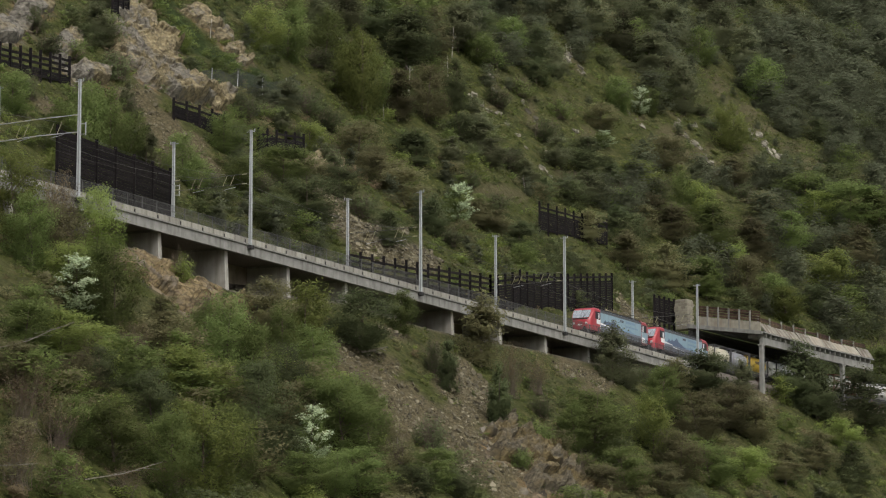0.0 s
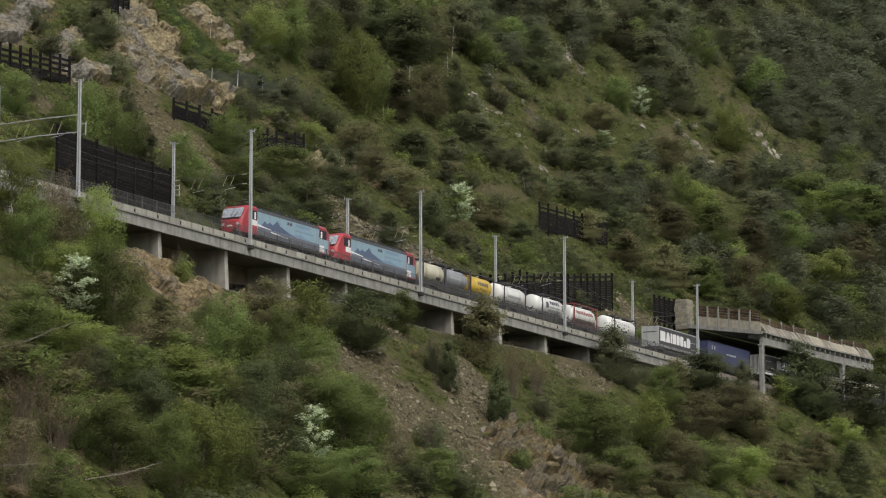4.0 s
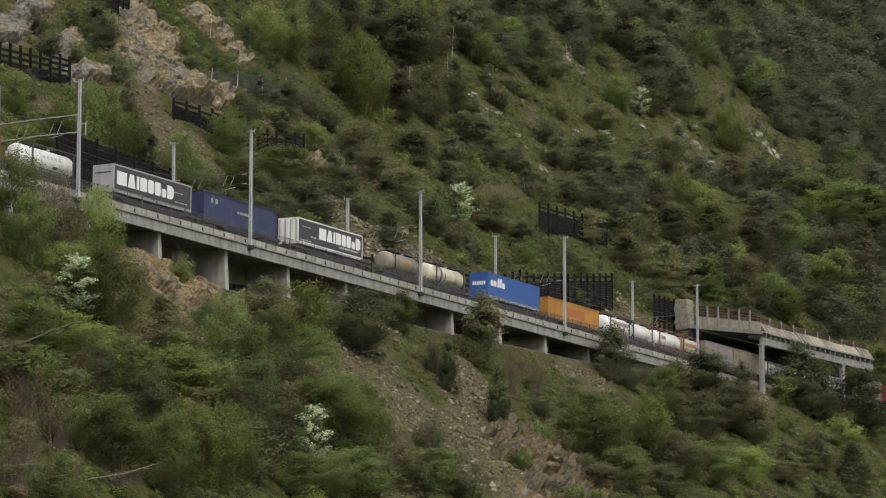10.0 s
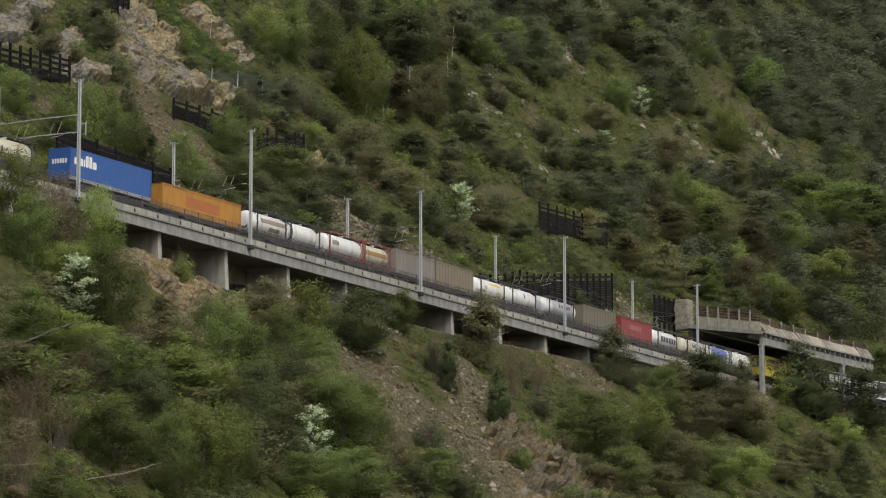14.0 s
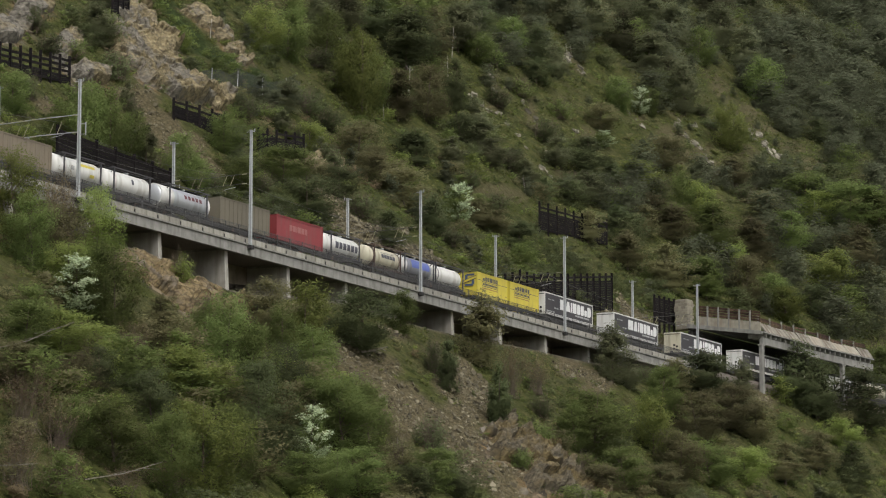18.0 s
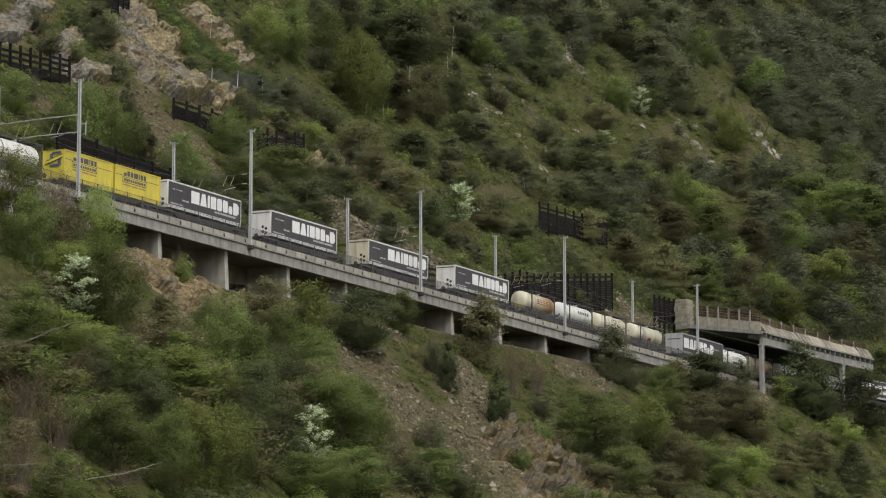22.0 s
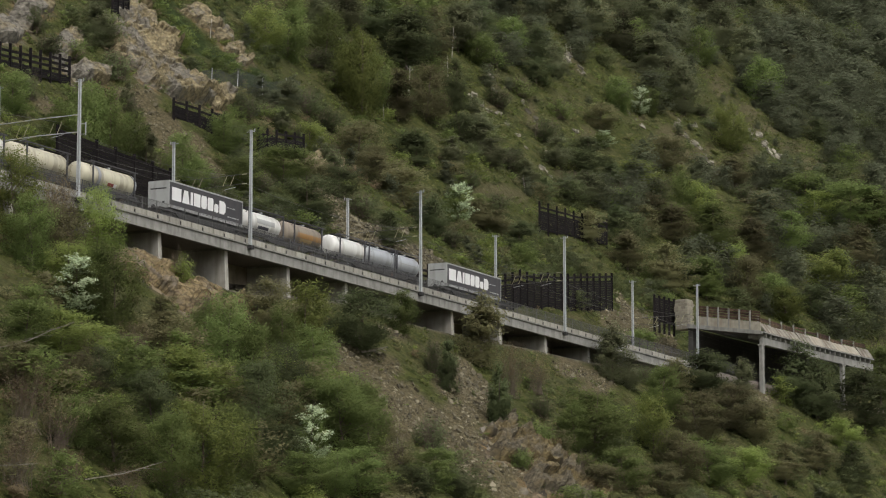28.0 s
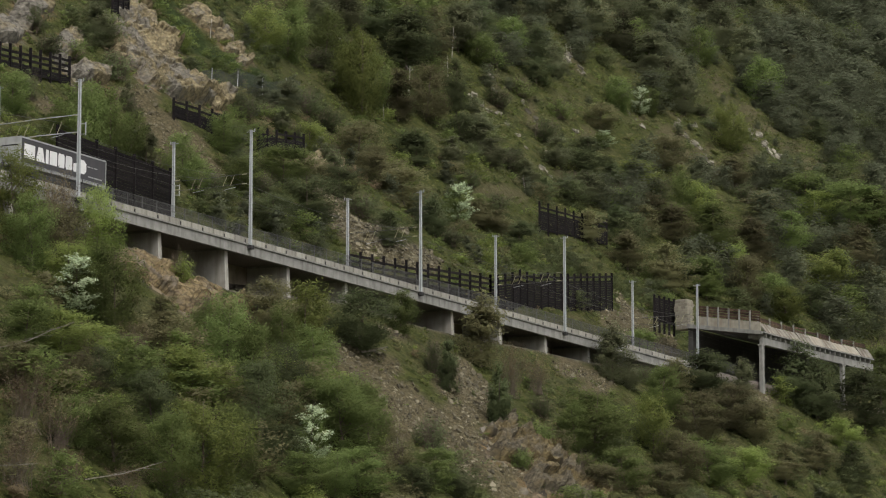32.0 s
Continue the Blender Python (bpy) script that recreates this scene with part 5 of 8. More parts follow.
def semitrailer(s0, s1, side, front, trim, label, top=4.45, low=1.62, roof=None, skirt=None, front_bits=None):
    """A curtain-sided semitrailer that sits in a pocket wagon."""
    L = s1 - s0
    t = vehicle("semitrailer", s0, s1, label, "semitrailer", "semitrailers", 0.04)
    x0, x1, W = -L / 2, L / 2, 2.52
    part("body", box(x0 + 0.09, x1 - 0.06, 0.05, W - 0.05, low + 0.05, top - 0.05, 0.03), side, t)
    cur = part("side_curtain", box(x0 + 0.14, x1 - 0.12, 0.0, 0.05, low + 0.3, top - 0.13, 0.015), side, t, "smooth printed side curtain")
    part("side_curtain", box(x0 + 0.14, x1 - 0.12, W - 0.05, W, low + 0.3, top - 0.13, 0.015), side, t)
    part("front_wall", box(x0, x0 + 0.09, 0.02, W - 0.02, low - 0.05, top - 0.02, 0.03), front, t, "front bulkhead wall")
    part("rear_door", box(x1 - 0.06, x1, 0.02, W - 0.02, low - 0.05, top - 0.02, 0.02), trim, t)
    part("roof", box(x0, x1, 0.0, W, top - 0.05, top, 0.02), roof or trim, t)
    part("roof_rail", box(x0 + 0.09, x1 - 0.05, -0.02, 0.03, top - 0.15, top - 0.03, 0.01), trim, t)
    part("side_rail", box(x0 + 0.02, x1 - 0.02, -0.015, 0.04, low, low + 0.3, 0.015), skirt or trim, t)
    for x in (x0 + 0.05, x1 - 0.06):
        part("corner_post", box(x, x + 0.08, -0.012, 0.05, low + 0.3, top - 0.15, 0.01), trim, t)
    for y in (0.75, 1.65):
        part("chassis_beam", box(x0 + 0.8, x1 - 0.3, y, y + 0.12, low - 0.45, low, 0.01), M_BLACK, t)
    for k in range(3):
        for y in (0.12, 2.1):
            b2 = bmesh.new()
            bmesh.ops.create_cone(b2, cap_ends=True, segments=16, radius1=0.5, radius2=0.5, depth=0.34, matrix=Matrix.Translation((x1 - 4.4 + 1.3 * k, y + 0.16, low - 0.62)) @ Matrix.Rotation(radians(90), 4, "X"))
            part("tyre", b2, M_TYRE, t, smooth_angle=40)
    for y in (0.5, 1.9):
        part("landing_leg", box(x0 + 2.6, x0 + 2.75, y, y + 0.14, low - 0.9, low - 0.1), M_BLACK, t)
    return t, cur, x0, x1


def pocket_wagon(s0, s1):
    L = s1 - s0
    w = vehicle("pocket_wagon", s0, s1, "dark grimy pocket wagon with low side beams", "wagon", "pocket wagons")
    x0, x1 = -L / 2, L / 2
    for y in (-0.04, 2.5):
        prof = [(x0, 1.12), (x0 + 2.6, 1.12), (x0 + 3.2, 0.98), (x1 - 3.2, 0.98), (x1 - 2.6, 1.12), (x1, 1.12), (x1, 0.86), (x1 - 2.7, 0.86), (x1 - 3.4, 0.5), (x0 + 3.4, 0.5), (x0 + 2.7, 0.86), (x0, 0.86)]
        bm = bmesh.new()
        f = bm.faces.new([bm.verts.new((x, y, z)) for x, z in prof])
        r = bmesh.ops.extrude_face_region(bm, geom=[f])
        bmesh.ops.translate(bm, vec=(0, 0.14, 0), verts=[v for v in r["geom"] if isinstance(v, bmesh.types.BMVert)])
        bmesh.ops.recalc_face_normals(bm, faces=bm.faces)
        part("side_beam", bm, M_BLACK, w)
    part("pocket_floor", box(x0 + 3.4, x1 - 3.4, 0.1, 2.5, 0.32, 0.42), M_BLACK, w)
    for x in (x0 + 1.6, x1 - 1.6):
        part("end_platform", box(x - 1.55, x + 1.55, 0.1, 2.5, 0.98, 1.1), M_BLACK, w)
        bogie(w, x, 1.3)
    part("hitch", box(x0 + 1.4, x0 + 1.9, 1.0, 1.6, 1.1, 1.34, 0.05), M_BLACK, w)
    buffers(w, x0, -1, 1.3)
    buffers(w, x1, 1, 1.3)


NAME_W, NAME_F = (1.5, 1.2, 0.4, 1.05, 0.9, 0.95, 0.7, 1.05), "rtrrccsd"


def black_trailer(s0, s1, kind):
    """Black curtain trailers with a large pale name: kind a has the name at the front end, b at the rear end."""
    if kind == "a":
        t, cur, x0, x1 = semitrailer(s0, s1, P_CURTAIN, P_TAIL, P_TAIL, "black curtain-sided semitrailer with large pale lettering near its front", 4.05, 1.32)
        letters(cur, x0 + 0.55, 2.12, [w * 1.12 for w in NAME_W], 1.32, P_CLEAN, gap=0.17, forms=NAME_F)
        letters(cur, x1 - 3.1, 2.9, (0.5, 0.25, 0.5), 0.1, P_TAIL, gap=0.18)
        letters(cur, x1 - 2.9, 1.95, (0.4, 0.3, 0.8, 0.4), 0.12, P_TAIL, gap=0.1)
        part("vent_strip", box(x0 - 0.01, x0 + 0.004, 0.3, 2.2, 3.2, 3.32), M_BLACK, t)
        part("connection_box", box(x0 - 0.03, x0 + 0.004, 0.5, 0.75, 1.75, 1.95, 0.01), M_BLACK, t)
    else:
        frt = {"b": P_WHITE, "c": P_CREAM, "d": P_WHITE}[kind]
        t, cur, x0, x1 = semitrailer(s0, s1, P_CURTAIN, frt, P_WHITE, "black semitrailer with white trim and large white lettering near its rear", 4.08 if kind != "d" else 4.2, 1.34 if kind != "d" else 1.4)
        z = 2.36 if kind != "d" else 2.42
        letters(cur, x1 - 9.35, z, NAME_W, 1.25, P_CLEAN, gap=0.16, forms=NAME_F)
        letters(cur, x1 - 5.0, z - 0.36, (1.0, 1.2, 1.6), 0.2, P_TAIL, gap=0.1)
        letters(cur, x0 + 0.9, z + 0.85, (0.4, 0.3, 0.7), 0.12, P_TAIL, gap=0.15)
        letters(cur, x0 + 2.6, z - 0.1, (0.6, 0.5), 0.18, P_TAIL, gap=0.1)
        letters(cur, x0 + 0.5, z - 0.6, (1.6, 0.6), 0.12, P_TAIL, gap=0.1)
        if kind != "d":
            for dy, dz in ((0.55, 2.13), (0.95, 2.33), (0.55, 1.68), (0.95, 1.83)):
                b2 = bmesh.new()
                bmesh.ops.create_cone(b2, cap_ends=True, segments=12, radius1=0.16, radius2=0.16, depth=0.05, matrix=Matrix.Translation((x0 - 0.01, dy, dz)) @ Matrix.Rotation(radians(90), 4, "Y"))
                part("air_coupling", b2, M_BLACK, t)
            part("top_fairing", box(x0 - 0.03, x0 + 0.003, 0.1, 2.42, 3.8, 3.88), M_BLACK, t)
        else:
            for k in range(7):
                part("bar", box(x0 - 0.05, x0 + 0.003, 0.15 + 0.34 * k, 0.3 + 0.34 * k, 1.7, 4.0), P_CLEAN if k % 2 else P_TAIL, t)
    pocket_wagon(s0 - 1.6, s1 + 1.3)


def box_container(s0, s1, mat, label, height=2.9, base=1.18, ribs=0, rib_mat=None, name="swap_body", category="swap body", rib_w=0.1):
    L = s1 - s0
    t = vehicle(name, s0, s1, label, category, "box containers", 0.03)
    x0, x1, W = -L / 2, L / 2, 2.5
    b = part("body", box(x0 + 0.05, x1 - 0.05, 0.06, W - 0.06, base + 0.1, base + height - 0.03, 0.02), mat, t)
    part("roof", box(x0, x1, 0.03, W - 0.03, base + height - 0.04, base + height, 0.02), mat, t)
    for y in (0.0, W - 0.1):
        part("bottom_rail", box(x0, x1, y, y + 0.1, base, base + 0.16, 0.015), mat, t)
        part("top_rail", box(x0, x1, y, y + 0.1, base + height - 0.12, base + height + 0.01, 0.015), mat, t)
        for x in (x0 - 0.01, x1 - 0.13):
            part("corner_post", box(x, x + 0.14, y - 0.01, y + 0.12, base, base + height, 0.015), mat, t)
    me = None
    for k in range(ribs):
        x = x0 + 0.35 + (L - 0.7) * k / max(1, ribs - 1)
        bm = None
        if me is None:
            me = finish(box(-rib_w, rib_w, 0.012, 0.07, base + 0.17, base + height - 0.13, 0.025), "rib", rib_mat or mat)
        part("rib", me, mat, t, m=pose(x, 0, 0))
    return t, b, x0, x1


def loco(s0, s1):
    L = s1 - s0
    t = vehicle("electric_locomotive", s0, s1, "electric locomotive, red cabs and pale blue sides with printed mountains", "locomotive", "locomotives", -0.15)
    W = 3.0
    x0, x1 = -L / 2 + 0.55, L / 2 - 0.55

    def shell(name, prof, mat, y0, y1, bev=0.09, label="", parent=t):
        bm = bmesh.new()
        f = bm.faces.new([bm.verts.new((x, y0, z)) for x, z in prof])
        r = bmesh.ops.extrude_face_region(bm, geom=[f])
        bmesh.ops.translate(bm, vec=(0, y1 - y0, 0), verts=[v for v in r["geom"] if isinstance(v, bmesh.types.BMVert)])
        bmesh.ops.recalc_face_normals(bm, faces=bm.faces)
        if bev:
            bmesh.ops.bevel(bm, geom=bm.edges[:], offset=bev, segments=2, affect="EDGES")
        return part(name, bm, mat, parent, label, smooth_angle=35)

    body = shell("body", [(x0 + 2.8, 1.05), (x1 - 2.8, 1.05), (x1 - 2.8, 3.72), (x0 + 2.8, 3.72)], P_SKY, 0.0, W, 0.03, "pale blue side wall")
    shell("roof", [(x0 + 2.5, 3.74), (x1 - 2.5, 3.74), (x1 - 2.7, 3.98), (x0 + 2.7, 3.98)], M_BLACK, 0.35, W - 0.35, 0.06, "dark roof with equipment")

    # rings across the cab, from the nose backwards: setback, half width at the rail side, top
    def ring(sgn, e, d, half, top, low):
        y0, y1 = W / 2 - half, W / 2 + half
        k = 0.22
        return [(e + sgn * d, y, z) for y, z in ((y0, low), (y0, top - k), (y0 + k, top), (y1 - k, top), (y1, top - k), (y1, low))]
    for sgn in (1, -1):
        e = x0 if sgn == 1 else x1

        def X(d):
            return e + sgn * d
        bm = bmesh.new()
        rings = [[bm.verts.new(p) for p in ring(sgn, e, *r)] for r in ((-0.1, 0.85, 1.9, 0.95), (0.0, 1.08, 2.3, 0.95), (0.22, 1.28, 2.45, 0.95), (0.5, 1.4, 3.0, 0.95), (0.85, 1.46, 3.55, 0.95), (1.25, 1.5, 3.86, 0.95), (2.79, 1.5, 3.9, 0.95))]
        for a, b in zip(rings, rings[1:]):
            for i in range(5):
                bm.faces.new((a[i], a[i + 1], b[i + 1], b[i]))
            bm.faces.new((a[5], a[0], b[0], b[5]))
        bm.faces.new(rings[0])
        bm.faces.new(rings[-1])
        bmesh.ops.recalc_face_normals(bm, faces=bm.faces)
        cab = part("cab", bm, P_RED, t, "rounded red cab", smooth_angle=40)
        # broad windscreen wrapping the slope
        bm = bmesh.new()
        rows = [[bm.verts.new((X(d - 0.05), W / 2 + y, z + 0.03)) for y in (-w, -w * 0.5, w * 0.5, w)] for d, w, z in ((0.2, 1.16, 2.44), (0.48, 1.22, 3.0), (0.8, 1.2, 3.5))]
        for a, b in zip(rows, rows[1:]):
            for i in range(3):
                bm.faces.new((a[i], a[i + 1], b[i + 1], b[i]))
        r = bmesh.ops.extrude_face_region(bm, geom=bm.faces[:])
        bmesh.ops.translate(bm, vec=(-0.05 * sgn, 0, 0.03), verts=[v for v in r["geom"] if isinstance(v, bmesh.types.BMVert)])
        bmesh.ops.recalc_face_normals(bm, faces=bm.faces)
        part("windscreen", bm, M_SCREEN, cab, "broad sloping windscreen reflecting the sky")
        part("screen_bar", add_bar(bmesh.new(), (X(0.08), W / 2, 2.5), (X(0.7), W / 2, 3.58), 0.03), M_BLACK, cab)
        part("wiper", add_bar(bmesh.new(), (X(0.05), 1.2, 2.5), (X(0.4), 0.8, 3.1), 0.025), M_BLACK, cab)
        part("nose_slot", box(min(X(-0.02), X(0.2)), max(X(-0.02), X(0.2)), 0.5, 2.5, 2.26, 2.4, 0.02), M_BLACK, cab, "dark slot under the windscreen")
        for y in (0.62, 2.38):
            b2 = bmesh.new()
            bmesh.ops.create_cone(b2, cap_ends=True, segments=12, radius1=0.17, radius2=0.15, depth=0.12, matrix=Matrix.Translation((X(-0.06), y, 1.75)) @ Matrix.Rotation(radians(90), 4, "Y"))
            part("headlight", b2, M_LAMPGLASS, cab, "round headlight")
        part("nose_emblem", box(min(X(-0.13), X(-0.1)), max(X(-0.13), X(-0.1)), 1.2, 1.8, 1.5, 1.66, 0.01), P_WHITE, cab)
        a, b = sorted((X(1.3), X(2.74)))
        part("cab_side_panel", box(a, b, -0.008, 0.0, 2.45, 3.4, 0.003), M_BAND, cab, "black window band")
        a, b = sorted((X(2.2), X(2.5)))
        # white paint stands in for the sky mirrored in the glass
        part("side_window", box(a, b, -0.02, -0.009, 2.52, 3.25, 0.004), P_CLEAN, cab, "narrow door window, painted white for the sky it mirrors")
        if sgn == 1:
            a, b = sorted((X(1.7), X(2.79)))
            part("cab_side_print", box(a, b, -0.008, 0.0, 1.85, 2.42, 0.003), P_CLEAN, cab, "white print on the cab side")
        else:
            a, b = sorted((X(0.85), X(2.79)))
            part("cab_side_print", box(a, b, -0.008, 0.0, 1.05, 2.48, 0.003), P_SKY, cab, "pale blue print on the cab side")
            part("corner_print", box(a + 0.05, a + 1.0, -0.013, -0.009, 1.05, 1.75), P_CLEAN, cab)
        part("door_handrail", add_bar(bmesh.new(), (X(2.76), -0.04, 1.3), (X(2.76), -0.04, 2.6), 0.02), P_CLEAN, cab)
        part("snow_plough", box(min(X(-0.3), X(0.5)), max(X(-0.3), X(0.5)), 0.3, 2.7, 0.35, 0.94, 0.08), M_BLACK, t)
        buffers(t, X(0.0), -sgn, 1.5)
    part("skirt", box(x0 + 2.4, x1 - 2.4, 0.02, W - 0.02, 0.72, 1.05, 0.03), M_BLACK, t, "dark grey underframe skirt")
    part("lower_band", box(x0 + 2.82, x1 - 2.82, -0.007, 0.0, 1.07, 1.8), P_GREYB, body, "grey lower livery band")
    part("transformer_box", box(-2.6, 2.6, 0.25, W - 0.25, 0.3, 0.72, 0.06), M_BLACK, t)
    # printed mountains, ridge by ridge
    def ridge(pts, mat, y):
        bm = bmesh.new()
        f = bm.faces.new([bm.verts.new((x, y, z)) for x, z in pts])
        r = bmesh.ops.extrude_face_region(bm, geom=[f])
        bmesh.ops.translate(bm, vec=(0, 0.003, 0), verts=[v for v in r["geom"] if isinstance(v, bmesh.types.BMVert)])
        bmesh.ops.recalc_face_normals(bm, faces=bm.faces)
        part("mountain_print", bm, mat, body)
    a = x0 + 2.85
    part("roof_flank", box(x0 + 2.82, x1 - 2.82, -0.009, 0.0, 3.4, 3.7), P_ROOFSIDE, body, "dark louvred roof flank")
    ridge([(a + 3.0, 1.82), (a + 4.6, 2.25), (a + 6.2, 2.15), (a + 7.4, 2.0), (a + 8.6, 2.2), (a + 9.6, 2.0), (a + 11.0, 1.82)], P_MID, -0.012)
    ridge([(a + 0.5, 1.82), (a + 0.9, 2.2), (a + 1.4, 2.62), (a + 1.9, 2.35), (a + 2.4, 2.6), (a + 3.0, 2.4), (a + 3.9, 3.0), (a + 4.5, 2.5), (a + 5.4, 2.3), (a + 6.4, 1.98), (a + 7.6, 1.82)], P_NAVY, -0.016)
    plate(body, a + 5.9, a + 6.3, 2.9, 3.2, P_PRINT)
    plate(body, a + 6.4, a + 6.9, 2.9, 3.2, P_PRINT)
    letters(body, a + 7.6, 2.95, (1.0, 0.7, 0.9), 0.3, P_MID, y=-0.01, gap=0.1)
    letters(body, a + 7.6, 2.45, (1.6, 1.1, 0.8), 0.18, P_MID, y=-0.01, gap=0.1)
    ridge([(a, 2.1), (a + 2.6, 1.9), (a + 2.6, 1.82), (a, 1.9)], P_CLEAN, -0.02)
    ridge([(a + 2.6, 1.68), (a + 6.4, 1.45), (a + 6.4, 1.4), (a + 2.6, 1.56)], P_CLEAN, -0.02)
    for k in range(5):
        part("roof_box", box(-5 + 2.1 * k, -3.6 + 2.1 * k, 0.7, 2.2, 3.98, 4.15, 0.04), M_BLACK, t)
    for x in (x0 + 3.0, x1 - 3.0):
        pg = part("pantograph", box(x - 0.7, x + 0.7, 0.85, 2.15, 4.02, 4.12), M_BLACK, t)
        part("pantograph_arm", add_bar(add_bar(bmesh.new(), (x - 0.6, 1.5, 4.12), (x + 0.9, 1.5, 4.4), 0.04), (x + 0.9, 1.5, 4.4), (x - 0.8, 1.5, 4.5), 0.035), M_BLACK, pg)
        part("pantograph_head", box(x - 0.95, x - 0.65, 0.6, 2.4, 4.5, 4.55), M_BLACK, pg)
    for x in (x0 + 3.6, x1 - 3.6):
        bogie(t, x, 1.5)
        part("sand_box", box(x - 1.9, x - 1.6, 0.05, 0.3, 0.4, 0.85, 0.03), M_BLACK, t)
    return t


M_SCREEN = material("sky_reflecting_glass", (0.62, 0.64, 0.65), 0.12, 0.75, vary=0.12, scale=3)
M_BAND = material("black_window_band", (0.016, 0.017, 0.02), 0.35, spec=0.25)
M_LAMPGLASS = material("lamp_glass", (0.6, 0.6, 0.58), 0.1, 0.2)
P_GREYB = paint("slate_lower_band", (0.12, 0.135, 0.165), 0.4, 0.4)
P_ROOFSIDE = paint("dark_roof_grey", (0.07, 0.075, 0.085), 0.5, 0.3)

loco(-160.4, -141.15)
loco(-141.1, -121.85)


def group_wagon(a, b, **k):
    flat_wagon(a, b, **k)


D = P_PRINT
tank_container(-120.9, -115.3, P_CREAM, P_FRAME, "cream tank container in a dark frame", dome=P_OCHRE, text=[(0.62, 0.18, 1.75, 0.3, D)])
tank_container(-115.65, -109.55, P_GREY, P_FRAME, "plain grey tank container", text=[(0.2, 0.5, 2.4, 0.16, P_TAIL)])
tank_container(-109.3, -103.3, P_YELLOW, P_FRAME, "ochre yellow tank container with dark printed name", text=row_panels(0.33, 6, 0.055, 0.02, 2.5, 0.42, D))
group_wagon(-121.8, -102.3, three=True)
tank_container(-101.2, -94.4, P_WHITE, P_FRAME, "white tank container with grey printed strip", cap=0.5, text=[(0.25, 0.5, 2.1, 0.3, P_TAIL)])
tank_container(-91.2, -84.0, P_WHITE, P_FRAME, "white tank container with black emblems on end and flank", cap=0.7, dome=D, text=[(0.24, 0.1, 2.2, 0.7, D), *row_panels(0.4, 5, 0.055, 0.02, 2.7, 0.42, D), (0.36, 0.42, 2.25, 0.18, P_TAIL), (0.34, 0.45, 1.75, 0.35, P_TAIL), (0.84, 0.1, 2.2, 0.7, D)])
group_wagon(-102.1, -83.0)
tank_container(-82.0, -75.3, P_WHITE, P_FRAME_R, "white tank container in a red frame with red print", cap=0.25, text=[*row_panels(0.12, 9, 0.06, 0.02, 2.55, 0.42, P_FRAME_R), (0.02, 0.96, 1.5, 0.45, P_BROWN)], dome=P_BROWN)
tank_container(-71.0, -63.3, P_WHITE, P_FRAME, "clean white domed tank container with grey print", cap=0.95, dome=None, text=[*row_panels(0.3, 5, 0.05, 0.03, 2.6, 0.36, P_TAIL), (0.52, 0.1, 1.85, 0.22, D)])
group_wagon(-82.8, -62.2)
black_trailer(-57.35, -43.75, "a")
t, b, x0, x1 = box_container(-41.4, -27.4, P_DBLUE, "dark blue curtain-sided swap body with small pale marks", 2.95, 1.1)
letters(b, -0.7, 2.62, (0.45, 0.35, 0.35, 0.5, 0.6, 0.4), 0.24, P_TAIL, y=0.055, gap=0.08)
letters(b, x0 + 1.4, 3.0, (0.3, 0.4), 0.5, P_TAIL, y=0.055, gap=0.5)
group_wagon(-42.2, -26.4)
black_trailer(-23.05, -9.35, "d")
tank_container(-2.4, 4.3, P_BROWN, P_FRAME, "grimy brown tank container with rust stains", cap=0.5, text=[(0.35, 0.25, 2.2, 0.5, P_OCHRE)])
tank_container(7.3, 15.2, P_CREAM, P_FRAME, "cream tank container with black bands and stained end", cap=0.8, dome=P_OCHRE, band=[(0.24, 0.05, P_PRINT), (0.96, 0.05, P_PRINT)], text=[(0.34, 0.03, 1.8, 0.9, D), *row_panels(0.42, 5, 0.05, 0.02, 1.75, 0.3, P_BROWN)])
group_wagon(-5.0, 16.2)
t, cur, x0, x1 = semitrailer(20.5, 34.2, P_BLUE, P_BLUE, P_BLUE, "bright blue curtain-sided semitrailer with white lettering near its front", 4.4, 1.35, skirt=P_TAIL)
letters(cur, x0 + 0.7, 2.85, (0.7, 0.65, 0.2, 0.5, 0.45, 0.65), 1.1, P_CLEAN, gap=0.1, forms="ssscrs")
for k in range(6):
    part("lettering_block", box(x0 - 0.006, x0 - 0.001, 0.35 + 0.3 * k, 0.35 + 0.3 * k + 0.22, 2.9, 3.35), P_CLEAN, t)
pocket_wagon(19.0, 35.6)
t, b, x0, x1 = box_container(36.2, 50.7, P_ORANGE, "orange box container with a faded red emblem", 2.5, 1.1, name="box_container", category="container")
plate(b, x0 + 4.2, x0 + 10.5, 1.8, 2.9, P_ROSE, y=0.055)
group_wagon(35.9, 51.8)
tank_container(53.4, 60.3, P_WHITE, P_FRAME, "white tank container with brown lower stripes", cap=0.35, dome=D, text=[(0.2, 0.75, 2.5, 0.5, P_BROWN), (0.45, 0.3, 1.8, 0.4, P_BROWN)])
tank_container(60.7, 66.7, P_WHITE, P_FRAME, "plain white tank container with a black band", band=[(0.06, 0.03, P_PRINT)])
group_wagon(52.0, 67.6)
tank_container(68.8, 76.1, P_WHITE, P_FRAME_R, "grimy white tank container in a red brown frame", cap=0.3, dome=P_BROWN, text=[(0.08, 0.2, 2.4, 0.5, P_BROWN)])
tank_container(76.4, 82.2, P_CREAM, P_FRAME_R, "stained cream tank container with brown stripe", text=[(0.06, 0.85, 2.35, 0.5, P_OCHRE)])
group_wagon(68.0, 83.0)
box_container(83.3, 92.4, P_TAUPE, "grey ribbed bulk container, dusty", 2.75, 1.18, 13, name="bulk_container", category="container")
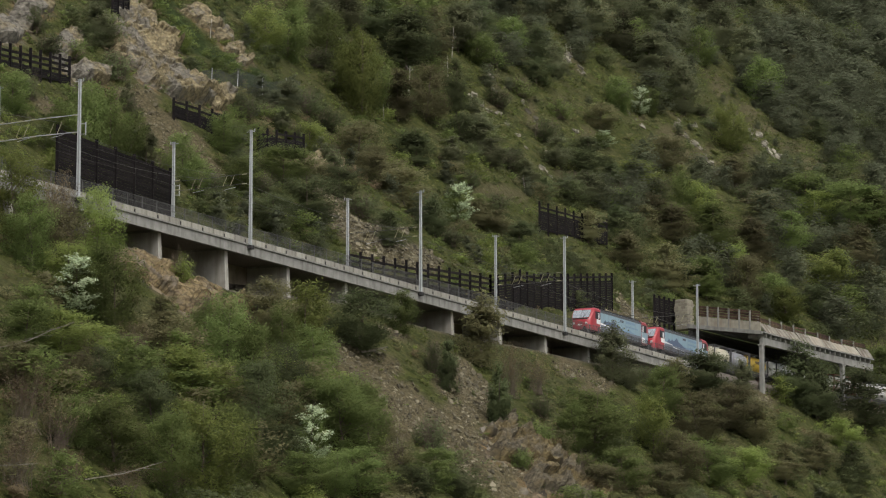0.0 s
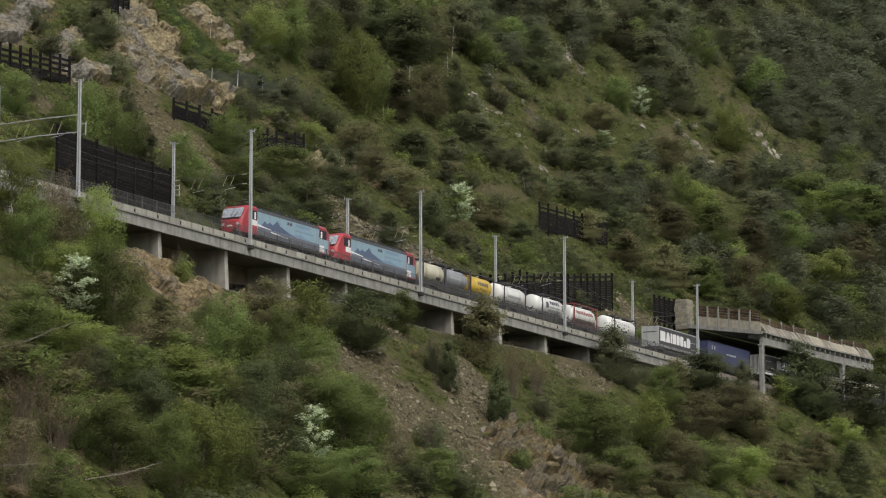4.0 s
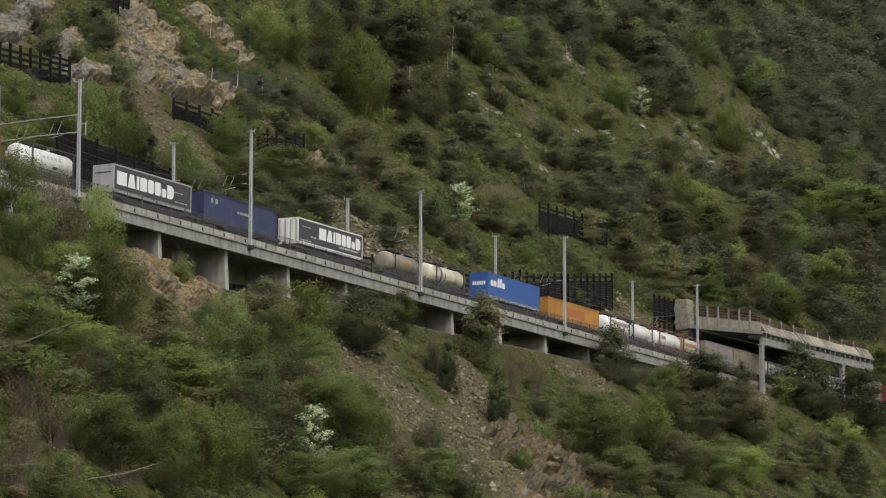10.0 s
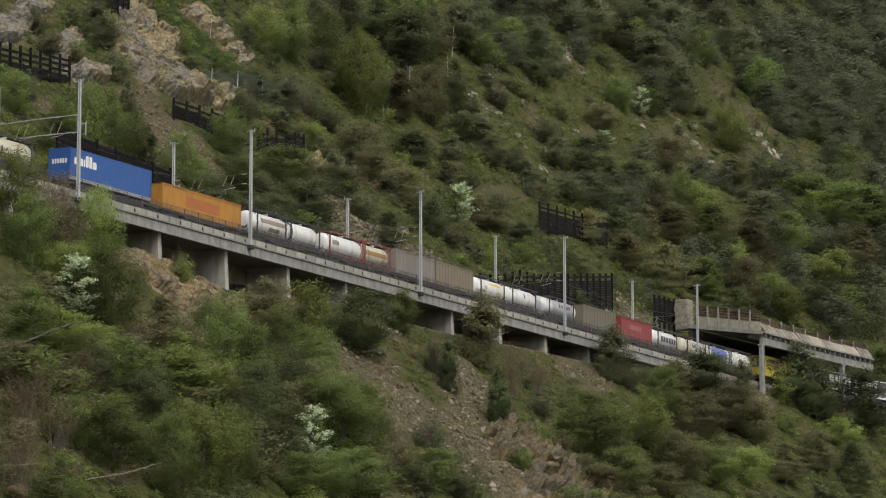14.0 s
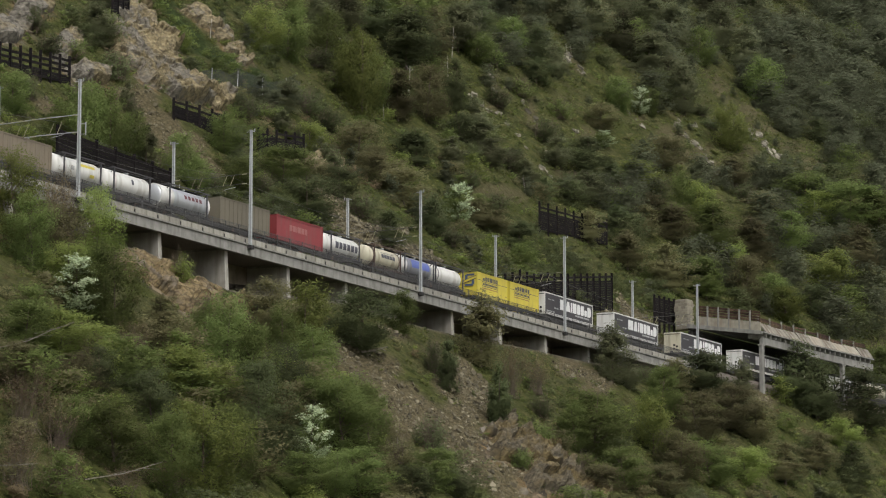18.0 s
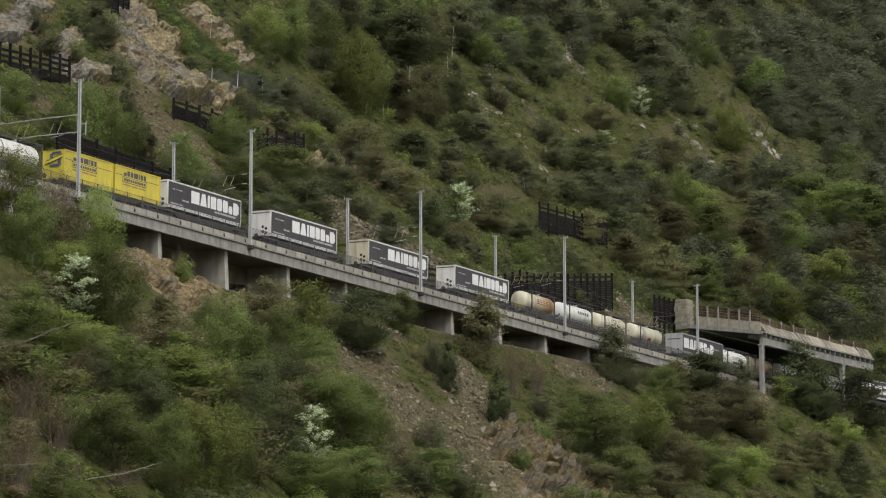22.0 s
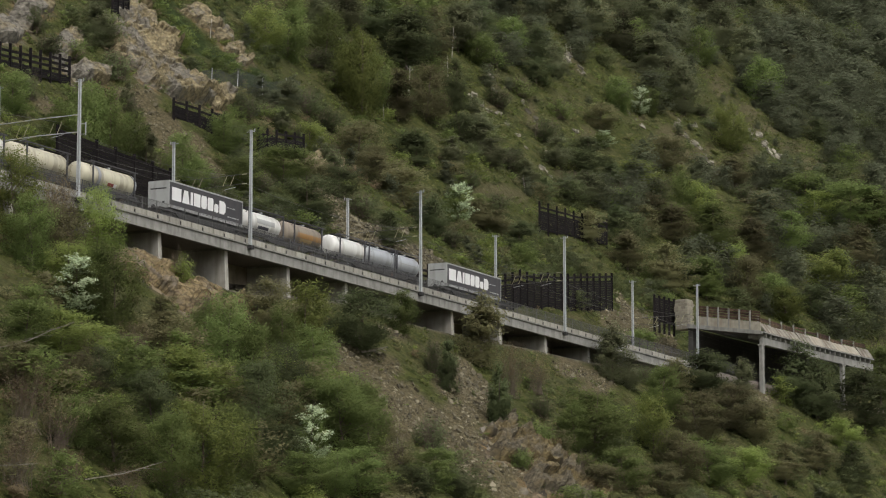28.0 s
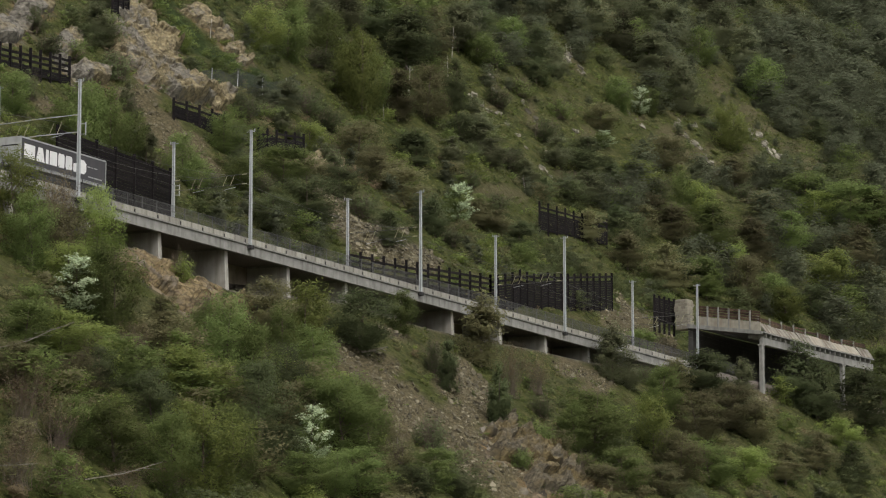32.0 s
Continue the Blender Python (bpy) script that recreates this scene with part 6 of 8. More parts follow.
box_container(92.7, 101.9, P_RUSTY, "brown ribbed bulk container, dusty", 2.75, 1.18, 13, name="bulk_container", category="container")
group_wagon(82.9, 102.6, three=True)
tank_container(103.4, 110.6, P_WHITE, P_FRAME, "white tank container with yellow green marks", cap=0.6, text=[(0.45, 0.35, 2.85, 0.28, P_LEMON), (0.24, 0.08, 2.3, 0.4, P_TAIL), (0.68, 0.1, 2.0, 0.3, P_LEMON)])
tank_container(111.6, 119.0, P_WHITE, P_FRAME, "white tank container with dark printed end", cap=0.45, dome=D, text=[(0.5, 0.05, 2.5, 0.5, D)])
group_wagon(102.9, 119.9)
tank_container(121.3, 129.3, P_SILVER, P_FRAME, "grey tank container with a dark frame, maroon print and pale dome", cap=1.0, band=[(0.97, 0.06, P_WHITE), (0.05, 0.28, P_WHITE)], text=row_panels(0.42, 5, 0.055, 0.03, 2.6, 0.4, P_MAROON))
box_container(131.0, 140.6, P_OLIVE, "olive grey ribbed bulk container", 2.75, 1.18, 12, name="bulk_container", category="container", rib_w=0.2)
group_wagon(120.5, 141.6)
t, b, x0, x1 = box_container(142.0, 151.5, P_CRIM, "crimson box container with pale lettering", 2.65, 1.18, 0, name="box_container", category="container")
letters(b, x0 + 2.7, 2.45, (0.55, 0.55, 0.2, 0.55, 0.55, 0.5), 0.62, P_DIM, y=0.055, gap=0.14)
tank_container(152.8, 160.1, P_WHITE, P_FRAME, "white tank container with black lettering", cap=1.1, text=row_panels(0.22, 6, 0.09, 0.025, 2.1, 0.7, D))
group_wagon(141.9, 160.9)
P_BROWNF = paint("brown_frame", (0.07, 0.042, 0.034), 0.6)
tank_container(162.2, 169.4, P_CREAM, P_BROWNF, "cream tank container in a dark brown frame with dark slanting print", cap=0.6, band=[(0.1, 0.07, P_BROWNF), (0.88, 0.04, P_BROWNF), (0.97, 0.1, P_WHITE)], text=[*row_panels(0.32, 5, 0.075, 0.012, 2.45, 0.42, D), (0.3, 0.42, 2.98, 0.06, D)])
tank_container(169.7, 176.6, P_GREY, P_FRAME, "grey tank container with a blue printed panel", cap=0.2, band=[(0.04, 0.14, P_WHITE)], text=[(0.26, 0.6, 2.35, 0.95, P_VIOLET)])
tank_container(177.0, 183.8, P_WHITE, P_FRAME, "off white tank container with a dark band", cap=0.3, band=[(0.12, 0.03, P_PRINT)])
group_wagon(161.6, 184.7, three=True)
for a, e in ((187.2, 195.2), (195.6, 203.4)):
    t, b, x0, x1 = box_container(a, e, P_LEMON, "lemon yellow swap body with dark blue lettering", 2.85, 1.18, 0)
    letters(b, x0 + 1.5, 3.16, (0.5, 0.45, 0.45, 0.75, 0.2, 0.4, 0.4), 0.52, P_PRINT, y=0.055, gap=0.11, forms="sccrrcr")
    plate(b, x0 + 0.1, x0 + 1.4, 3.13, 3.19, P_PRINT, y=0.055)
    plate(b, x0 + 5.35, x1 - 0.2, 3.13, 3.19, P_PRINT, y=0.055)
    # the framed line below the name
    for u0, u1, z0, z1 in ((1.3, 1.38, 2.55, 3.08), (5.32, 5.4, 2.55, 3.19), (1.3, 5.4, 2.49, 2.57), (1.38, 5.32, 3.02, 3.08)):
        plate(b, x0 + u0, x0 + u1, z0, z1, P_PRINT, y=0.055)
    letters(b, x0 + 1.55, 2.66, (0.3,) * 10, 0.26, P_PRINT, y=0.055, gap=0.075)
    letters(b, x0 + 1.4, 2.22, (1.4, 1.1, 1.1), 0.13, P_OCHRE, y=0.055, gap=0.15)
    if a < 190:
        for y0, y1, z0, z1 in ((0.4, 1.45, 3.62, 3.84), (1.3, 1.65, 3.2, 3.7), (0.4, 0.75, 2.55, 3.1), (0.6, 1.7, 2.4, 2.64)):
            part("emblem_block", box(x0 - 0.02, x0 - 0.011, y0, y1, z0, z1), P_NAVY, b)
        for w, d, mat in ((0.42, 0.03, P_PRINT), (0.24, 0.04, P_LEMON)):
            b2 = bmesh.new()
            pts = ((0.2, 3.42 - w / 2), (0.2, 3.42 + w / 2), (2.05, 2.84 + w / 2), (2.3, 2.77), (2.05, 2.84 - w / 2))
            f = b2.faces.new([b2.verts.new((x0 - 0.012, y, z)) for y, z in pts])
            r = bmesh.ops.extrude_face_region(b2, geom=[f])
            bmesh.ops.translate(b2, vec=(-d, 0, 0), verts=[v for v in r["geom"] if isinstance(v, bmesh.types.BMVert)])
            bmesh.ops.recalc_face_normals(b2, faces=b2.faces)
            part("emblem_bar", b2, mat, b)
group_wagon(187.0, 204.0)
black_trailer(204.7, 218.3, "b")
black_trailer(224.1, 237.8, "b")
black_trailer(244.7, 258.4, "c")
black_trailer(264.9, 278.6, "b")
tank_container(284.2, 291.6, P_CREAM, P_FRAME, "cream domed tank container, rusty orange towards its rear", cap=0.9, dome=P_YELLOW, band=[(0.44, 0.2, P_RUST_A), (0.64, 0.2, P_RUST_B), (0.82, 0.16, P_OCHRE)], text=row_panels(0.3, 5, 0.08, 0.025, 2.3, 0.62, P_MAROON))
tank_container(294.4, 302.1, P_WHITE, P_FRAME, "white domed tank container with dark print", cap=0.9, dome=D, text=[*row_panels(0.4, 5, 0.055, 0.03, 2.5, 0.38, D)])
group_wagon(282.6, 303.0)
tank_container(304.4, 312.0, P_CREAM, P_FRAME, "pale cream domed tank container", cap=0.9, dome=P_YELLOW)
tank_container(315.0, 323.2, P_CREAM, P_FRAME, "cream tank container with grey bands and a red mark", cap=0.9, band=[(0.22, 0.06, P_GREY), (0.95, 0.04, P_GREY)], text=[(0.4, 0.12, 1.75, 0.3, P_CRIM), (0.52, 0.06, 1.75, 0.3, P_CLEAN)])
group_wagon(303.3, 324.2)
black_trailer(328.5, 342.2, "a")
tank_container(343.5, 350.4, P_WHITE, P_FRAME, "white tank container with faded grey print", cap=0.3, text=[(0.25, 0.5, 2.3, 0.5, P_TAIL), (0.3, 0.3, 1.8, 0.3, D)])
tank_container(352.0, 358.9, P_BROWN, P_FRAME, "dusty grey brown tank container with orange flank", cap=0.6, text=[(0.2, 0.7, 2.05, 0.55, P_OCHRE), (0.3, 0.35, 1.6, 0.4, P_RUST_B)])
group_wagon(343.0, 360.0)
tank_container(361.6, 368.2, P_WHITE, P_FRAME, "pale grey white tank container", cap=0.5)
tank_container(368.5, 374.5, P_SILVER, P_FRAME, "silver grey sheet clad tank container")
tank_container(374.8, 380.6, P_SILVER, P_FRAME, "bright grey sheet clad tank container", text=[(0.1, 0.7, 2.4, 0.1, P_TAIL)])
group_wagon(360.8, 381.6, three=True)
black_trailer(386.5, 400.2, "a")


# ---- plants ----
rng = np.random.default_rng(7)


def unit(v):
    return v / (np.linalg.norm(v, axis=1, keepdims=True) + 1e-9)


def foliage(sprays, count, size, aspect=0.42, loose=0.6, up=0.12, middle=0.45, facing=0.55):
    """Small three-cornered leaf clumps on sprays of (place, axis, length, thickness, flatness); verts, faces, soft normals."""
    c = np.array([s[0] for s in sprays], float)
    ax = unit(np.array([s[1] for s in sprays], float))
    ln, th, fl = (np.array([s[i] for s in sprays], float) for i in (2, 3, 4))
    weight = ln * th
    k = rng.choice(len(ln), count, p=weight / weight.sum())
    side = rng.normal(size=(count, 3)) * th[k, None] * 0.55
    side[:, 2] *= fl[k]
    p = c[k] + ax[k] * (rng.uniform(-0.5, 0.5, count) * ln[k])[:, None] + side
    # leaves face away from their spray and from the crown's stem
    o = p - np.array([0, 0, middle])
    soft = unit(unit(o) + 0.5 * unit(side + 1e-6) + np.array([0, 0, up]))
    nrm = unit(facing * soft + (1 - facing) * unit(rng.normal(size=(count, 3))))
    t = unit(ax[k] + loose * rng.normal(size=(count, 3)))
    t = unit(t - nrm * np.sum(t * nrm, axis=1, keepdims=True))
    b = np.cross(nrm, t)
    w = size * rng.uniform(0.6, 1.4, count)[:, None]
    v = np.stack([p + t * w * 1.3, p - t * w * 0.9 + b * w * aspect * 1.3, p - t * w * 0.9 - b * w * aspect * 1.3], 1)
    return v.reshape(-1, 3), np.arange(count * 3).reshape(-1, 3), np.repeat(soft, 3, axis=0)


def stick(a, b, r0, r1):
    """A four-sided tapered stick."""
    a, b = np.asarray(a, float), np.asarray(b, float)
    d = b - a
    x = np.cross(d, (0.3, 0.5, 0.8))
    x /= np.linalg.norm(x)
    y = np.cross(d, x)
    y /= np.linalg.norm(y)
    v = [a + r0 * (x * c + y * e) for c, e in ((1, 0), (0, 1), (-1, 0), (0, -1))] + [b + r1 * (x * c + y * e) for c, e in ((1, 0), (0, 1), (-1, 0), (0, -1))]
    f = [(0, 1, 5, 4), (1, 2, 6, 5), (2, 3, 7, 6), (3, 0, 4, 7)]
    return np.array(v), np.array(f)


def merge(parts_list):
    vs, fs, k = [], [], 0
    for v, f in parts_list:
        vs.append(v)
        fs.append(f + k)
        k += len(v)
    return np.concatenate(vs), np.concatenate(fs)


def broad_model(leaves, size, sprays=60, low=0.1, lean=0.35, thick=0.055, length=0.17, belly=0.45, full=0.6, gap=0.35):
    """A broadleaf tree one metre high and half a metre wide: wood and crown. lean: how far the sprays spread from upright."""
    off = rng.normal(size=2) * 0.03
    wood = [stick((0, 0, -0.08), (off[0], off[1], 0.5), 0.011, 0.007), stick((off[0], off[1], 0.5), (off[0] * 1.6, off[1] * 1.6, 0.95), 0.007, 0.002)]
    lobes = rng.uniform(0, 2 * math.pi, 3)
    rows = []
    while len(rows) < sprays:
        z = rng.uniform(low, 0.93)
        e = (z - low) / (0.97 - low)
        r = 0.25 * (math.sin(math.pi * e ** (math.log(0.5) / math.log(belly))) ** full)
        a = rng.uniform(0, 2 * math.pi)
        r *= 1.0 + gap * math.sin(2 * a + lobes[0] + 5 * z) * math.sin(9 * z + lobes[1])
        w = r * math.sqrt(rng.uniform(0.12, 1.0))
        out = np.array([math.cos(a), math.sin(a), 0.0])
        c = out * w + np.array([off[0], off[1], z])
        rows.append((c, out * lean + np.array([0, 0, 1.0 - 0.5 * lean]), length * rng.uniform(0.7, 1.3), thick * rng.uniform(0.7, 1.4), 0.8))
        if len(wood) < 26:
            wood.append(stick((off[0], off[1], max(0.1, z - 0.2)), c, 0.0035, 0.001))
    return merge(wood), foliage(rows, leaves, size)


def pine_model(leaves, size, limbs=44, bare=0.1, flat=0.55, point=0.6, thick=1.0):
    """A pine one metre high and half a metre wide: level boughs of needles in an uneven, rounded crown."""
    wood = [stick((0, 0, -0.08), (0.012, 0, 0.93), 0.014, 0.003)]
    rows = []
    lobes = rng.uniform(0, 2 * math.pi, 3)
    for k in range(limbs):
        z = bare + (0.92 - bare) * rng.uniform(0, 1) ** 1.15
        a = rng.uniform(0, 2 * math.pi)
        e = (z - bare) / (1.0 - bare)
        reach = 0.27 * (1.02 - e) ** point * min(1.0, 0.62 + 2.2 * e) * (1.0 + 0.3 * math.sin(a + lobes[0] + 7 * z) * math.sin(2 * a + lobes[1]))
        w = reach * rng.uniform(0.45, 1.0)
        out = np.array([math.cos(a), math.sin(a), rng.uniform(-0.3, 0.7)])
        rows.append((np.array([0, 0, z]) + out * w * 0.62, out, w * 0.85 + 0.04, 0.075 * thick * rng.uniform(0.7, 1.3), flat))
        if k < 26:
            wood.append(stick((0, 0, z - 0.02), np.array([0, 0, z]) + out * w, 0.005, 0.0015))
    rows.append((np.array([0, 0, 0.9]), np.array([0, 0, 1.0]), 0.14, 0.06, 1.0))
    return merge(wood), foliage(rows, leaves, size, aspect=0.45, loose=0.9, up=0.2, middle=0.45, facing=0.65)


def bush_model(leaves, size, sprays=26, tall=0.5, lean=0.8):
    """A low dome of leaves one metre high and one wide."""
    rows = []
    for i in range(sprays):
        a, w = rng.uniform(0, 2 * math.pi), 0.42 * math.sqrt(rng.uniform(0, 1))
        out = np.array([math.cos(a), math.sin(a), 0.0])
        z = rng.uniform(0.1, 0.85) * math.sqrt(max(0.05, 1 - (w / 0.5) ** 2))
        rows.append((out * w + np.array([0, 0, z]), out * lean + np.array([0, 0, tall]), 0.3, 0.13 * rng.uniform(0.7, 1.3), 0.8))
    return foliage(rows, leaves, size, up=0.35, middle=0.2, facing=0.6)


def column_model(leaves, size):
    """A narrow upright juniper, one metre high and a third wide."""
    rows = []
    for i in range(40):
        z, a = rng.uniform(0.06, 0.93), rng.uniform(0, 2 * math.pi)
        w = 0.13 * min(1.0, (1.02 - z) * 2.6) * math.sqrt(rng.uniform(0.1, 1))
        rows.append((np.array([w * math.cos(a), w * math.sin(a), z]), np.array([0.1 * math.cos(a), 0.1 * math.sin(a), 1.0]), 0.16, 0.045, 1.0))
    return (stick((0, 0, -0.08), (0, 0, 0.8), 0.02, 0.004)), foliage(rows, leaves, size, loose=0.3, up=0.35, middle=0.5)


def twig_model(n=70, leaves=2200, size=0.014):
    """A bare shrub: many thin forking stems with few withered leaves."""
    sticks, rows = [], []
    for i in range(n):
        a, w = rng.uniform(0, 2 * math.pi), rng.uniform(0.05, 0.5)
        base = np.array((rng.normal() * 0.12, rng.normal() * 0.12, 0.0))
        tip = np.array((w * math.cos(a), w * math.sin(a), rng.uniform(0.45, 1.0)))
        fork = base + (tip - base) * rng.uniform(0.45, 0.7) + rng.normal(size=3) * 0.03
        sticks.append(stick(base, fork, 0.005, 0.003))
        for j in range(2):
            end = tip + rng.normal(size=3) * 0.09
            sticks.append(stick(fork, end, 0.0028, 0.001))
            rows.append((end, end - fork, 0.2, 0.07, 1.0))
    return merge(sticks), foliage(rows, leaves, size)


LEAVES = {"spring": leaf_material("scrub_spring_leaves", (0.069, 0.085, 0.029), spread=0), "deep": leaf_material("scrub_deep_leaves", (0.052, 0.059, 0.028), spread=0), "yellow": leaf_material("scrub_yellow_leaves", (0.086, 0.102, 0.031), spread=0),
          "pine": leaf_material("wood_needles", (0.061, 0.066, 0.041), island=0.03, spread=0, gain=1.3), "brown": leaf_material("scrub_brown_twigs", (0.098, 0.077, 0.047), spread=0, gain=0.8), "grass": M_GRASS, "olive": leaf_material("scrub_olive_leaves", (0.078, 0.073, 0.038), spread=0)}
BIRCH = [broad_model(7000, 0.0128, 80, 0.02, ln, 0.062, 0.18, by, 0.5, 0.25) for ln, by in ((0.3, 0.45), (0.4, 0.4), (0.25, 0.5), (0.45, 0.42), (0.35, 0.38))]
FINE = [broad_model(13500, 0.0088, 90, 0.02, ln, 0.058, 0.17, by, 0.5, 0.3) for ln, by in ((0.35, 0.45), (0.5, 0.42), (0.3, 0.4))]
DOME = [broad_model(8500, 0.0118, 60, 0.04, ln, 0.075, 0.16, 0.42, 0.5, 0.25) for ln in (0.8, 1.1, 0.9, 0.7)]
PINE = [pine_model(7000, 0.0125, lm, br, 0.75, pt) for lm, br, pt in ((48, 0.06, 0.55), (42, 0.1, 0.45), (52, 0.04, 0.65), (40, 0.16, 0.4), (46, 0.08, 0.5))]
SHRUB = [bush_model(2600, 0.024, 40) for k in range(4)]
COLUMN = [column_model(3600, 0.016) for k in range(2)]
TWIGS = [twig_model() for k in range(3)]
SHARED = {}


def shared_mesh(name, key, arrays, mat):
    if key not in SHARED:
        SHARED[key] = raw_mesh(name, *arrays[:2], mat, arrays[2] if len(arrays) > 2 else None)
    return SHARED[key]


def plant_tree(name, u, n, h, wide, model, kind, leaf, bark, label, category, group, sink=0.0):
    p = plan(u, n, ground_at(u, n) - sink)
    m = pose(p.x, p.y, p.z, 0, 0, rng.uniform(0, 360)) @ Matrix.Diagonal((h * wide, h * wide, h, 1))
    t = new(name)
    t.matrix_basis = m
    tagged(t, label, category, group)
    part("trunk", shared_mesh("trunk", ("w", kind, bark.name), model[0], bark), bark, t)
    part("crown", shared_mesh("crown", ("c", kind, leaf.name), model[1], leaf), leaf, t)
    return t


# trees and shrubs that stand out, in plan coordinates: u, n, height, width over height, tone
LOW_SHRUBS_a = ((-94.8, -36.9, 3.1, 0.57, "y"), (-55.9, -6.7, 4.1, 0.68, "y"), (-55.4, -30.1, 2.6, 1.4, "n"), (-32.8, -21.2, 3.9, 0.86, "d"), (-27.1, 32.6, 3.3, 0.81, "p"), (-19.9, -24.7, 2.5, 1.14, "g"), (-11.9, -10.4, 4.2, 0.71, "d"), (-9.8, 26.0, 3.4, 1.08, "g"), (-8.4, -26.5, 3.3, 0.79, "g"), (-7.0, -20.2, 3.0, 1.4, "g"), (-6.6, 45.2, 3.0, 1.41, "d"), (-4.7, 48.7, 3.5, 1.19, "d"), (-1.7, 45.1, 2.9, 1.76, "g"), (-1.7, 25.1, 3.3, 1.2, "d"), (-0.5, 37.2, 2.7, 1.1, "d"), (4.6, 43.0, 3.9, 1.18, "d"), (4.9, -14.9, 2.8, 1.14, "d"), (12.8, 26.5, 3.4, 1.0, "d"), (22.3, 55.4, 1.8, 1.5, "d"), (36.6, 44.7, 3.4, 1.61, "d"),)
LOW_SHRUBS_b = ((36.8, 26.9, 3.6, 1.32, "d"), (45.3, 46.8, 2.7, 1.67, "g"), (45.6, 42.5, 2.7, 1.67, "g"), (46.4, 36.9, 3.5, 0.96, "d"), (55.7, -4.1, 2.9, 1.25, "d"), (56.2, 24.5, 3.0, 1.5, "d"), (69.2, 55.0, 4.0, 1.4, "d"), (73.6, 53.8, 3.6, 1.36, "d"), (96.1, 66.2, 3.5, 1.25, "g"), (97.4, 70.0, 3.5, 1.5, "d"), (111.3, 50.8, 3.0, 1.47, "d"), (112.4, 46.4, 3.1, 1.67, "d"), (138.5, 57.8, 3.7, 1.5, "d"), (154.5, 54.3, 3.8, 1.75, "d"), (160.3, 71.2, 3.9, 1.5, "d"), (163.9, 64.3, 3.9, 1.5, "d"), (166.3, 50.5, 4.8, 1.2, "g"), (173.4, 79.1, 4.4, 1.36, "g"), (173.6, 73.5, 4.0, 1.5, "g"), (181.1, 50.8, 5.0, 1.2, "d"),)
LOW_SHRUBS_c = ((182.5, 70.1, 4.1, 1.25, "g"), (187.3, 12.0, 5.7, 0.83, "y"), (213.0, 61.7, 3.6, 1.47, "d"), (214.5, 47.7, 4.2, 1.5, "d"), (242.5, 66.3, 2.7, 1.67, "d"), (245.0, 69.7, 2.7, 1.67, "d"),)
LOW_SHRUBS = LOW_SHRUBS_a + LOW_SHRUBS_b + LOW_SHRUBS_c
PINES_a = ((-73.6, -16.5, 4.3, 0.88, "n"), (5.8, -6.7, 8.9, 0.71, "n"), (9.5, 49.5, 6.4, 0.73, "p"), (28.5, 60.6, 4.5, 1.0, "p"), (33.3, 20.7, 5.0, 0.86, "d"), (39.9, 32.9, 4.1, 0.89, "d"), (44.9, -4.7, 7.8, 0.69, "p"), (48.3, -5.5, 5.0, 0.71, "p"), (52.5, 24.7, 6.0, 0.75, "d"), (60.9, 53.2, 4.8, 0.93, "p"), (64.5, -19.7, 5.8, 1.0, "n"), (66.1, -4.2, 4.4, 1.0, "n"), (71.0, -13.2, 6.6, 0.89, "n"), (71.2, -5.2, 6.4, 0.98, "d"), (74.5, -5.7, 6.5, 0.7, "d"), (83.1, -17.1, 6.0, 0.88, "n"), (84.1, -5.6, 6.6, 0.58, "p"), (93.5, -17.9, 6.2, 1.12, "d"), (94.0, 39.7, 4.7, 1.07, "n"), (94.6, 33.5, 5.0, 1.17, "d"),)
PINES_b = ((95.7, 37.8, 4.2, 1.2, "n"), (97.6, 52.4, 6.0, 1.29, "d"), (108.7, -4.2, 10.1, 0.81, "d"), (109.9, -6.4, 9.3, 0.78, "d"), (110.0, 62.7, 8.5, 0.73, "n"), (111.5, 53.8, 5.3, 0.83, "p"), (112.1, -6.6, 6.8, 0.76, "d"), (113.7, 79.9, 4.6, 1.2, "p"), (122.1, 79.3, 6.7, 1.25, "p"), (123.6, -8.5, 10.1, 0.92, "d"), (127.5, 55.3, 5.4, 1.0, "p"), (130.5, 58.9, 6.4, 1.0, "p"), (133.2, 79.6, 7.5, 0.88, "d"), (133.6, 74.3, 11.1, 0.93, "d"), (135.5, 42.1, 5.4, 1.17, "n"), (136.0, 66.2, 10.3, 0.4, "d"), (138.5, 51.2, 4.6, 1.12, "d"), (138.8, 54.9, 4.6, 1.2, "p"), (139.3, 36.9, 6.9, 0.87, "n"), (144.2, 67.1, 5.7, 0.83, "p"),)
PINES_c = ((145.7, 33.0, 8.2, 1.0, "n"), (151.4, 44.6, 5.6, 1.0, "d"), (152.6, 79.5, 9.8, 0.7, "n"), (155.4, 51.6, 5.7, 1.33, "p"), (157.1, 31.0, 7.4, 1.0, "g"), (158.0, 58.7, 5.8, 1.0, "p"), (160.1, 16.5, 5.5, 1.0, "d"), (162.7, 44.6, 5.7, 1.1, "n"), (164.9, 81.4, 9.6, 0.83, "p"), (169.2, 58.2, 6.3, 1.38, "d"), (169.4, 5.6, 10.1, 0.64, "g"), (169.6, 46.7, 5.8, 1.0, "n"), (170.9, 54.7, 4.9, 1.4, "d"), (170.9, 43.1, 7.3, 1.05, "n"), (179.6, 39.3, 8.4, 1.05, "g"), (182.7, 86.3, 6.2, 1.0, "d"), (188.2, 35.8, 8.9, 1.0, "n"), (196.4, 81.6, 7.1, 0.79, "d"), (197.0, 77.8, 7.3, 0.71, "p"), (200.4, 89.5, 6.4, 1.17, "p"),)
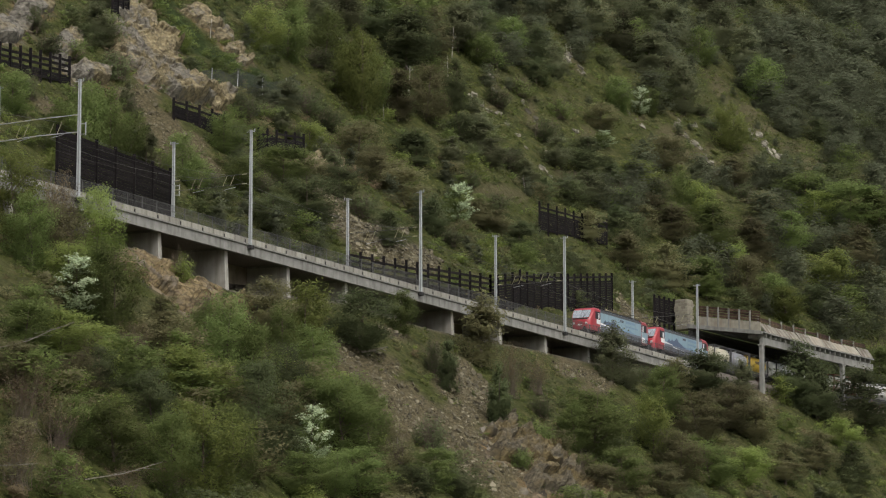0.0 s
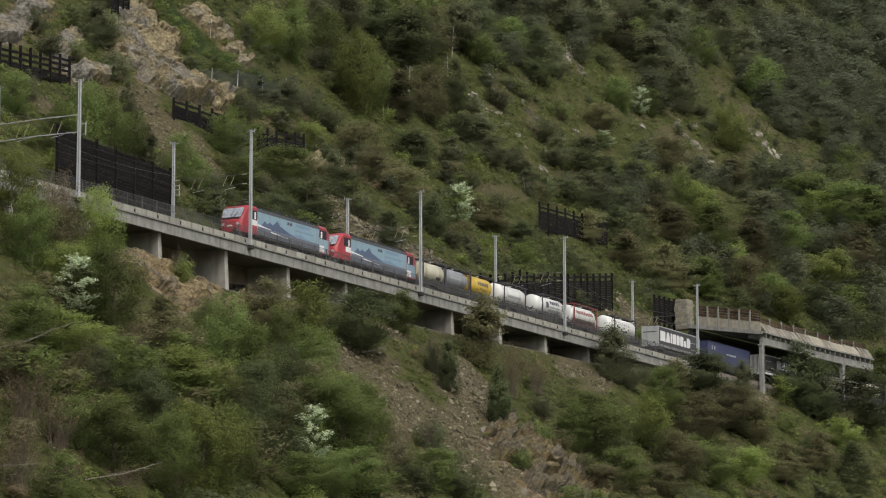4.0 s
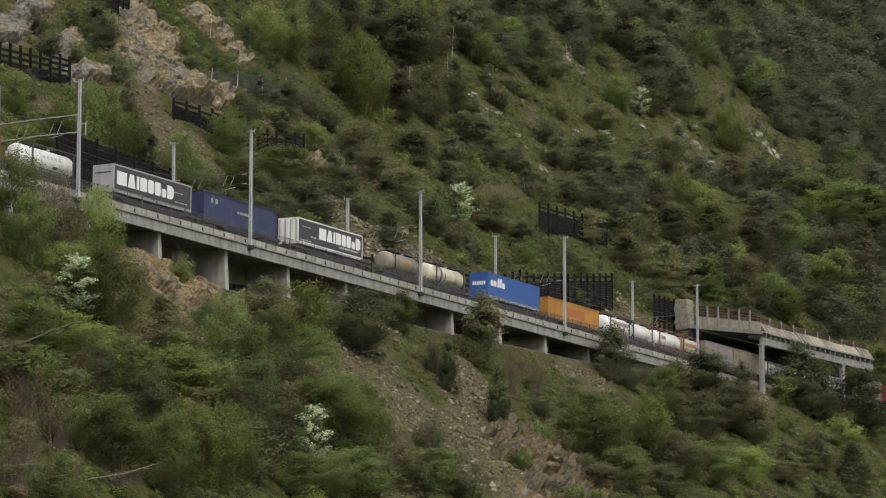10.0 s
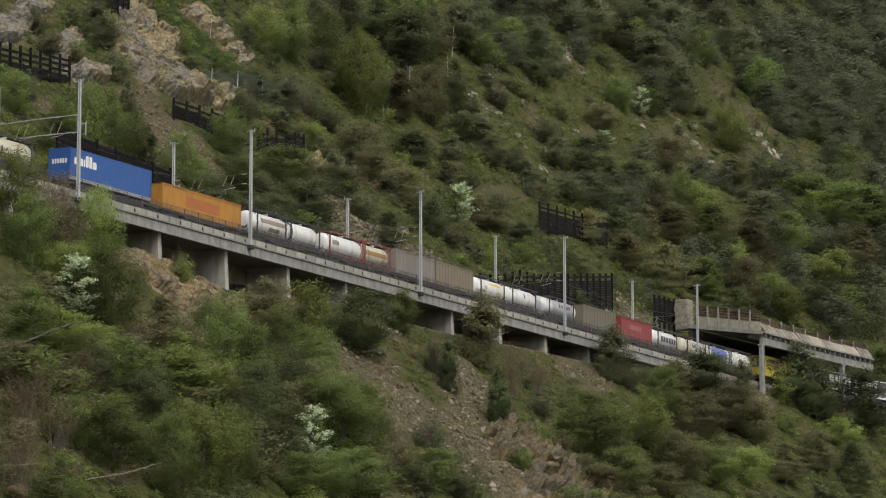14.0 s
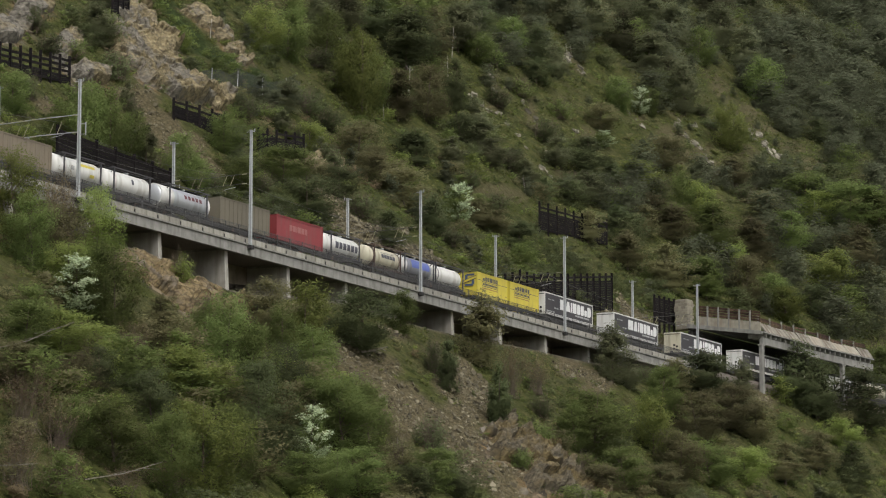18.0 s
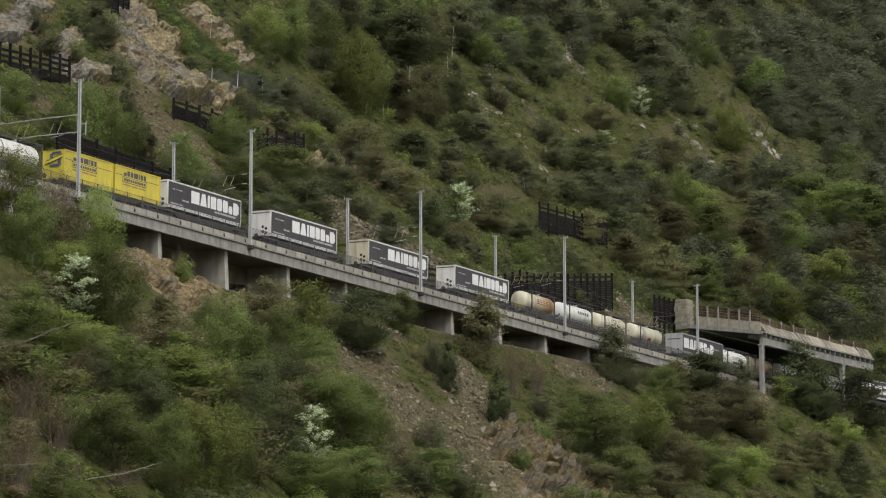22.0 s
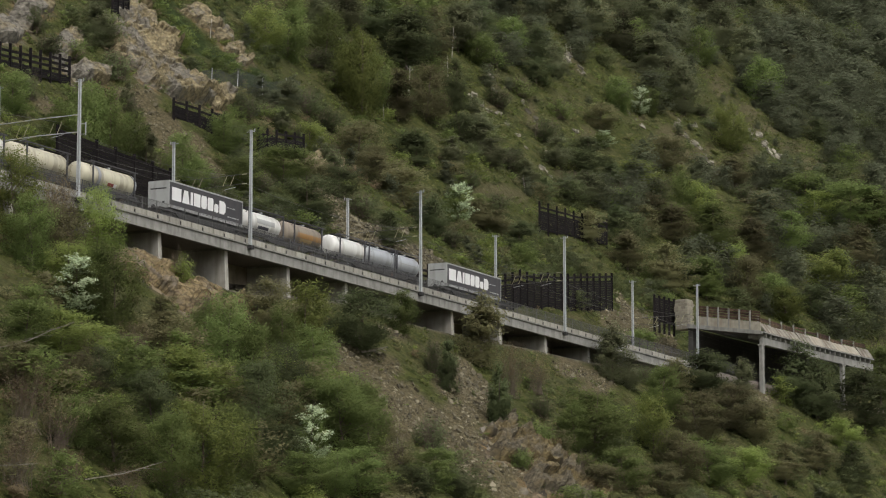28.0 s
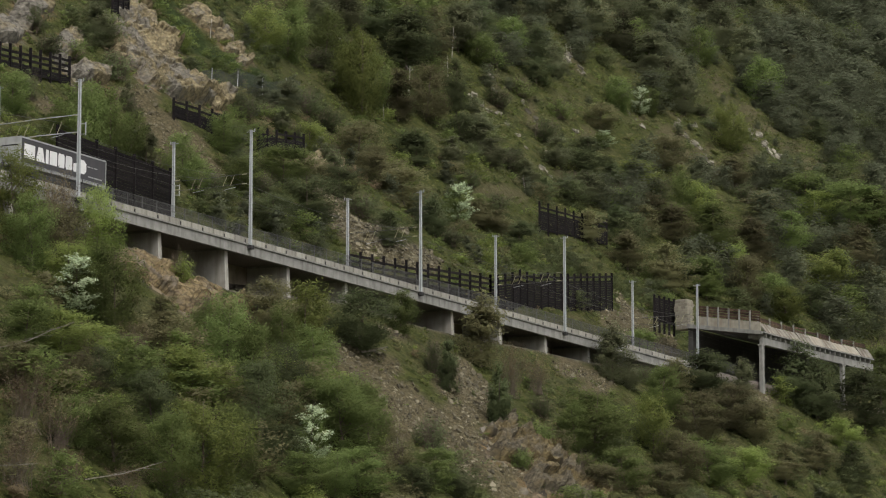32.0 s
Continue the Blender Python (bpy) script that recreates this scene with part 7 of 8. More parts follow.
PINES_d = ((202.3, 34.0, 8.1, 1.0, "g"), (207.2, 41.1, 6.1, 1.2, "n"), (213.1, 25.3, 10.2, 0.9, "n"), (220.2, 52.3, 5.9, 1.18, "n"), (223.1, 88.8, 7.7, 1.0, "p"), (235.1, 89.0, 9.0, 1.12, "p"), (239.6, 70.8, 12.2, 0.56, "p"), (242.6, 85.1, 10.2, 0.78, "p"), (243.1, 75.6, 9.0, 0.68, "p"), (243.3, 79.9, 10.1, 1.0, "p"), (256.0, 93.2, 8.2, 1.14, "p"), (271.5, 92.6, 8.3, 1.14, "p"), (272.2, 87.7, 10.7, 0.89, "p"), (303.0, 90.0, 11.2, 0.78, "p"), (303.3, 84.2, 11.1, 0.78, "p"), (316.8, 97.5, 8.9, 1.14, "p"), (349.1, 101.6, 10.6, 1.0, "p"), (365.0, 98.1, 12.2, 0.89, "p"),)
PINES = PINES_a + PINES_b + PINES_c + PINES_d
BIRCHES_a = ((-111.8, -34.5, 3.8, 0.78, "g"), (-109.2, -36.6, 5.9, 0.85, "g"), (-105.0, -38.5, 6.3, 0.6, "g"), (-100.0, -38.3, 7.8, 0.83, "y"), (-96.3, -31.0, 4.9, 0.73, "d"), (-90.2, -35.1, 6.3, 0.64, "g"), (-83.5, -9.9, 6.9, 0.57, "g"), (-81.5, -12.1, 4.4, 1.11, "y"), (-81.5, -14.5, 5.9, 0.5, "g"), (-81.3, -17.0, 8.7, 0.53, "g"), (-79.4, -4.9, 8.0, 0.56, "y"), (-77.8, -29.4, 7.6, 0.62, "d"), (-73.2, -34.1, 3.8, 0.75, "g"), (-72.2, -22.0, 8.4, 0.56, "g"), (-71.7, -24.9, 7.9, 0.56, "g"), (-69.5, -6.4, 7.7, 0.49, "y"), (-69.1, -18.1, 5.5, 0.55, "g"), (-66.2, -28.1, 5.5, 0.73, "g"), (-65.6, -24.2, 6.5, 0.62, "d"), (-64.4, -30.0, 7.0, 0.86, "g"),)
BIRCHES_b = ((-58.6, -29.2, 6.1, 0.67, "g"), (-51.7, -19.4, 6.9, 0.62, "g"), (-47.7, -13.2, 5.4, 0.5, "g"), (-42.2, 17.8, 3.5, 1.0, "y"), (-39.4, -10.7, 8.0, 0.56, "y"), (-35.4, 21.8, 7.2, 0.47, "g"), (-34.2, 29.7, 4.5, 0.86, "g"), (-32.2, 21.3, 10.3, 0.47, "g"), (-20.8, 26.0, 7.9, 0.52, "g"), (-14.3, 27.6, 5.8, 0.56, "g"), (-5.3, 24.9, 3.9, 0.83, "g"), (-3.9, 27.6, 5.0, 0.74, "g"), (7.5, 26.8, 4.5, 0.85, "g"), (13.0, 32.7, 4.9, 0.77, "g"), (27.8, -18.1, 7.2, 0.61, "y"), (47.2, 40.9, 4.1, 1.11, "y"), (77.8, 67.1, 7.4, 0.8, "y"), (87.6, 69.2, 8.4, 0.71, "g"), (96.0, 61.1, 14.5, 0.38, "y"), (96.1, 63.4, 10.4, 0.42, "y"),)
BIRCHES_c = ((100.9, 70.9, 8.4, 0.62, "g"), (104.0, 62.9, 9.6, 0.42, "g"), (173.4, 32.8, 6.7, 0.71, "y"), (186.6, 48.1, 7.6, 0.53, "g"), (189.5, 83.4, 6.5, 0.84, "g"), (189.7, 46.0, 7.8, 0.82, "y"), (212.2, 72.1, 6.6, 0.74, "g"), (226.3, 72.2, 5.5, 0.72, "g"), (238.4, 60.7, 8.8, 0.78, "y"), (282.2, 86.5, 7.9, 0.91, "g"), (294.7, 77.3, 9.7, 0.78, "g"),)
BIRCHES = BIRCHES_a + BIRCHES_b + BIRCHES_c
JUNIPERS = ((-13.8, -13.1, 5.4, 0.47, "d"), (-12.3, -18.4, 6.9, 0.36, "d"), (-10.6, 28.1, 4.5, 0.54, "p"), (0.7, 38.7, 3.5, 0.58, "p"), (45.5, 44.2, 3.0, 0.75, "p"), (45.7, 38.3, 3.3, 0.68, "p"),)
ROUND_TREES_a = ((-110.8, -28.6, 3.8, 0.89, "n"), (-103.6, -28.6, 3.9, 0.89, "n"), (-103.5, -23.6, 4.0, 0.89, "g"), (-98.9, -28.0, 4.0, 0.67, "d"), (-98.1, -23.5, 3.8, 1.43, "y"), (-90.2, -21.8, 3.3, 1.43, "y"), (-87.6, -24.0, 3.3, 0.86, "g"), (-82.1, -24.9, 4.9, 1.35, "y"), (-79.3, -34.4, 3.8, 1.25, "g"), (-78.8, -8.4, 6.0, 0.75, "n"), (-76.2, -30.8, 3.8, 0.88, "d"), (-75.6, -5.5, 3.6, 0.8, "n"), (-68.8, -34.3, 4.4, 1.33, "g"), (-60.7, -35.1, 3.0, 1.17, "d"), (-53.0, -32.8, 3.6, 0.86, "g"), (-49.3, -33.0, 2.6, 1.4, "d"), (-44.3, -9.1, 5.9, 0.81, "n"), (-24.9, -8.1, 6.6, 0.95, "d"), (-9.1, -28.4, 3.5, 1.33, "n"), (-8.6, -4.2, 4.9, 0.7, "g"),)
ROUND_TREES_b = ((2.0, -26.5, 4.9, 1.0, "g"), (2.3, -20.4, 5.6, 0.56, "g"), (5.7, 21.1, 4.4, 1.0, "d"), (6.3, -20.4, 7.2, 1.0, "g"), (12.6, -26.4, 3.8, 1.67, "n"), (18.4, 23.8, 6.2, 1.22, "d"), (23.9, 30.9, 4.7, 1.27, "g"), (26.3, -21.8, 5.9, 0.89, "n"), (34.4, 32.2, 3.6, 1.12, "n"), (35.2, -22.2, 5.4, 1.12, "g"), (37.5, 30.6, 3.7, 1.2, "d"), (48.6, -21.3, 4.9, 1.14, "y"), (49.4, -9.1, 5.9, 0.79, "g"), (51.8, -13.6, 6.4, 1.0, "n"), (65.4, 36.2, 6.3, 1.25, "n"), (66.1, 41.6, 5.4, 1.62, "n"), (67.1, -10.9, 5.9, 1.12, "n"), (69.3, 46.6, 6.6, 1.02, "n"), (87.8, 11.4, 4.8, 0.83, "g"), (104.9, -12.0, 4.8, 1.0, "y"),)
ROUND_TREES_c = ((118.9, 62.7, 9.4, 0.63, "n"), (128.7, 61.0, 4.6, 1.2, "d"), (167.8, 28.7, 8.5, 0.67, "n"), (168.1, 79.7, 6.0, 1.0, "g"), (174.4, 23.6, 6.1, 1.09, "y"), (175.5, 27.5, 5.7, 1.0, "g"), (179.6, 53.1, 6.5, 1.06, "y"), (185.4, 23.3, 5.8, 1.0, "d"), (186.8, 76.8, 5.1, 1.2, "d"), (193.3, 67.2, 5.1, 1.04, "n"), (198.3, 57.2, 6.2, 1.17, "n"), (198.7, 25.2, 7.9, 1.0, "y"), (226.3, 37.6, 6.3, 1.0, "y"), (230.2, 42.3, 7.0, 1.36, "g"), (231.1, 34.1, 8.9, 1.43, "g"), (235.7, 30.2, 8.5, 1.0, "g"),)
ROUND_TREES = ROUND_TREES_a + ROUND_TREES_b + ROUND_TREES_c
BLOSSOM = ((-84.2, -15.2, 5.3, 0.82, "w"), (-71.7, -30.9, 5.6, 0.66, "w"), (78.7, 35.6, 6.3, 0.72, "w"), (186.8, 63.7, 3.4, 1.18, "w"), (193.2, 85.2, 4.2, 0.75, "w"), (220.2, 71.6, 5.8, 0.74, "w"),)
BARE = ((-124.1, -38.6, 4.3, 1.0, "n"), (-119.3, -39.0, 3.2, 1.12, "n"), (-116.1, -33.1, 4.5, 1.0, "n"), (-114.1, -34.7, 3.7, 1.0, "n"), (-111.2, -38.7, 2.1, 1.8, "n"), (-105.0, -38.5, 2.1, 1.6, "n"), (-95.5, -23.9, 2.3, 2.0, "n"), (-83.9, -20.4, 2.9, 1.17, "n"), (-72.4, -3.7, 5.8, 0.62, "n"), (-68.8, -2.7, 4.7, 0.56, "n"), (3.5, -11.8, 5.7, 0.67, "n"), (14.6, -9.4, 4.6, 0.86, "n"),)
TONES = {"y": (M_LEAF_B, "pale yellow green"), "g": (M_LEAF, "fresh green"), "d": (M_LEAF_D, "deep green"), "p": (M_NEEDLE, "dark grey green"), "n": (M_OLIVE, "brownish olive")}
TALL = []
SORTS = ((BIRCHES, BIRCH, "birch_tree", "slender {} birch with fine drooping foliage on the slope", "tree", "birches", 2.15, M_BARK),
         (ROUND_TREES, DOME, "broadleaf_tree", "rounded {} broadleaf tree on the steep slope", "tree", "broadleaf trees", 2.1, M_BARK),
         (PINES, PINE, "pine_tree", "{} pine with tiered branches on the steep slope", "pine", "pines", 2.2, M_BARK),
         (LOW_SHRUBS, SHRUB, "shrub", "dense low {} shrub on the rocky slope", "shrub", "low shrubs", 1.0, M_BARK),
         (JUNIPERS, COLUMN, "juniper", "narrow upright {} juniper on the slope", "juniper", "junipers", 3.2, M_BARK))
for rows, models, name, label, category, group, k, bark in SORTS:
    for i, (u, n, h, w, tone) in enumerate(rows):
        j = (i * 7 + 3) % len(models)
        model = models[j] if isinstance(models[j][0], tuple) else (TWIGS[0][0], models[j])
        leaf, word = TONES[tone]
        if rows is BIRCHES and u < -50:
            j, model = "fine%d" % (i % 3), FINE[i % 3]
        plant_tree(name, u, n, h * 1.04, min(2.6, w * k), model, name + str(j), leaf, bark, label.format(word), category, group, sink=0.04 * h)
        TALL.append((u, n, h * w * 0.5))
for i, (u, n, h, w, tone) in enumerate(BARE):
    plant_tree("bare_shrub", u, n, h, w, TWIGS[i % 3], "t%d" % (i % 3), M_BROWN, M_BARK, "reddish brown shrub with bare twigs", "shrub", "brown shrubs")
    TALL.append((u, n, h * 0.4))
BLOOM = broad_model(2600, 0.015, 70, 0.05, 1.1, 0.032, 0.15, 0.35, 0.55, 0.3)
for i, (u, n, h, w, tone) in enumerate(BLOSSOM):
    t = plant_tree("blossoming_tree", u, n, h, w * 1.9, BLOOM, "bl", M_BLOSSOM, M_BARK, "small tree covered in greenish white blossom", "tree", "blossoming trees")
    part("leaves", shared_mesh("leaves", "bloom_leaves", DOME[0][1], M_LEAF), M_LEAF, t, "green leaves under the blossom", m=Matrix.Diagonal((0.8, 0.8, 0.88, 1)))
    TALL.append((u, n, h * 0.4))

# open ground in front of the upper fences
CLEAR = []
for fu, fn, reach in ((-18, 38, 10), (11, 35, 10), (35, 38, 9), (29, 60, 7), (129, 42, 12), (70, 15, 8), (90, 18, 8)):
    for k in range(5):
        CLEAR.append((fu - 0.84 * (1 + reach * k / 4), fn - 0.55 * (1 + reach * k / 4), 3.6))
for fu, fn, h, w, tone in BLOSSOM:
    for k in (0, 2, 4, 6):
        CLEAR.append((fu - 0.84 * k, fn - 0.55 * k, 2.6))

# and below bare ground, which would be hidden by tall growth
for cx, cn, rx, rn, w in CLIFF + LEFT_ROCK + SCREE + FAR_SCREE:
    fu = (cx + cn * math.cos(TURN)) / math.sin(TURN)
    for k in ((1.5, 4, 6.5, 9.5, 12.5) if w == 0.5 else (1.5, 4, 6.5, 9)) if rx > 2.0 else ():
        CLEAR.append((fu - 0.86 * k, cn - 0.5 * k, max(1.4, 0.95 * rx)))

# the rest of the cover, joined by kind
STORE = {}


def strew(kind, arrays, u, n, z, h, width):
    """Queue copies of a model at many places."""
    STORE.setdefault(kind, []).append((arrays, u, n, z, h, width))


def strewn(name, label, category, mat, jobs):
    vs, fs, ns, k = [], [], [], 0
    for (v, f, nv), u, n, z, h, width in jobs:
        c = len(u)
        if not c:
            continue
        a = rng.uniform(0, 2 * math.pi, c)
        x = PX + u * math.sin(TURN) - n * math.cos(TURN)
        y = PY + u * math.cos(TURN) + n * math.sin(TURN)
        ca, sa = np.cos(a)[:, None], np.sin(a)[:, None]
        w = (h * width)[:, None]
        px = (v[None, :, 0] * ca - v[None, :, 1] * sa) * w + x[:, None]
        py = (v[None, :, 0] * sa + v[None, :, 1] * ca) * w + y[:, None]
        pz = v[None, :, 2] * h[:, None] + z[:, None]
        vs.append(np.stack([px, py, pz], -1).reshape(-1, 3))
        qz = np.repeat(nv[None, :, 2], c, 0)
        ns.append(np.stack([nv[None, :, 0] * ca - nv[None, :, 1] * sa, nv[None, :, 0] * sa + nv[None, :, 1] * ca, qz], -1).reshape(-1, 3))
        fs.append((f[None] + (np.arange(c) * len(v))[:, None, None] + k).reshape(-1, f.shape[1]))
        k += c * len(v)
    me = raw_mesh(name, np.concatenate(vs), np.concatenate(fs), mat, np.concatenate(ns))
    tagged(new(name, me), label, category, kind="stuff")


def spots(u0, u1, n0, n1, step):
    uu, nn = np.meshgrid(np.arange(u0, u1, step), np.arange(n0, n1, step), indexing="ij")
    uu = uu.ravel() + rng.uniform(-0.5, 0.5, uu.size) * step * 1.1
    nn = nn.ravel() + rng.uniform(-0.5, 0.5, nn.size) * step * 1.1
    return uu, nn


BUSHES = [bush_model(230, 0.062, 18) for k in range(6)]
FAR_BROAD = [broad_model(1700, 0.02, 46, 0.02, 0.8, 0.08, 0.18, 0.42, 0.5, 0.3)[1] for k in range(4)]
FAR_PINE = [pine_model(2000, 0.0185, 70, 0.0, 1.0, pt, 1.3)[1] for pt in (0.5, 0.6, 0.45, 0.55)]
MID_BROAD = [broad_model(1700, 0.0195, 50, 0.03, ln, 0.065, 0.17, 0.43, 0.55)[1] for ln in (0.4, 0.7, 0.5, 0.9)]
MID_PINE = [pine_model(1500, 0.022, 34, 0.04, 0.6, pt)[1] for pt in (0.5, 0.6, 0.45, 0.55)]
ROUGH = [bush_model(60, 0.15, 12) for k in range(3)]
HEATH = [bush_model(44, 0.11, 10) for k in range(4)]
TUFT = [bush_model(16, 0.17, 6, tall=1.0, lean=0.5) for k in range(4)]


def belt(u):
    """The part of the slope that is thickly grown, as limits in n."""
    lo = np.interp(u, (-150, 60, 100, 140, 200, 280, 360, 440, 520, 600, 700), (-52, -40, -32, -20, 0, 28, 56, 84, 112, 140, 178))
    hi = np.interp(u, (-150, -100, -80, -60, -40, -20, 0, 20, 40, 80, 120, 160, 240, 320, 360, 440, 520, 600, 700), (-20, -8, 10, 26, 40, 56, 66, 70, 78, 88, 96, 102, 110, 116, 126, 136, 154, 168, 192))
    return lo, hi


def cover_area(u0, u1, n0, n1, step, keep=0.8, inside=True):
    u, n = spots(u0, u1, n0, n1, step)
    q = n - offset_of_line(u)
    bare = np.maximum(np.maximum(patches(u, n, ROCK + RIBS), np.maximum(patches(u, n, SCREE), patches(u, n, FAR_SCREE))), 0.5 * patches(u, n, NETTED))
    thin = 0.5 + 0.5 * fbm(u / 16, n / 22, 3, 60)
    ok = (rng.uniform(size=u.size) < keep * smooth(thin, 0.08, 0.38) * (1 - 0.6 * patches(u, n, MEADOW))) & (bare < 0.25 + 0.35 * (rng.uniform(size=u.size) < 0.1)) & ((q < -2.6) | (q > 12.5))
    lo, hi = belt(u)
    ok &= ((n > lo) & (n < hi)) == inside
    for a, b, r in TALL:
        ok &= (u - a) ** 2 + (n - b) ** 2 > (0.8 * r) ** 2
    u, n, q = u[ok], n[ok], q[ok]
    z = ground(u, n)
    kind = 0.5 + 0.5 * fbm(u / 20, n / 20, 3, 77) + 0.1 * (u < -60) * (n < 0) + rng.normal(size=u.size) * 0.08
    pine = 0.5 + 0.5 * fbm(u / 30, n / 30, 3, 91) + 0.30 * smooth(u, 120, 330) - 0.22 * (n < -4) * (u < 0) + rng.normal(size=u.size) * 0.12
    beside = ((q > -16) & (q < -2) & (u < 72)) | ((q > 10) & (q < 15))
    beside |= patches(u, n, MEADOW) > 0.4
    for a, b, r in CLEAR:
        beside |= (u - a) ** 2 + (n - b) ** 2 < r * r
    return u, n, q, z, kind, pine, beside


def lay(models, tag, u, n, z, h, wide0, wide1):
    pick = rng.integers(0, len(models), u.size)
    for i, mdl in enumerate(models):
        s = pick == i
        strew(tag, mdl, u[s], n[s], z[s] - 0.15, h[s], rng.uniform(wide0, wide1, int(s.sum())))


# close to the line: low bushes and young trees
u, n, q, z, kind, pine, beside = cover_area(-150, 150, -54, 100, 2.7, keep=0.9)
size = np.where(beside, rng.uniform(0.5, 1.2, u.size), rng.uniform(0.7, 2.0, u.size))
size = np.where(q > 11, size * 0.85, size)
open_slope = (u > -12) & (q < -4)
big = (rng.uniform(size=u.size) < np.where(open_slope, 0.10, np.where((q < -8) & (u < -25), 0.3, np.where(q < -14, 0.3, 0.18)))) & ~beside & ~((q > 0) & (q < 17))
tall = rng.uniform(2.5, 5.0, u.size) * np.where(open_slope, 0.75, 1.0) * np.where(q > 0, 0.85, 1.0)
is_pine = pine > 0.56
brownish = np.where((u < -80) & (n < 0), 0.66, 0.74)
for tag, sel in (("deep", kind < 0.44), ("spring", (kind >= 0.44) & (kind < 0.56)), ("yellow", (kind >= 0.56) & (kind < 0.61)), ("olive", (kind >= 0.61) & (kind < brownish)), ("brown", kind >= brownish)):
    s = sel & ~big
    lay(BUSHES, tag, u[s], n[s], z[s], size[s], 1.0, 1.7)
    s = sel & big & ~is_pine
    lay(MID_BROAD, tag if tag != "brown" else "olive", u[s], n[s], z[s], tall[s], 1.6, 2.5)
s = big & is_pine
lay(MID_PINE, "pine", u[s], n[s], z[s], tall[s] * 1.1, 1.4, 2.0)

# the farther mountainside: pines over scrub
for u0, u1, n0, n1, step, h0, h1, keep in ((150, 330, -34, 118, 6.4, 3.5, 8.0, 0.97), (330, 700, 20, 194, 8.6, 6.5, 11.5, 0.98)):
    u, n, q, z, kind, pine, beside = cover_area(u0, u1, n0, n1, step, keep=keep)
    hgt = rng.uniform(h0, h1, u.size)
    hgt = np.where(beside, hgt * 0.3, hgt)
    p = pine > 0.58
    lay(FAR_PINE, "pine", u[p], n[p], z[p], hgt[p] * 1.1, 1.7, 2.4)
    for tag, sel in (("deep", kind < 0.5), ("spring", (kind >= 0.5) & (kind < 0.62)), ("olive", kind >= 0.62)):
        s = sel & ~p
        lay(FAR_BROAD, tag, u[s], n[s], z[s], hgt[s] * 0.8, 1.9, 2.7)

# thin rough cover beyond
u, n, q, z, kind, pine, beside = cover_area(-420, 900, -55, 330, 13.0, keep=0.8, inside=False)
lay(ROUGH, "deep", u, n, z, rng.uniform(3, 7, u.size), 0.9, 1.4)

# grass and herb tufts between the bushes
u, n = spots(-145, 330, -48, 112, 1.7)
lo, hi = belt(u)
q = n - offset_of_line(u)
bare = np.maximum(patches(u, n, ROCK), patches(u, n, SCREE))
ok = (n > lo) & (n < hi) & ((q < -2.2) | (q > 10.8)) & (rng.uniform(size=u.size) < np.where(bare > 0.2, 0.1, 0.7))
u, n = u[ok], n[ok]
z, pick = ground(u, n), rng.uniform(size=u.size) + 0.35 * fbm(u / 9, n / 9, 2, 14)
for tag, s in (("deep", pick < 0.3), ("grass", (pick >= 0.3) & (pick < 0.85)), ("spring", pick >= 0.85)):
    lay(TUFT, tag, u[s], n[s], z[s] + 0.08, rng.uniform(0.3, 0.9, int(s.sum())), 1.2, 2.2)

# low heath and herbs on the open upper slopes
u, n = spots(-10, 330, 18, 112, 2.4)
lo, hi = belt(u)
q = n - offset_of_line(u)
ok = (n > lo) & (n < hi) & (q > 14) & (patches(u, n, ROCK + SCREE + RIBS) < 0.2) & (rng.uniform(size=u.size) < 0.7)
u, n = u[ok], n[ok]
z, pick = ground(u, n), rng.uniform(size=u.size) + 0.4 * fbm(u / 12, n / 12, 2, 24)
for tag, s in (("deep", pick < 0.45), ("grass", (pick >= 0.45) & (pick < 0.7)), ("olive", (pick >= 0.7) & (pick < 0.85)), ("spring", pick >= 0.85)):
    lay(HEATH, tag, u[s], n[s], z[s], rng.uniform(0.5, 1.3, int(s.sum())), 1.2, 2.0)

for tag, name, label, category in (("deep", "dark_scrub", "deep green scrub and bushes covering the mountainside", "scrub"), ("spring", "green_scrub", "fresh green spring bushes on the mountainside", "scrub"),
                                   ("yellow", "pale_scrub", "yellow green bushes on the mountainside", "scrub"), ("brown", "brown_scrub", "brown leafless scrub between the green bushes", "scrub"),
                                   ("olive", "olive_scrub", "brownish olive scrub just coming into leaf", "scrub"),
                                   ("pine", "pine_wood", "dark pine wood on the far mountainside", "wood"), ("grass", "grass", "rough olive green grass and herbs on the slope", "grass")):
    strewn(name, label, category, LEAVES[tag], STORE.get(tag, []))

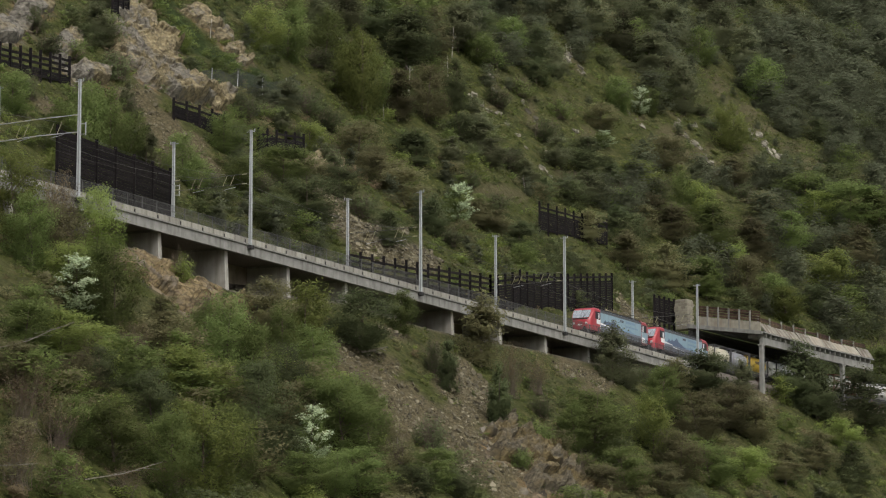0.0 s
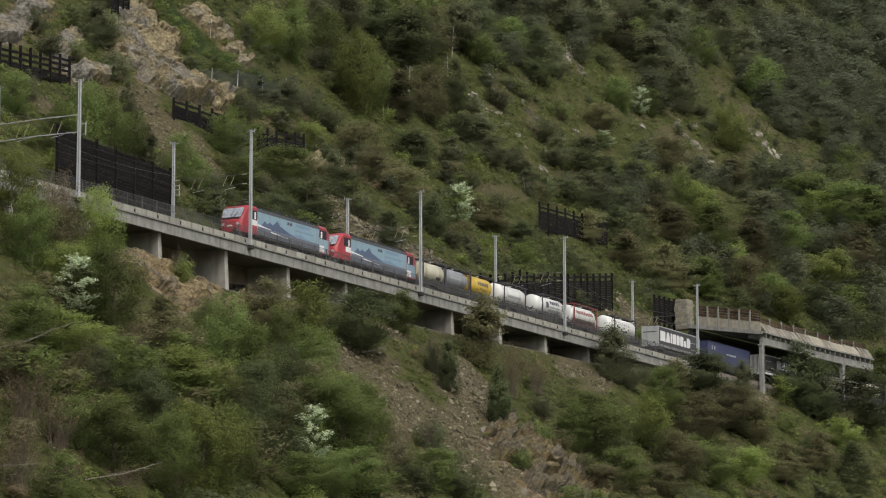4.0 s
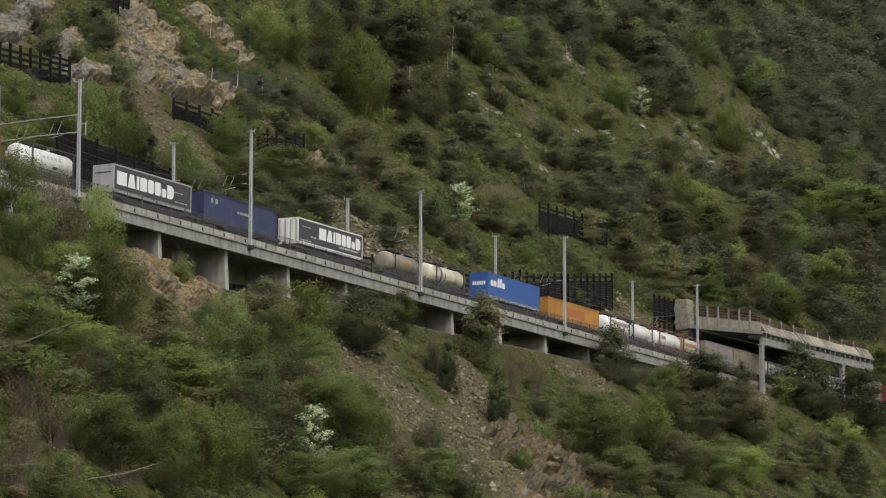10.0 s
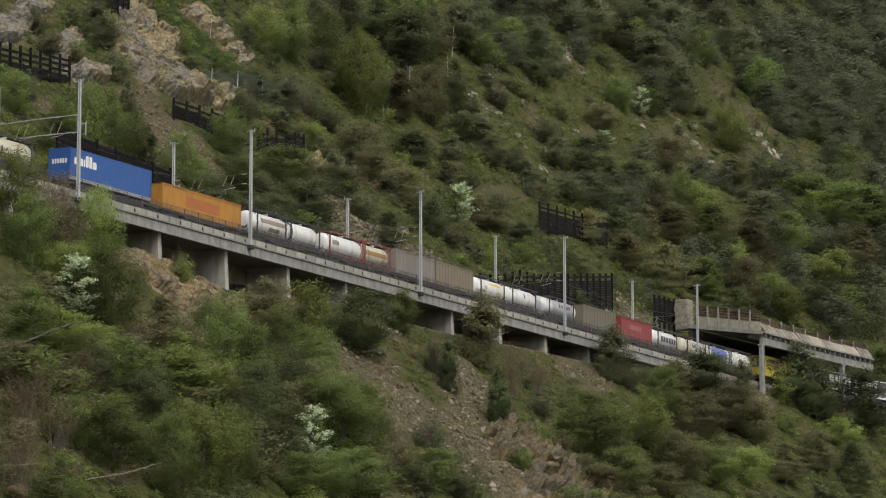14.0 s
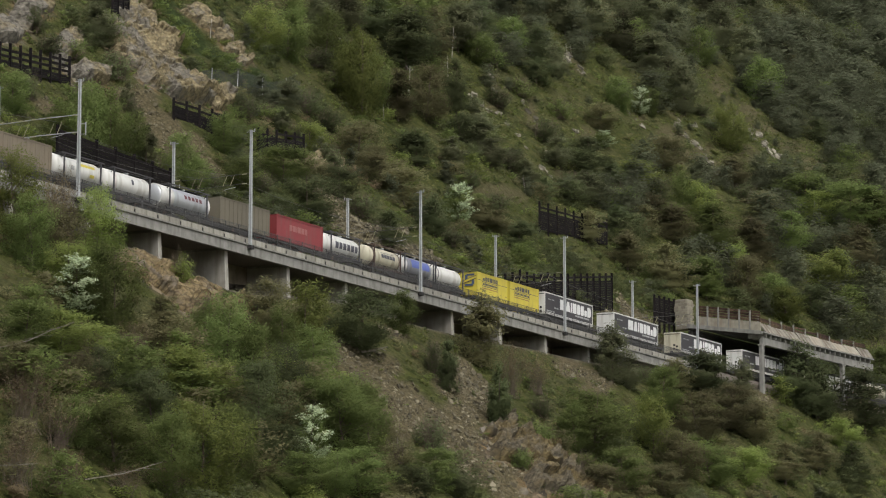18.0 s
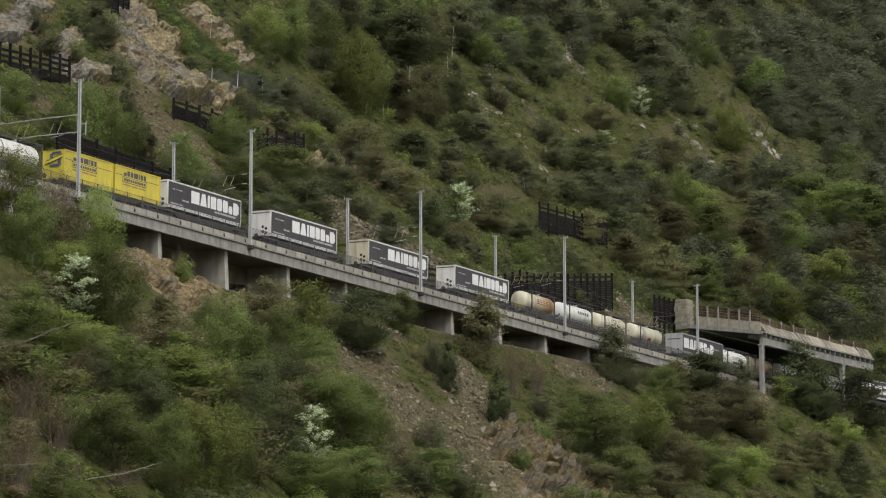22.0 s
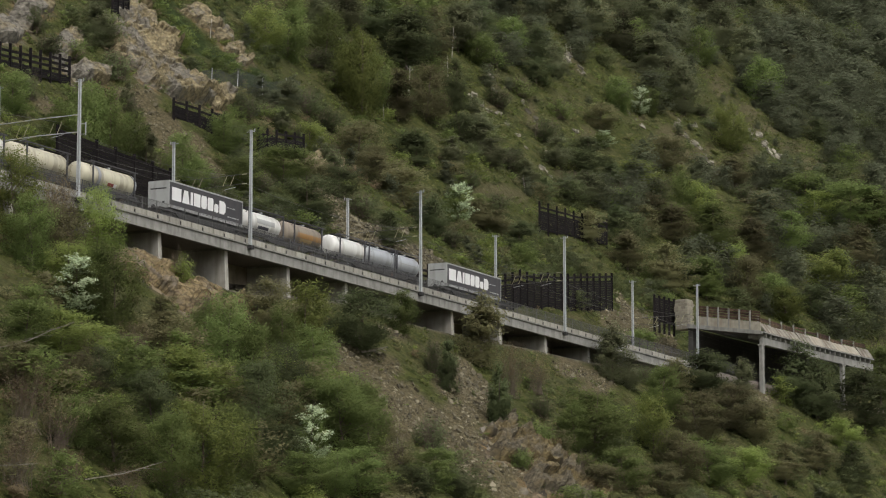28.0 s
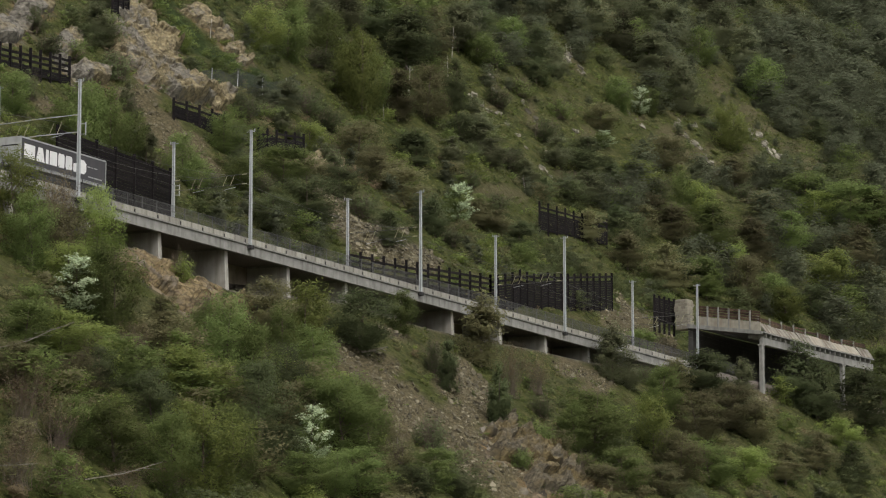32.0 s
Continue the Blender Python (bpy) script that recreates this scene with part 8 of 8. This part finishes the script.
# stones on scree, broken blocks on rock
def stones(name, label, rows, per_area, size0, spread, biggest, mat, flat=0.6, sunk=0.1, strata=False):
    got = []
    for cu, cn, ru, rn, k in rows:
        c = int(ru * rn * math.pi * per_area / math.sin(TURN))
        a, r = rng.uniform(0, 2 * math.pi, c), np.sqrt(rng.uniform(0, 1, c)) * 1.15
        at_n = cn + rn * r * np.sin(a)
        got.append(np.stack([(cu + ru * r * np.cos(a) + at_n * math.cos(TURN)) / math.sin(TURN), at_n], -1))
    pts = np.concatenate(got)
    qq = pts[:, 1] - offset_of_line(pts[:, 0])
    pts = pts[((qq < -2.8) | (qq > 11.5)) & (patches(pts[:, 0], pts[:, 1], rows) > rng.uniform(0.02, 0.35, len(pts)))]
    c = len(pts)
    base = np.array([(-1, -1, -1), (1, -1, -1), (1, 1, -1), (-1, 1, -1), (-1, -1, 1), (1, -1, 1), (1, 1, 1), (-1, 1, 1)], float)
    faces = np.array([(0, 3, 2, 1), (4, 5, 6, 7), (0, 1, 5, 4), (1, 2, 6, 5), (2, 3, 7, 6), (3, 0, 4, 7)])
    sz = np.clip(rng.lognormal(math.log(size0), spread, c), size0 * 0.4, biggest)
    v = base[None] * rng.uniform(0.45 if strata else 0.4, 1.0, (c, 8, 3)) * sz[:, None, None] * np.array([1.0, 0.8, flat])
    # small turns, then laid along the fall line
    for ax, lim in ((0, 0.6), (1, 0.5), (2, 0.9)) if strata else ((0, 0.7), (1, 0.7), (2, 3.14)):
        a = rng.uniform(-lim, lim, c)
        i, j = [k for k in range(3) if k != ax]
        ca, sa = np.cos(a)[:, None], np.sin(a)[:, None]
        p, w = v[..., i] * ca - v[..., j] * sa, v[..., i] * sa + v[..., j] * ca
        v[..., i], v[..., j] = p, w
    fall = np.array([math.cos(TURN) * 0.76, -math.sin(TURN) * 0.76, -0.65])
    along = np.array([math.sin(TURN), math.cos(TURN), 0.0])
    v = v[..., :1] * fall * (1.35 if strata else 1.0) + v[..., 1:2] * along + v[..., 2:] * np.cross(fall, along) * np.sign(np.cross(fall, along)[2])
    gz = ground(pts[:, 0], pts[:, 1])
    wx = PX + pts[:, 0] * math.sin(TURN) - pts[:, 1] * math.cos(TURN)
    wy = PY + pts[:, 0] * math.cos(TURN) + pts[:, 1] * math.sin(TURN)
    v += np.stack([wx, wy, gz + sunk * sz], -1)[:, None, :]
    me = raw_mesh(name, v.reshape(-1, 3), (faces[None] + (np.arange(c) * 8)[:, None, None]).reshape(-1, 4), mat)
    tagged(new(name, me), label, "stones", kind="stuff")


M_BLOCK = stone_material("broken_rock", ((0.07, 0.06, 0.046), (0.115, 0.098, 0.072), (0.165, 0.13, 0.083), (0.215, 0.16, 0.085), (0.16, 0.142, 0.115), (0.23, 0.205, 0.165)))
M_RIB = stone_material("pale_rib_stone", ((0.1, 0.092, 0.07), (0.155, 0.143, 0.11), (0.21, 0.195, 0.15), (0.27, 0.25, 0.2)))
M_LOOSE = stone_material("loose_stone", ((0.05, 0.043, 0.027), (0.095, 0.082, 0.05), (0.135, 0.119, 0.072), (0.225, 0.203, 0.14)))
stones("rock_blocks", "broken tan and grey rock blocks of the crags", ROCK, 0.9, 0.2, 0.55, 0.75, M_BLOCK, 0.55, -0.2, strata=True)
stones("rock_ribs", "thin pale ribs of broken rock on the open slope", RIBS, 4.0, 0.27, 0.45, 0.6, M_RIB, 0.6, 0.15, strata=True)
stones("loose_stones", "loose brown and grey stones lying on the scree", SCREE, 4.5, 0.09, 0.65, 0.45, M_LOOSE, 0.6, 0.1)

stones("fallen_blocks", "angular tan blocks lying on the bank above the track", BANK, 6.0, 0.13, 0.55, 0.5, M_LOOSE, 0.55, 0.15)
stones("scree_gravel", "fine broken tan stones covering the scree", SCREE[6:16] + LOW_SCREE, 14.0, 0.05, 0.2, 0.45, M_LOOSE, 0.6, 0.1)
stones("scree_blocks", "larger pale blocks scattered over the scree", SCREE[6:16], 0.5, 0.15, 0.5, 0.45, M_LOOSE, 0.55, 0.15)

# pale dead trunks and branches
M_DEADWOOD = material("grey_dead_wood", (0.22, 0.2, 0.165), 0.9, vary=0.3, scale=6, bump=0.2)
DEAD = stick((0, 0, -0.05), (0.05, 0.02, 1.0), 0.017, 0.006)
DEAD_TRUNKS = ((109.8, 64.2, 4.3), (123.4, 68.2, 5.3), (126.2, 65.1, 4.0), (293.3, 96.2, 5.7), (215.8, 83.6, 2.8), (213.9, 83.9, 2.4), (223.7, 38.2, 4.8), (225.4, 37.7, 3.2), (160.1, 80.0, 5.5), (152.0, 76.4, 4.3), (131.3, 51.1, 3.1), (59.3, 64.9, 3.2), (202.1, 50.5, 4.5), (194.3, 51.0, 3.0), (-72.4, -31.0, 1.9), (264.2, 83.0, 2.8), (351.3, 100.4, 4.0), (387.2, 106.8, 4.8), (-53.2, -29.1, 1.9), (495.7, 124.4, 4.2), (103.2, 61.3, 2.6), (107.3, 72.9, 2.7), (93.6, 71.8, 2.4), (99.9, 39.0, 2.5))
for i, (u, n, h) in enumerate(DEAD_TRUNKS):
    t = new("dead_tree")
    p = plan(u, n, ground_at(u, n))
    t.matrix_basis = pose(p.x, p.y, p.z, rng.uniform(-9, 9), rng.uniform(-9, 9), rng.uniform(0, 360)) @ Matrix.Diagonal((h, h, h, 1))
    tagged(t, "pale bare dead tree on the slope", "dead tree", "dead trees")
    part("trunk", shared_mesh("dead_trunk", "dead", DEAD, M_BIRCH), M_BIRCH, t)
    for k in range(4):
        z = rng.uniform(0.4, 0.9)
        a = rng.uniform(0, 2 * math.pi)
        key = ("limb", (i + k) % 5)
        limb = shared_mesh("limb", key, stick((0, 0, 0), (0.16 * math.cos(k), 0.16 * math.sin(k), 0.13), 0.008, 0.002), M_BIRCH)
        part("limb", limb, M_BIRCH, t, m=pose(0.05 * z, 0.02 * z, z, 0, 0, math.degrees(a)))
BRANCHES = ((-111.2, -27.2, 2.2, 4.1, 1.5, 0.06), (-116.0, -38.6, 1.2, 5.5, 1.3, 0.055), (-125.7, -38.3, 1.5, 2.6, 0.2, 0.05), (-24.7, -8.7, 0.25, 2.7, 0.6, 0.16), (-21.8, -7.9, 0.2, 1.2, -0.6, 0.12), (-67.4, -3.5, 3.0, 1.4, 1.8, 0.04), (-103.6, -24.8, 2.2, 3.1, 1.0, 0.04), (-14.6, -27.5, 0.6, 0.6, 0.9, 0.05), (-13.1, -5.6, 0.3, 0.9, -2.4, 0.06), (-68.1, -9.7, 2.0, 0.8, 0.8, 0.04))
for i, (u, n, lift, dx, dz, r) in enumerate(BRANCHES):
    t = new("fallen_branch")
    p = plan(u, n, ground_at(u, n) + lift)
    t.matrix_basis = Matrix.Translation(p)
    tagged(t, "long pale bare branch lying over the scrub" if r < 0.1 else "grey weathered log lying on the scree", "branch" if r < 0.1 else "log", "bare branches")
    bend = (dx * 0.5, 0.3, dz * 0.35)
    part("stem", raw_mesh("stem", *merge([stick((0, 0, 0), bend, r, r * 0.8), stick(bend, (dx, 0.5, dz), r * 0.8, r * 0.4)]), M_DEADWOOD), M_DEADWOOD, t)
    for k in range(3):
        f = 0.35 + 0.2 * k
        at = (dx * f, 0.3 * f, dz * f * 0.85)
        part("twig", raw_mesh("twig", *stick(at, (at[0] + 0.22 * dx, at[1] - 0.2, at[2] + (0.5 - 0.35 * k) * r * 9), r * 0.4, r * 0.15), M_DEADWOOD), M_DEADWOOD, t)


def motions():
    for ob, s, n, h in MOVING:
        walk(ob, run_rows(s, n, h))


motions()
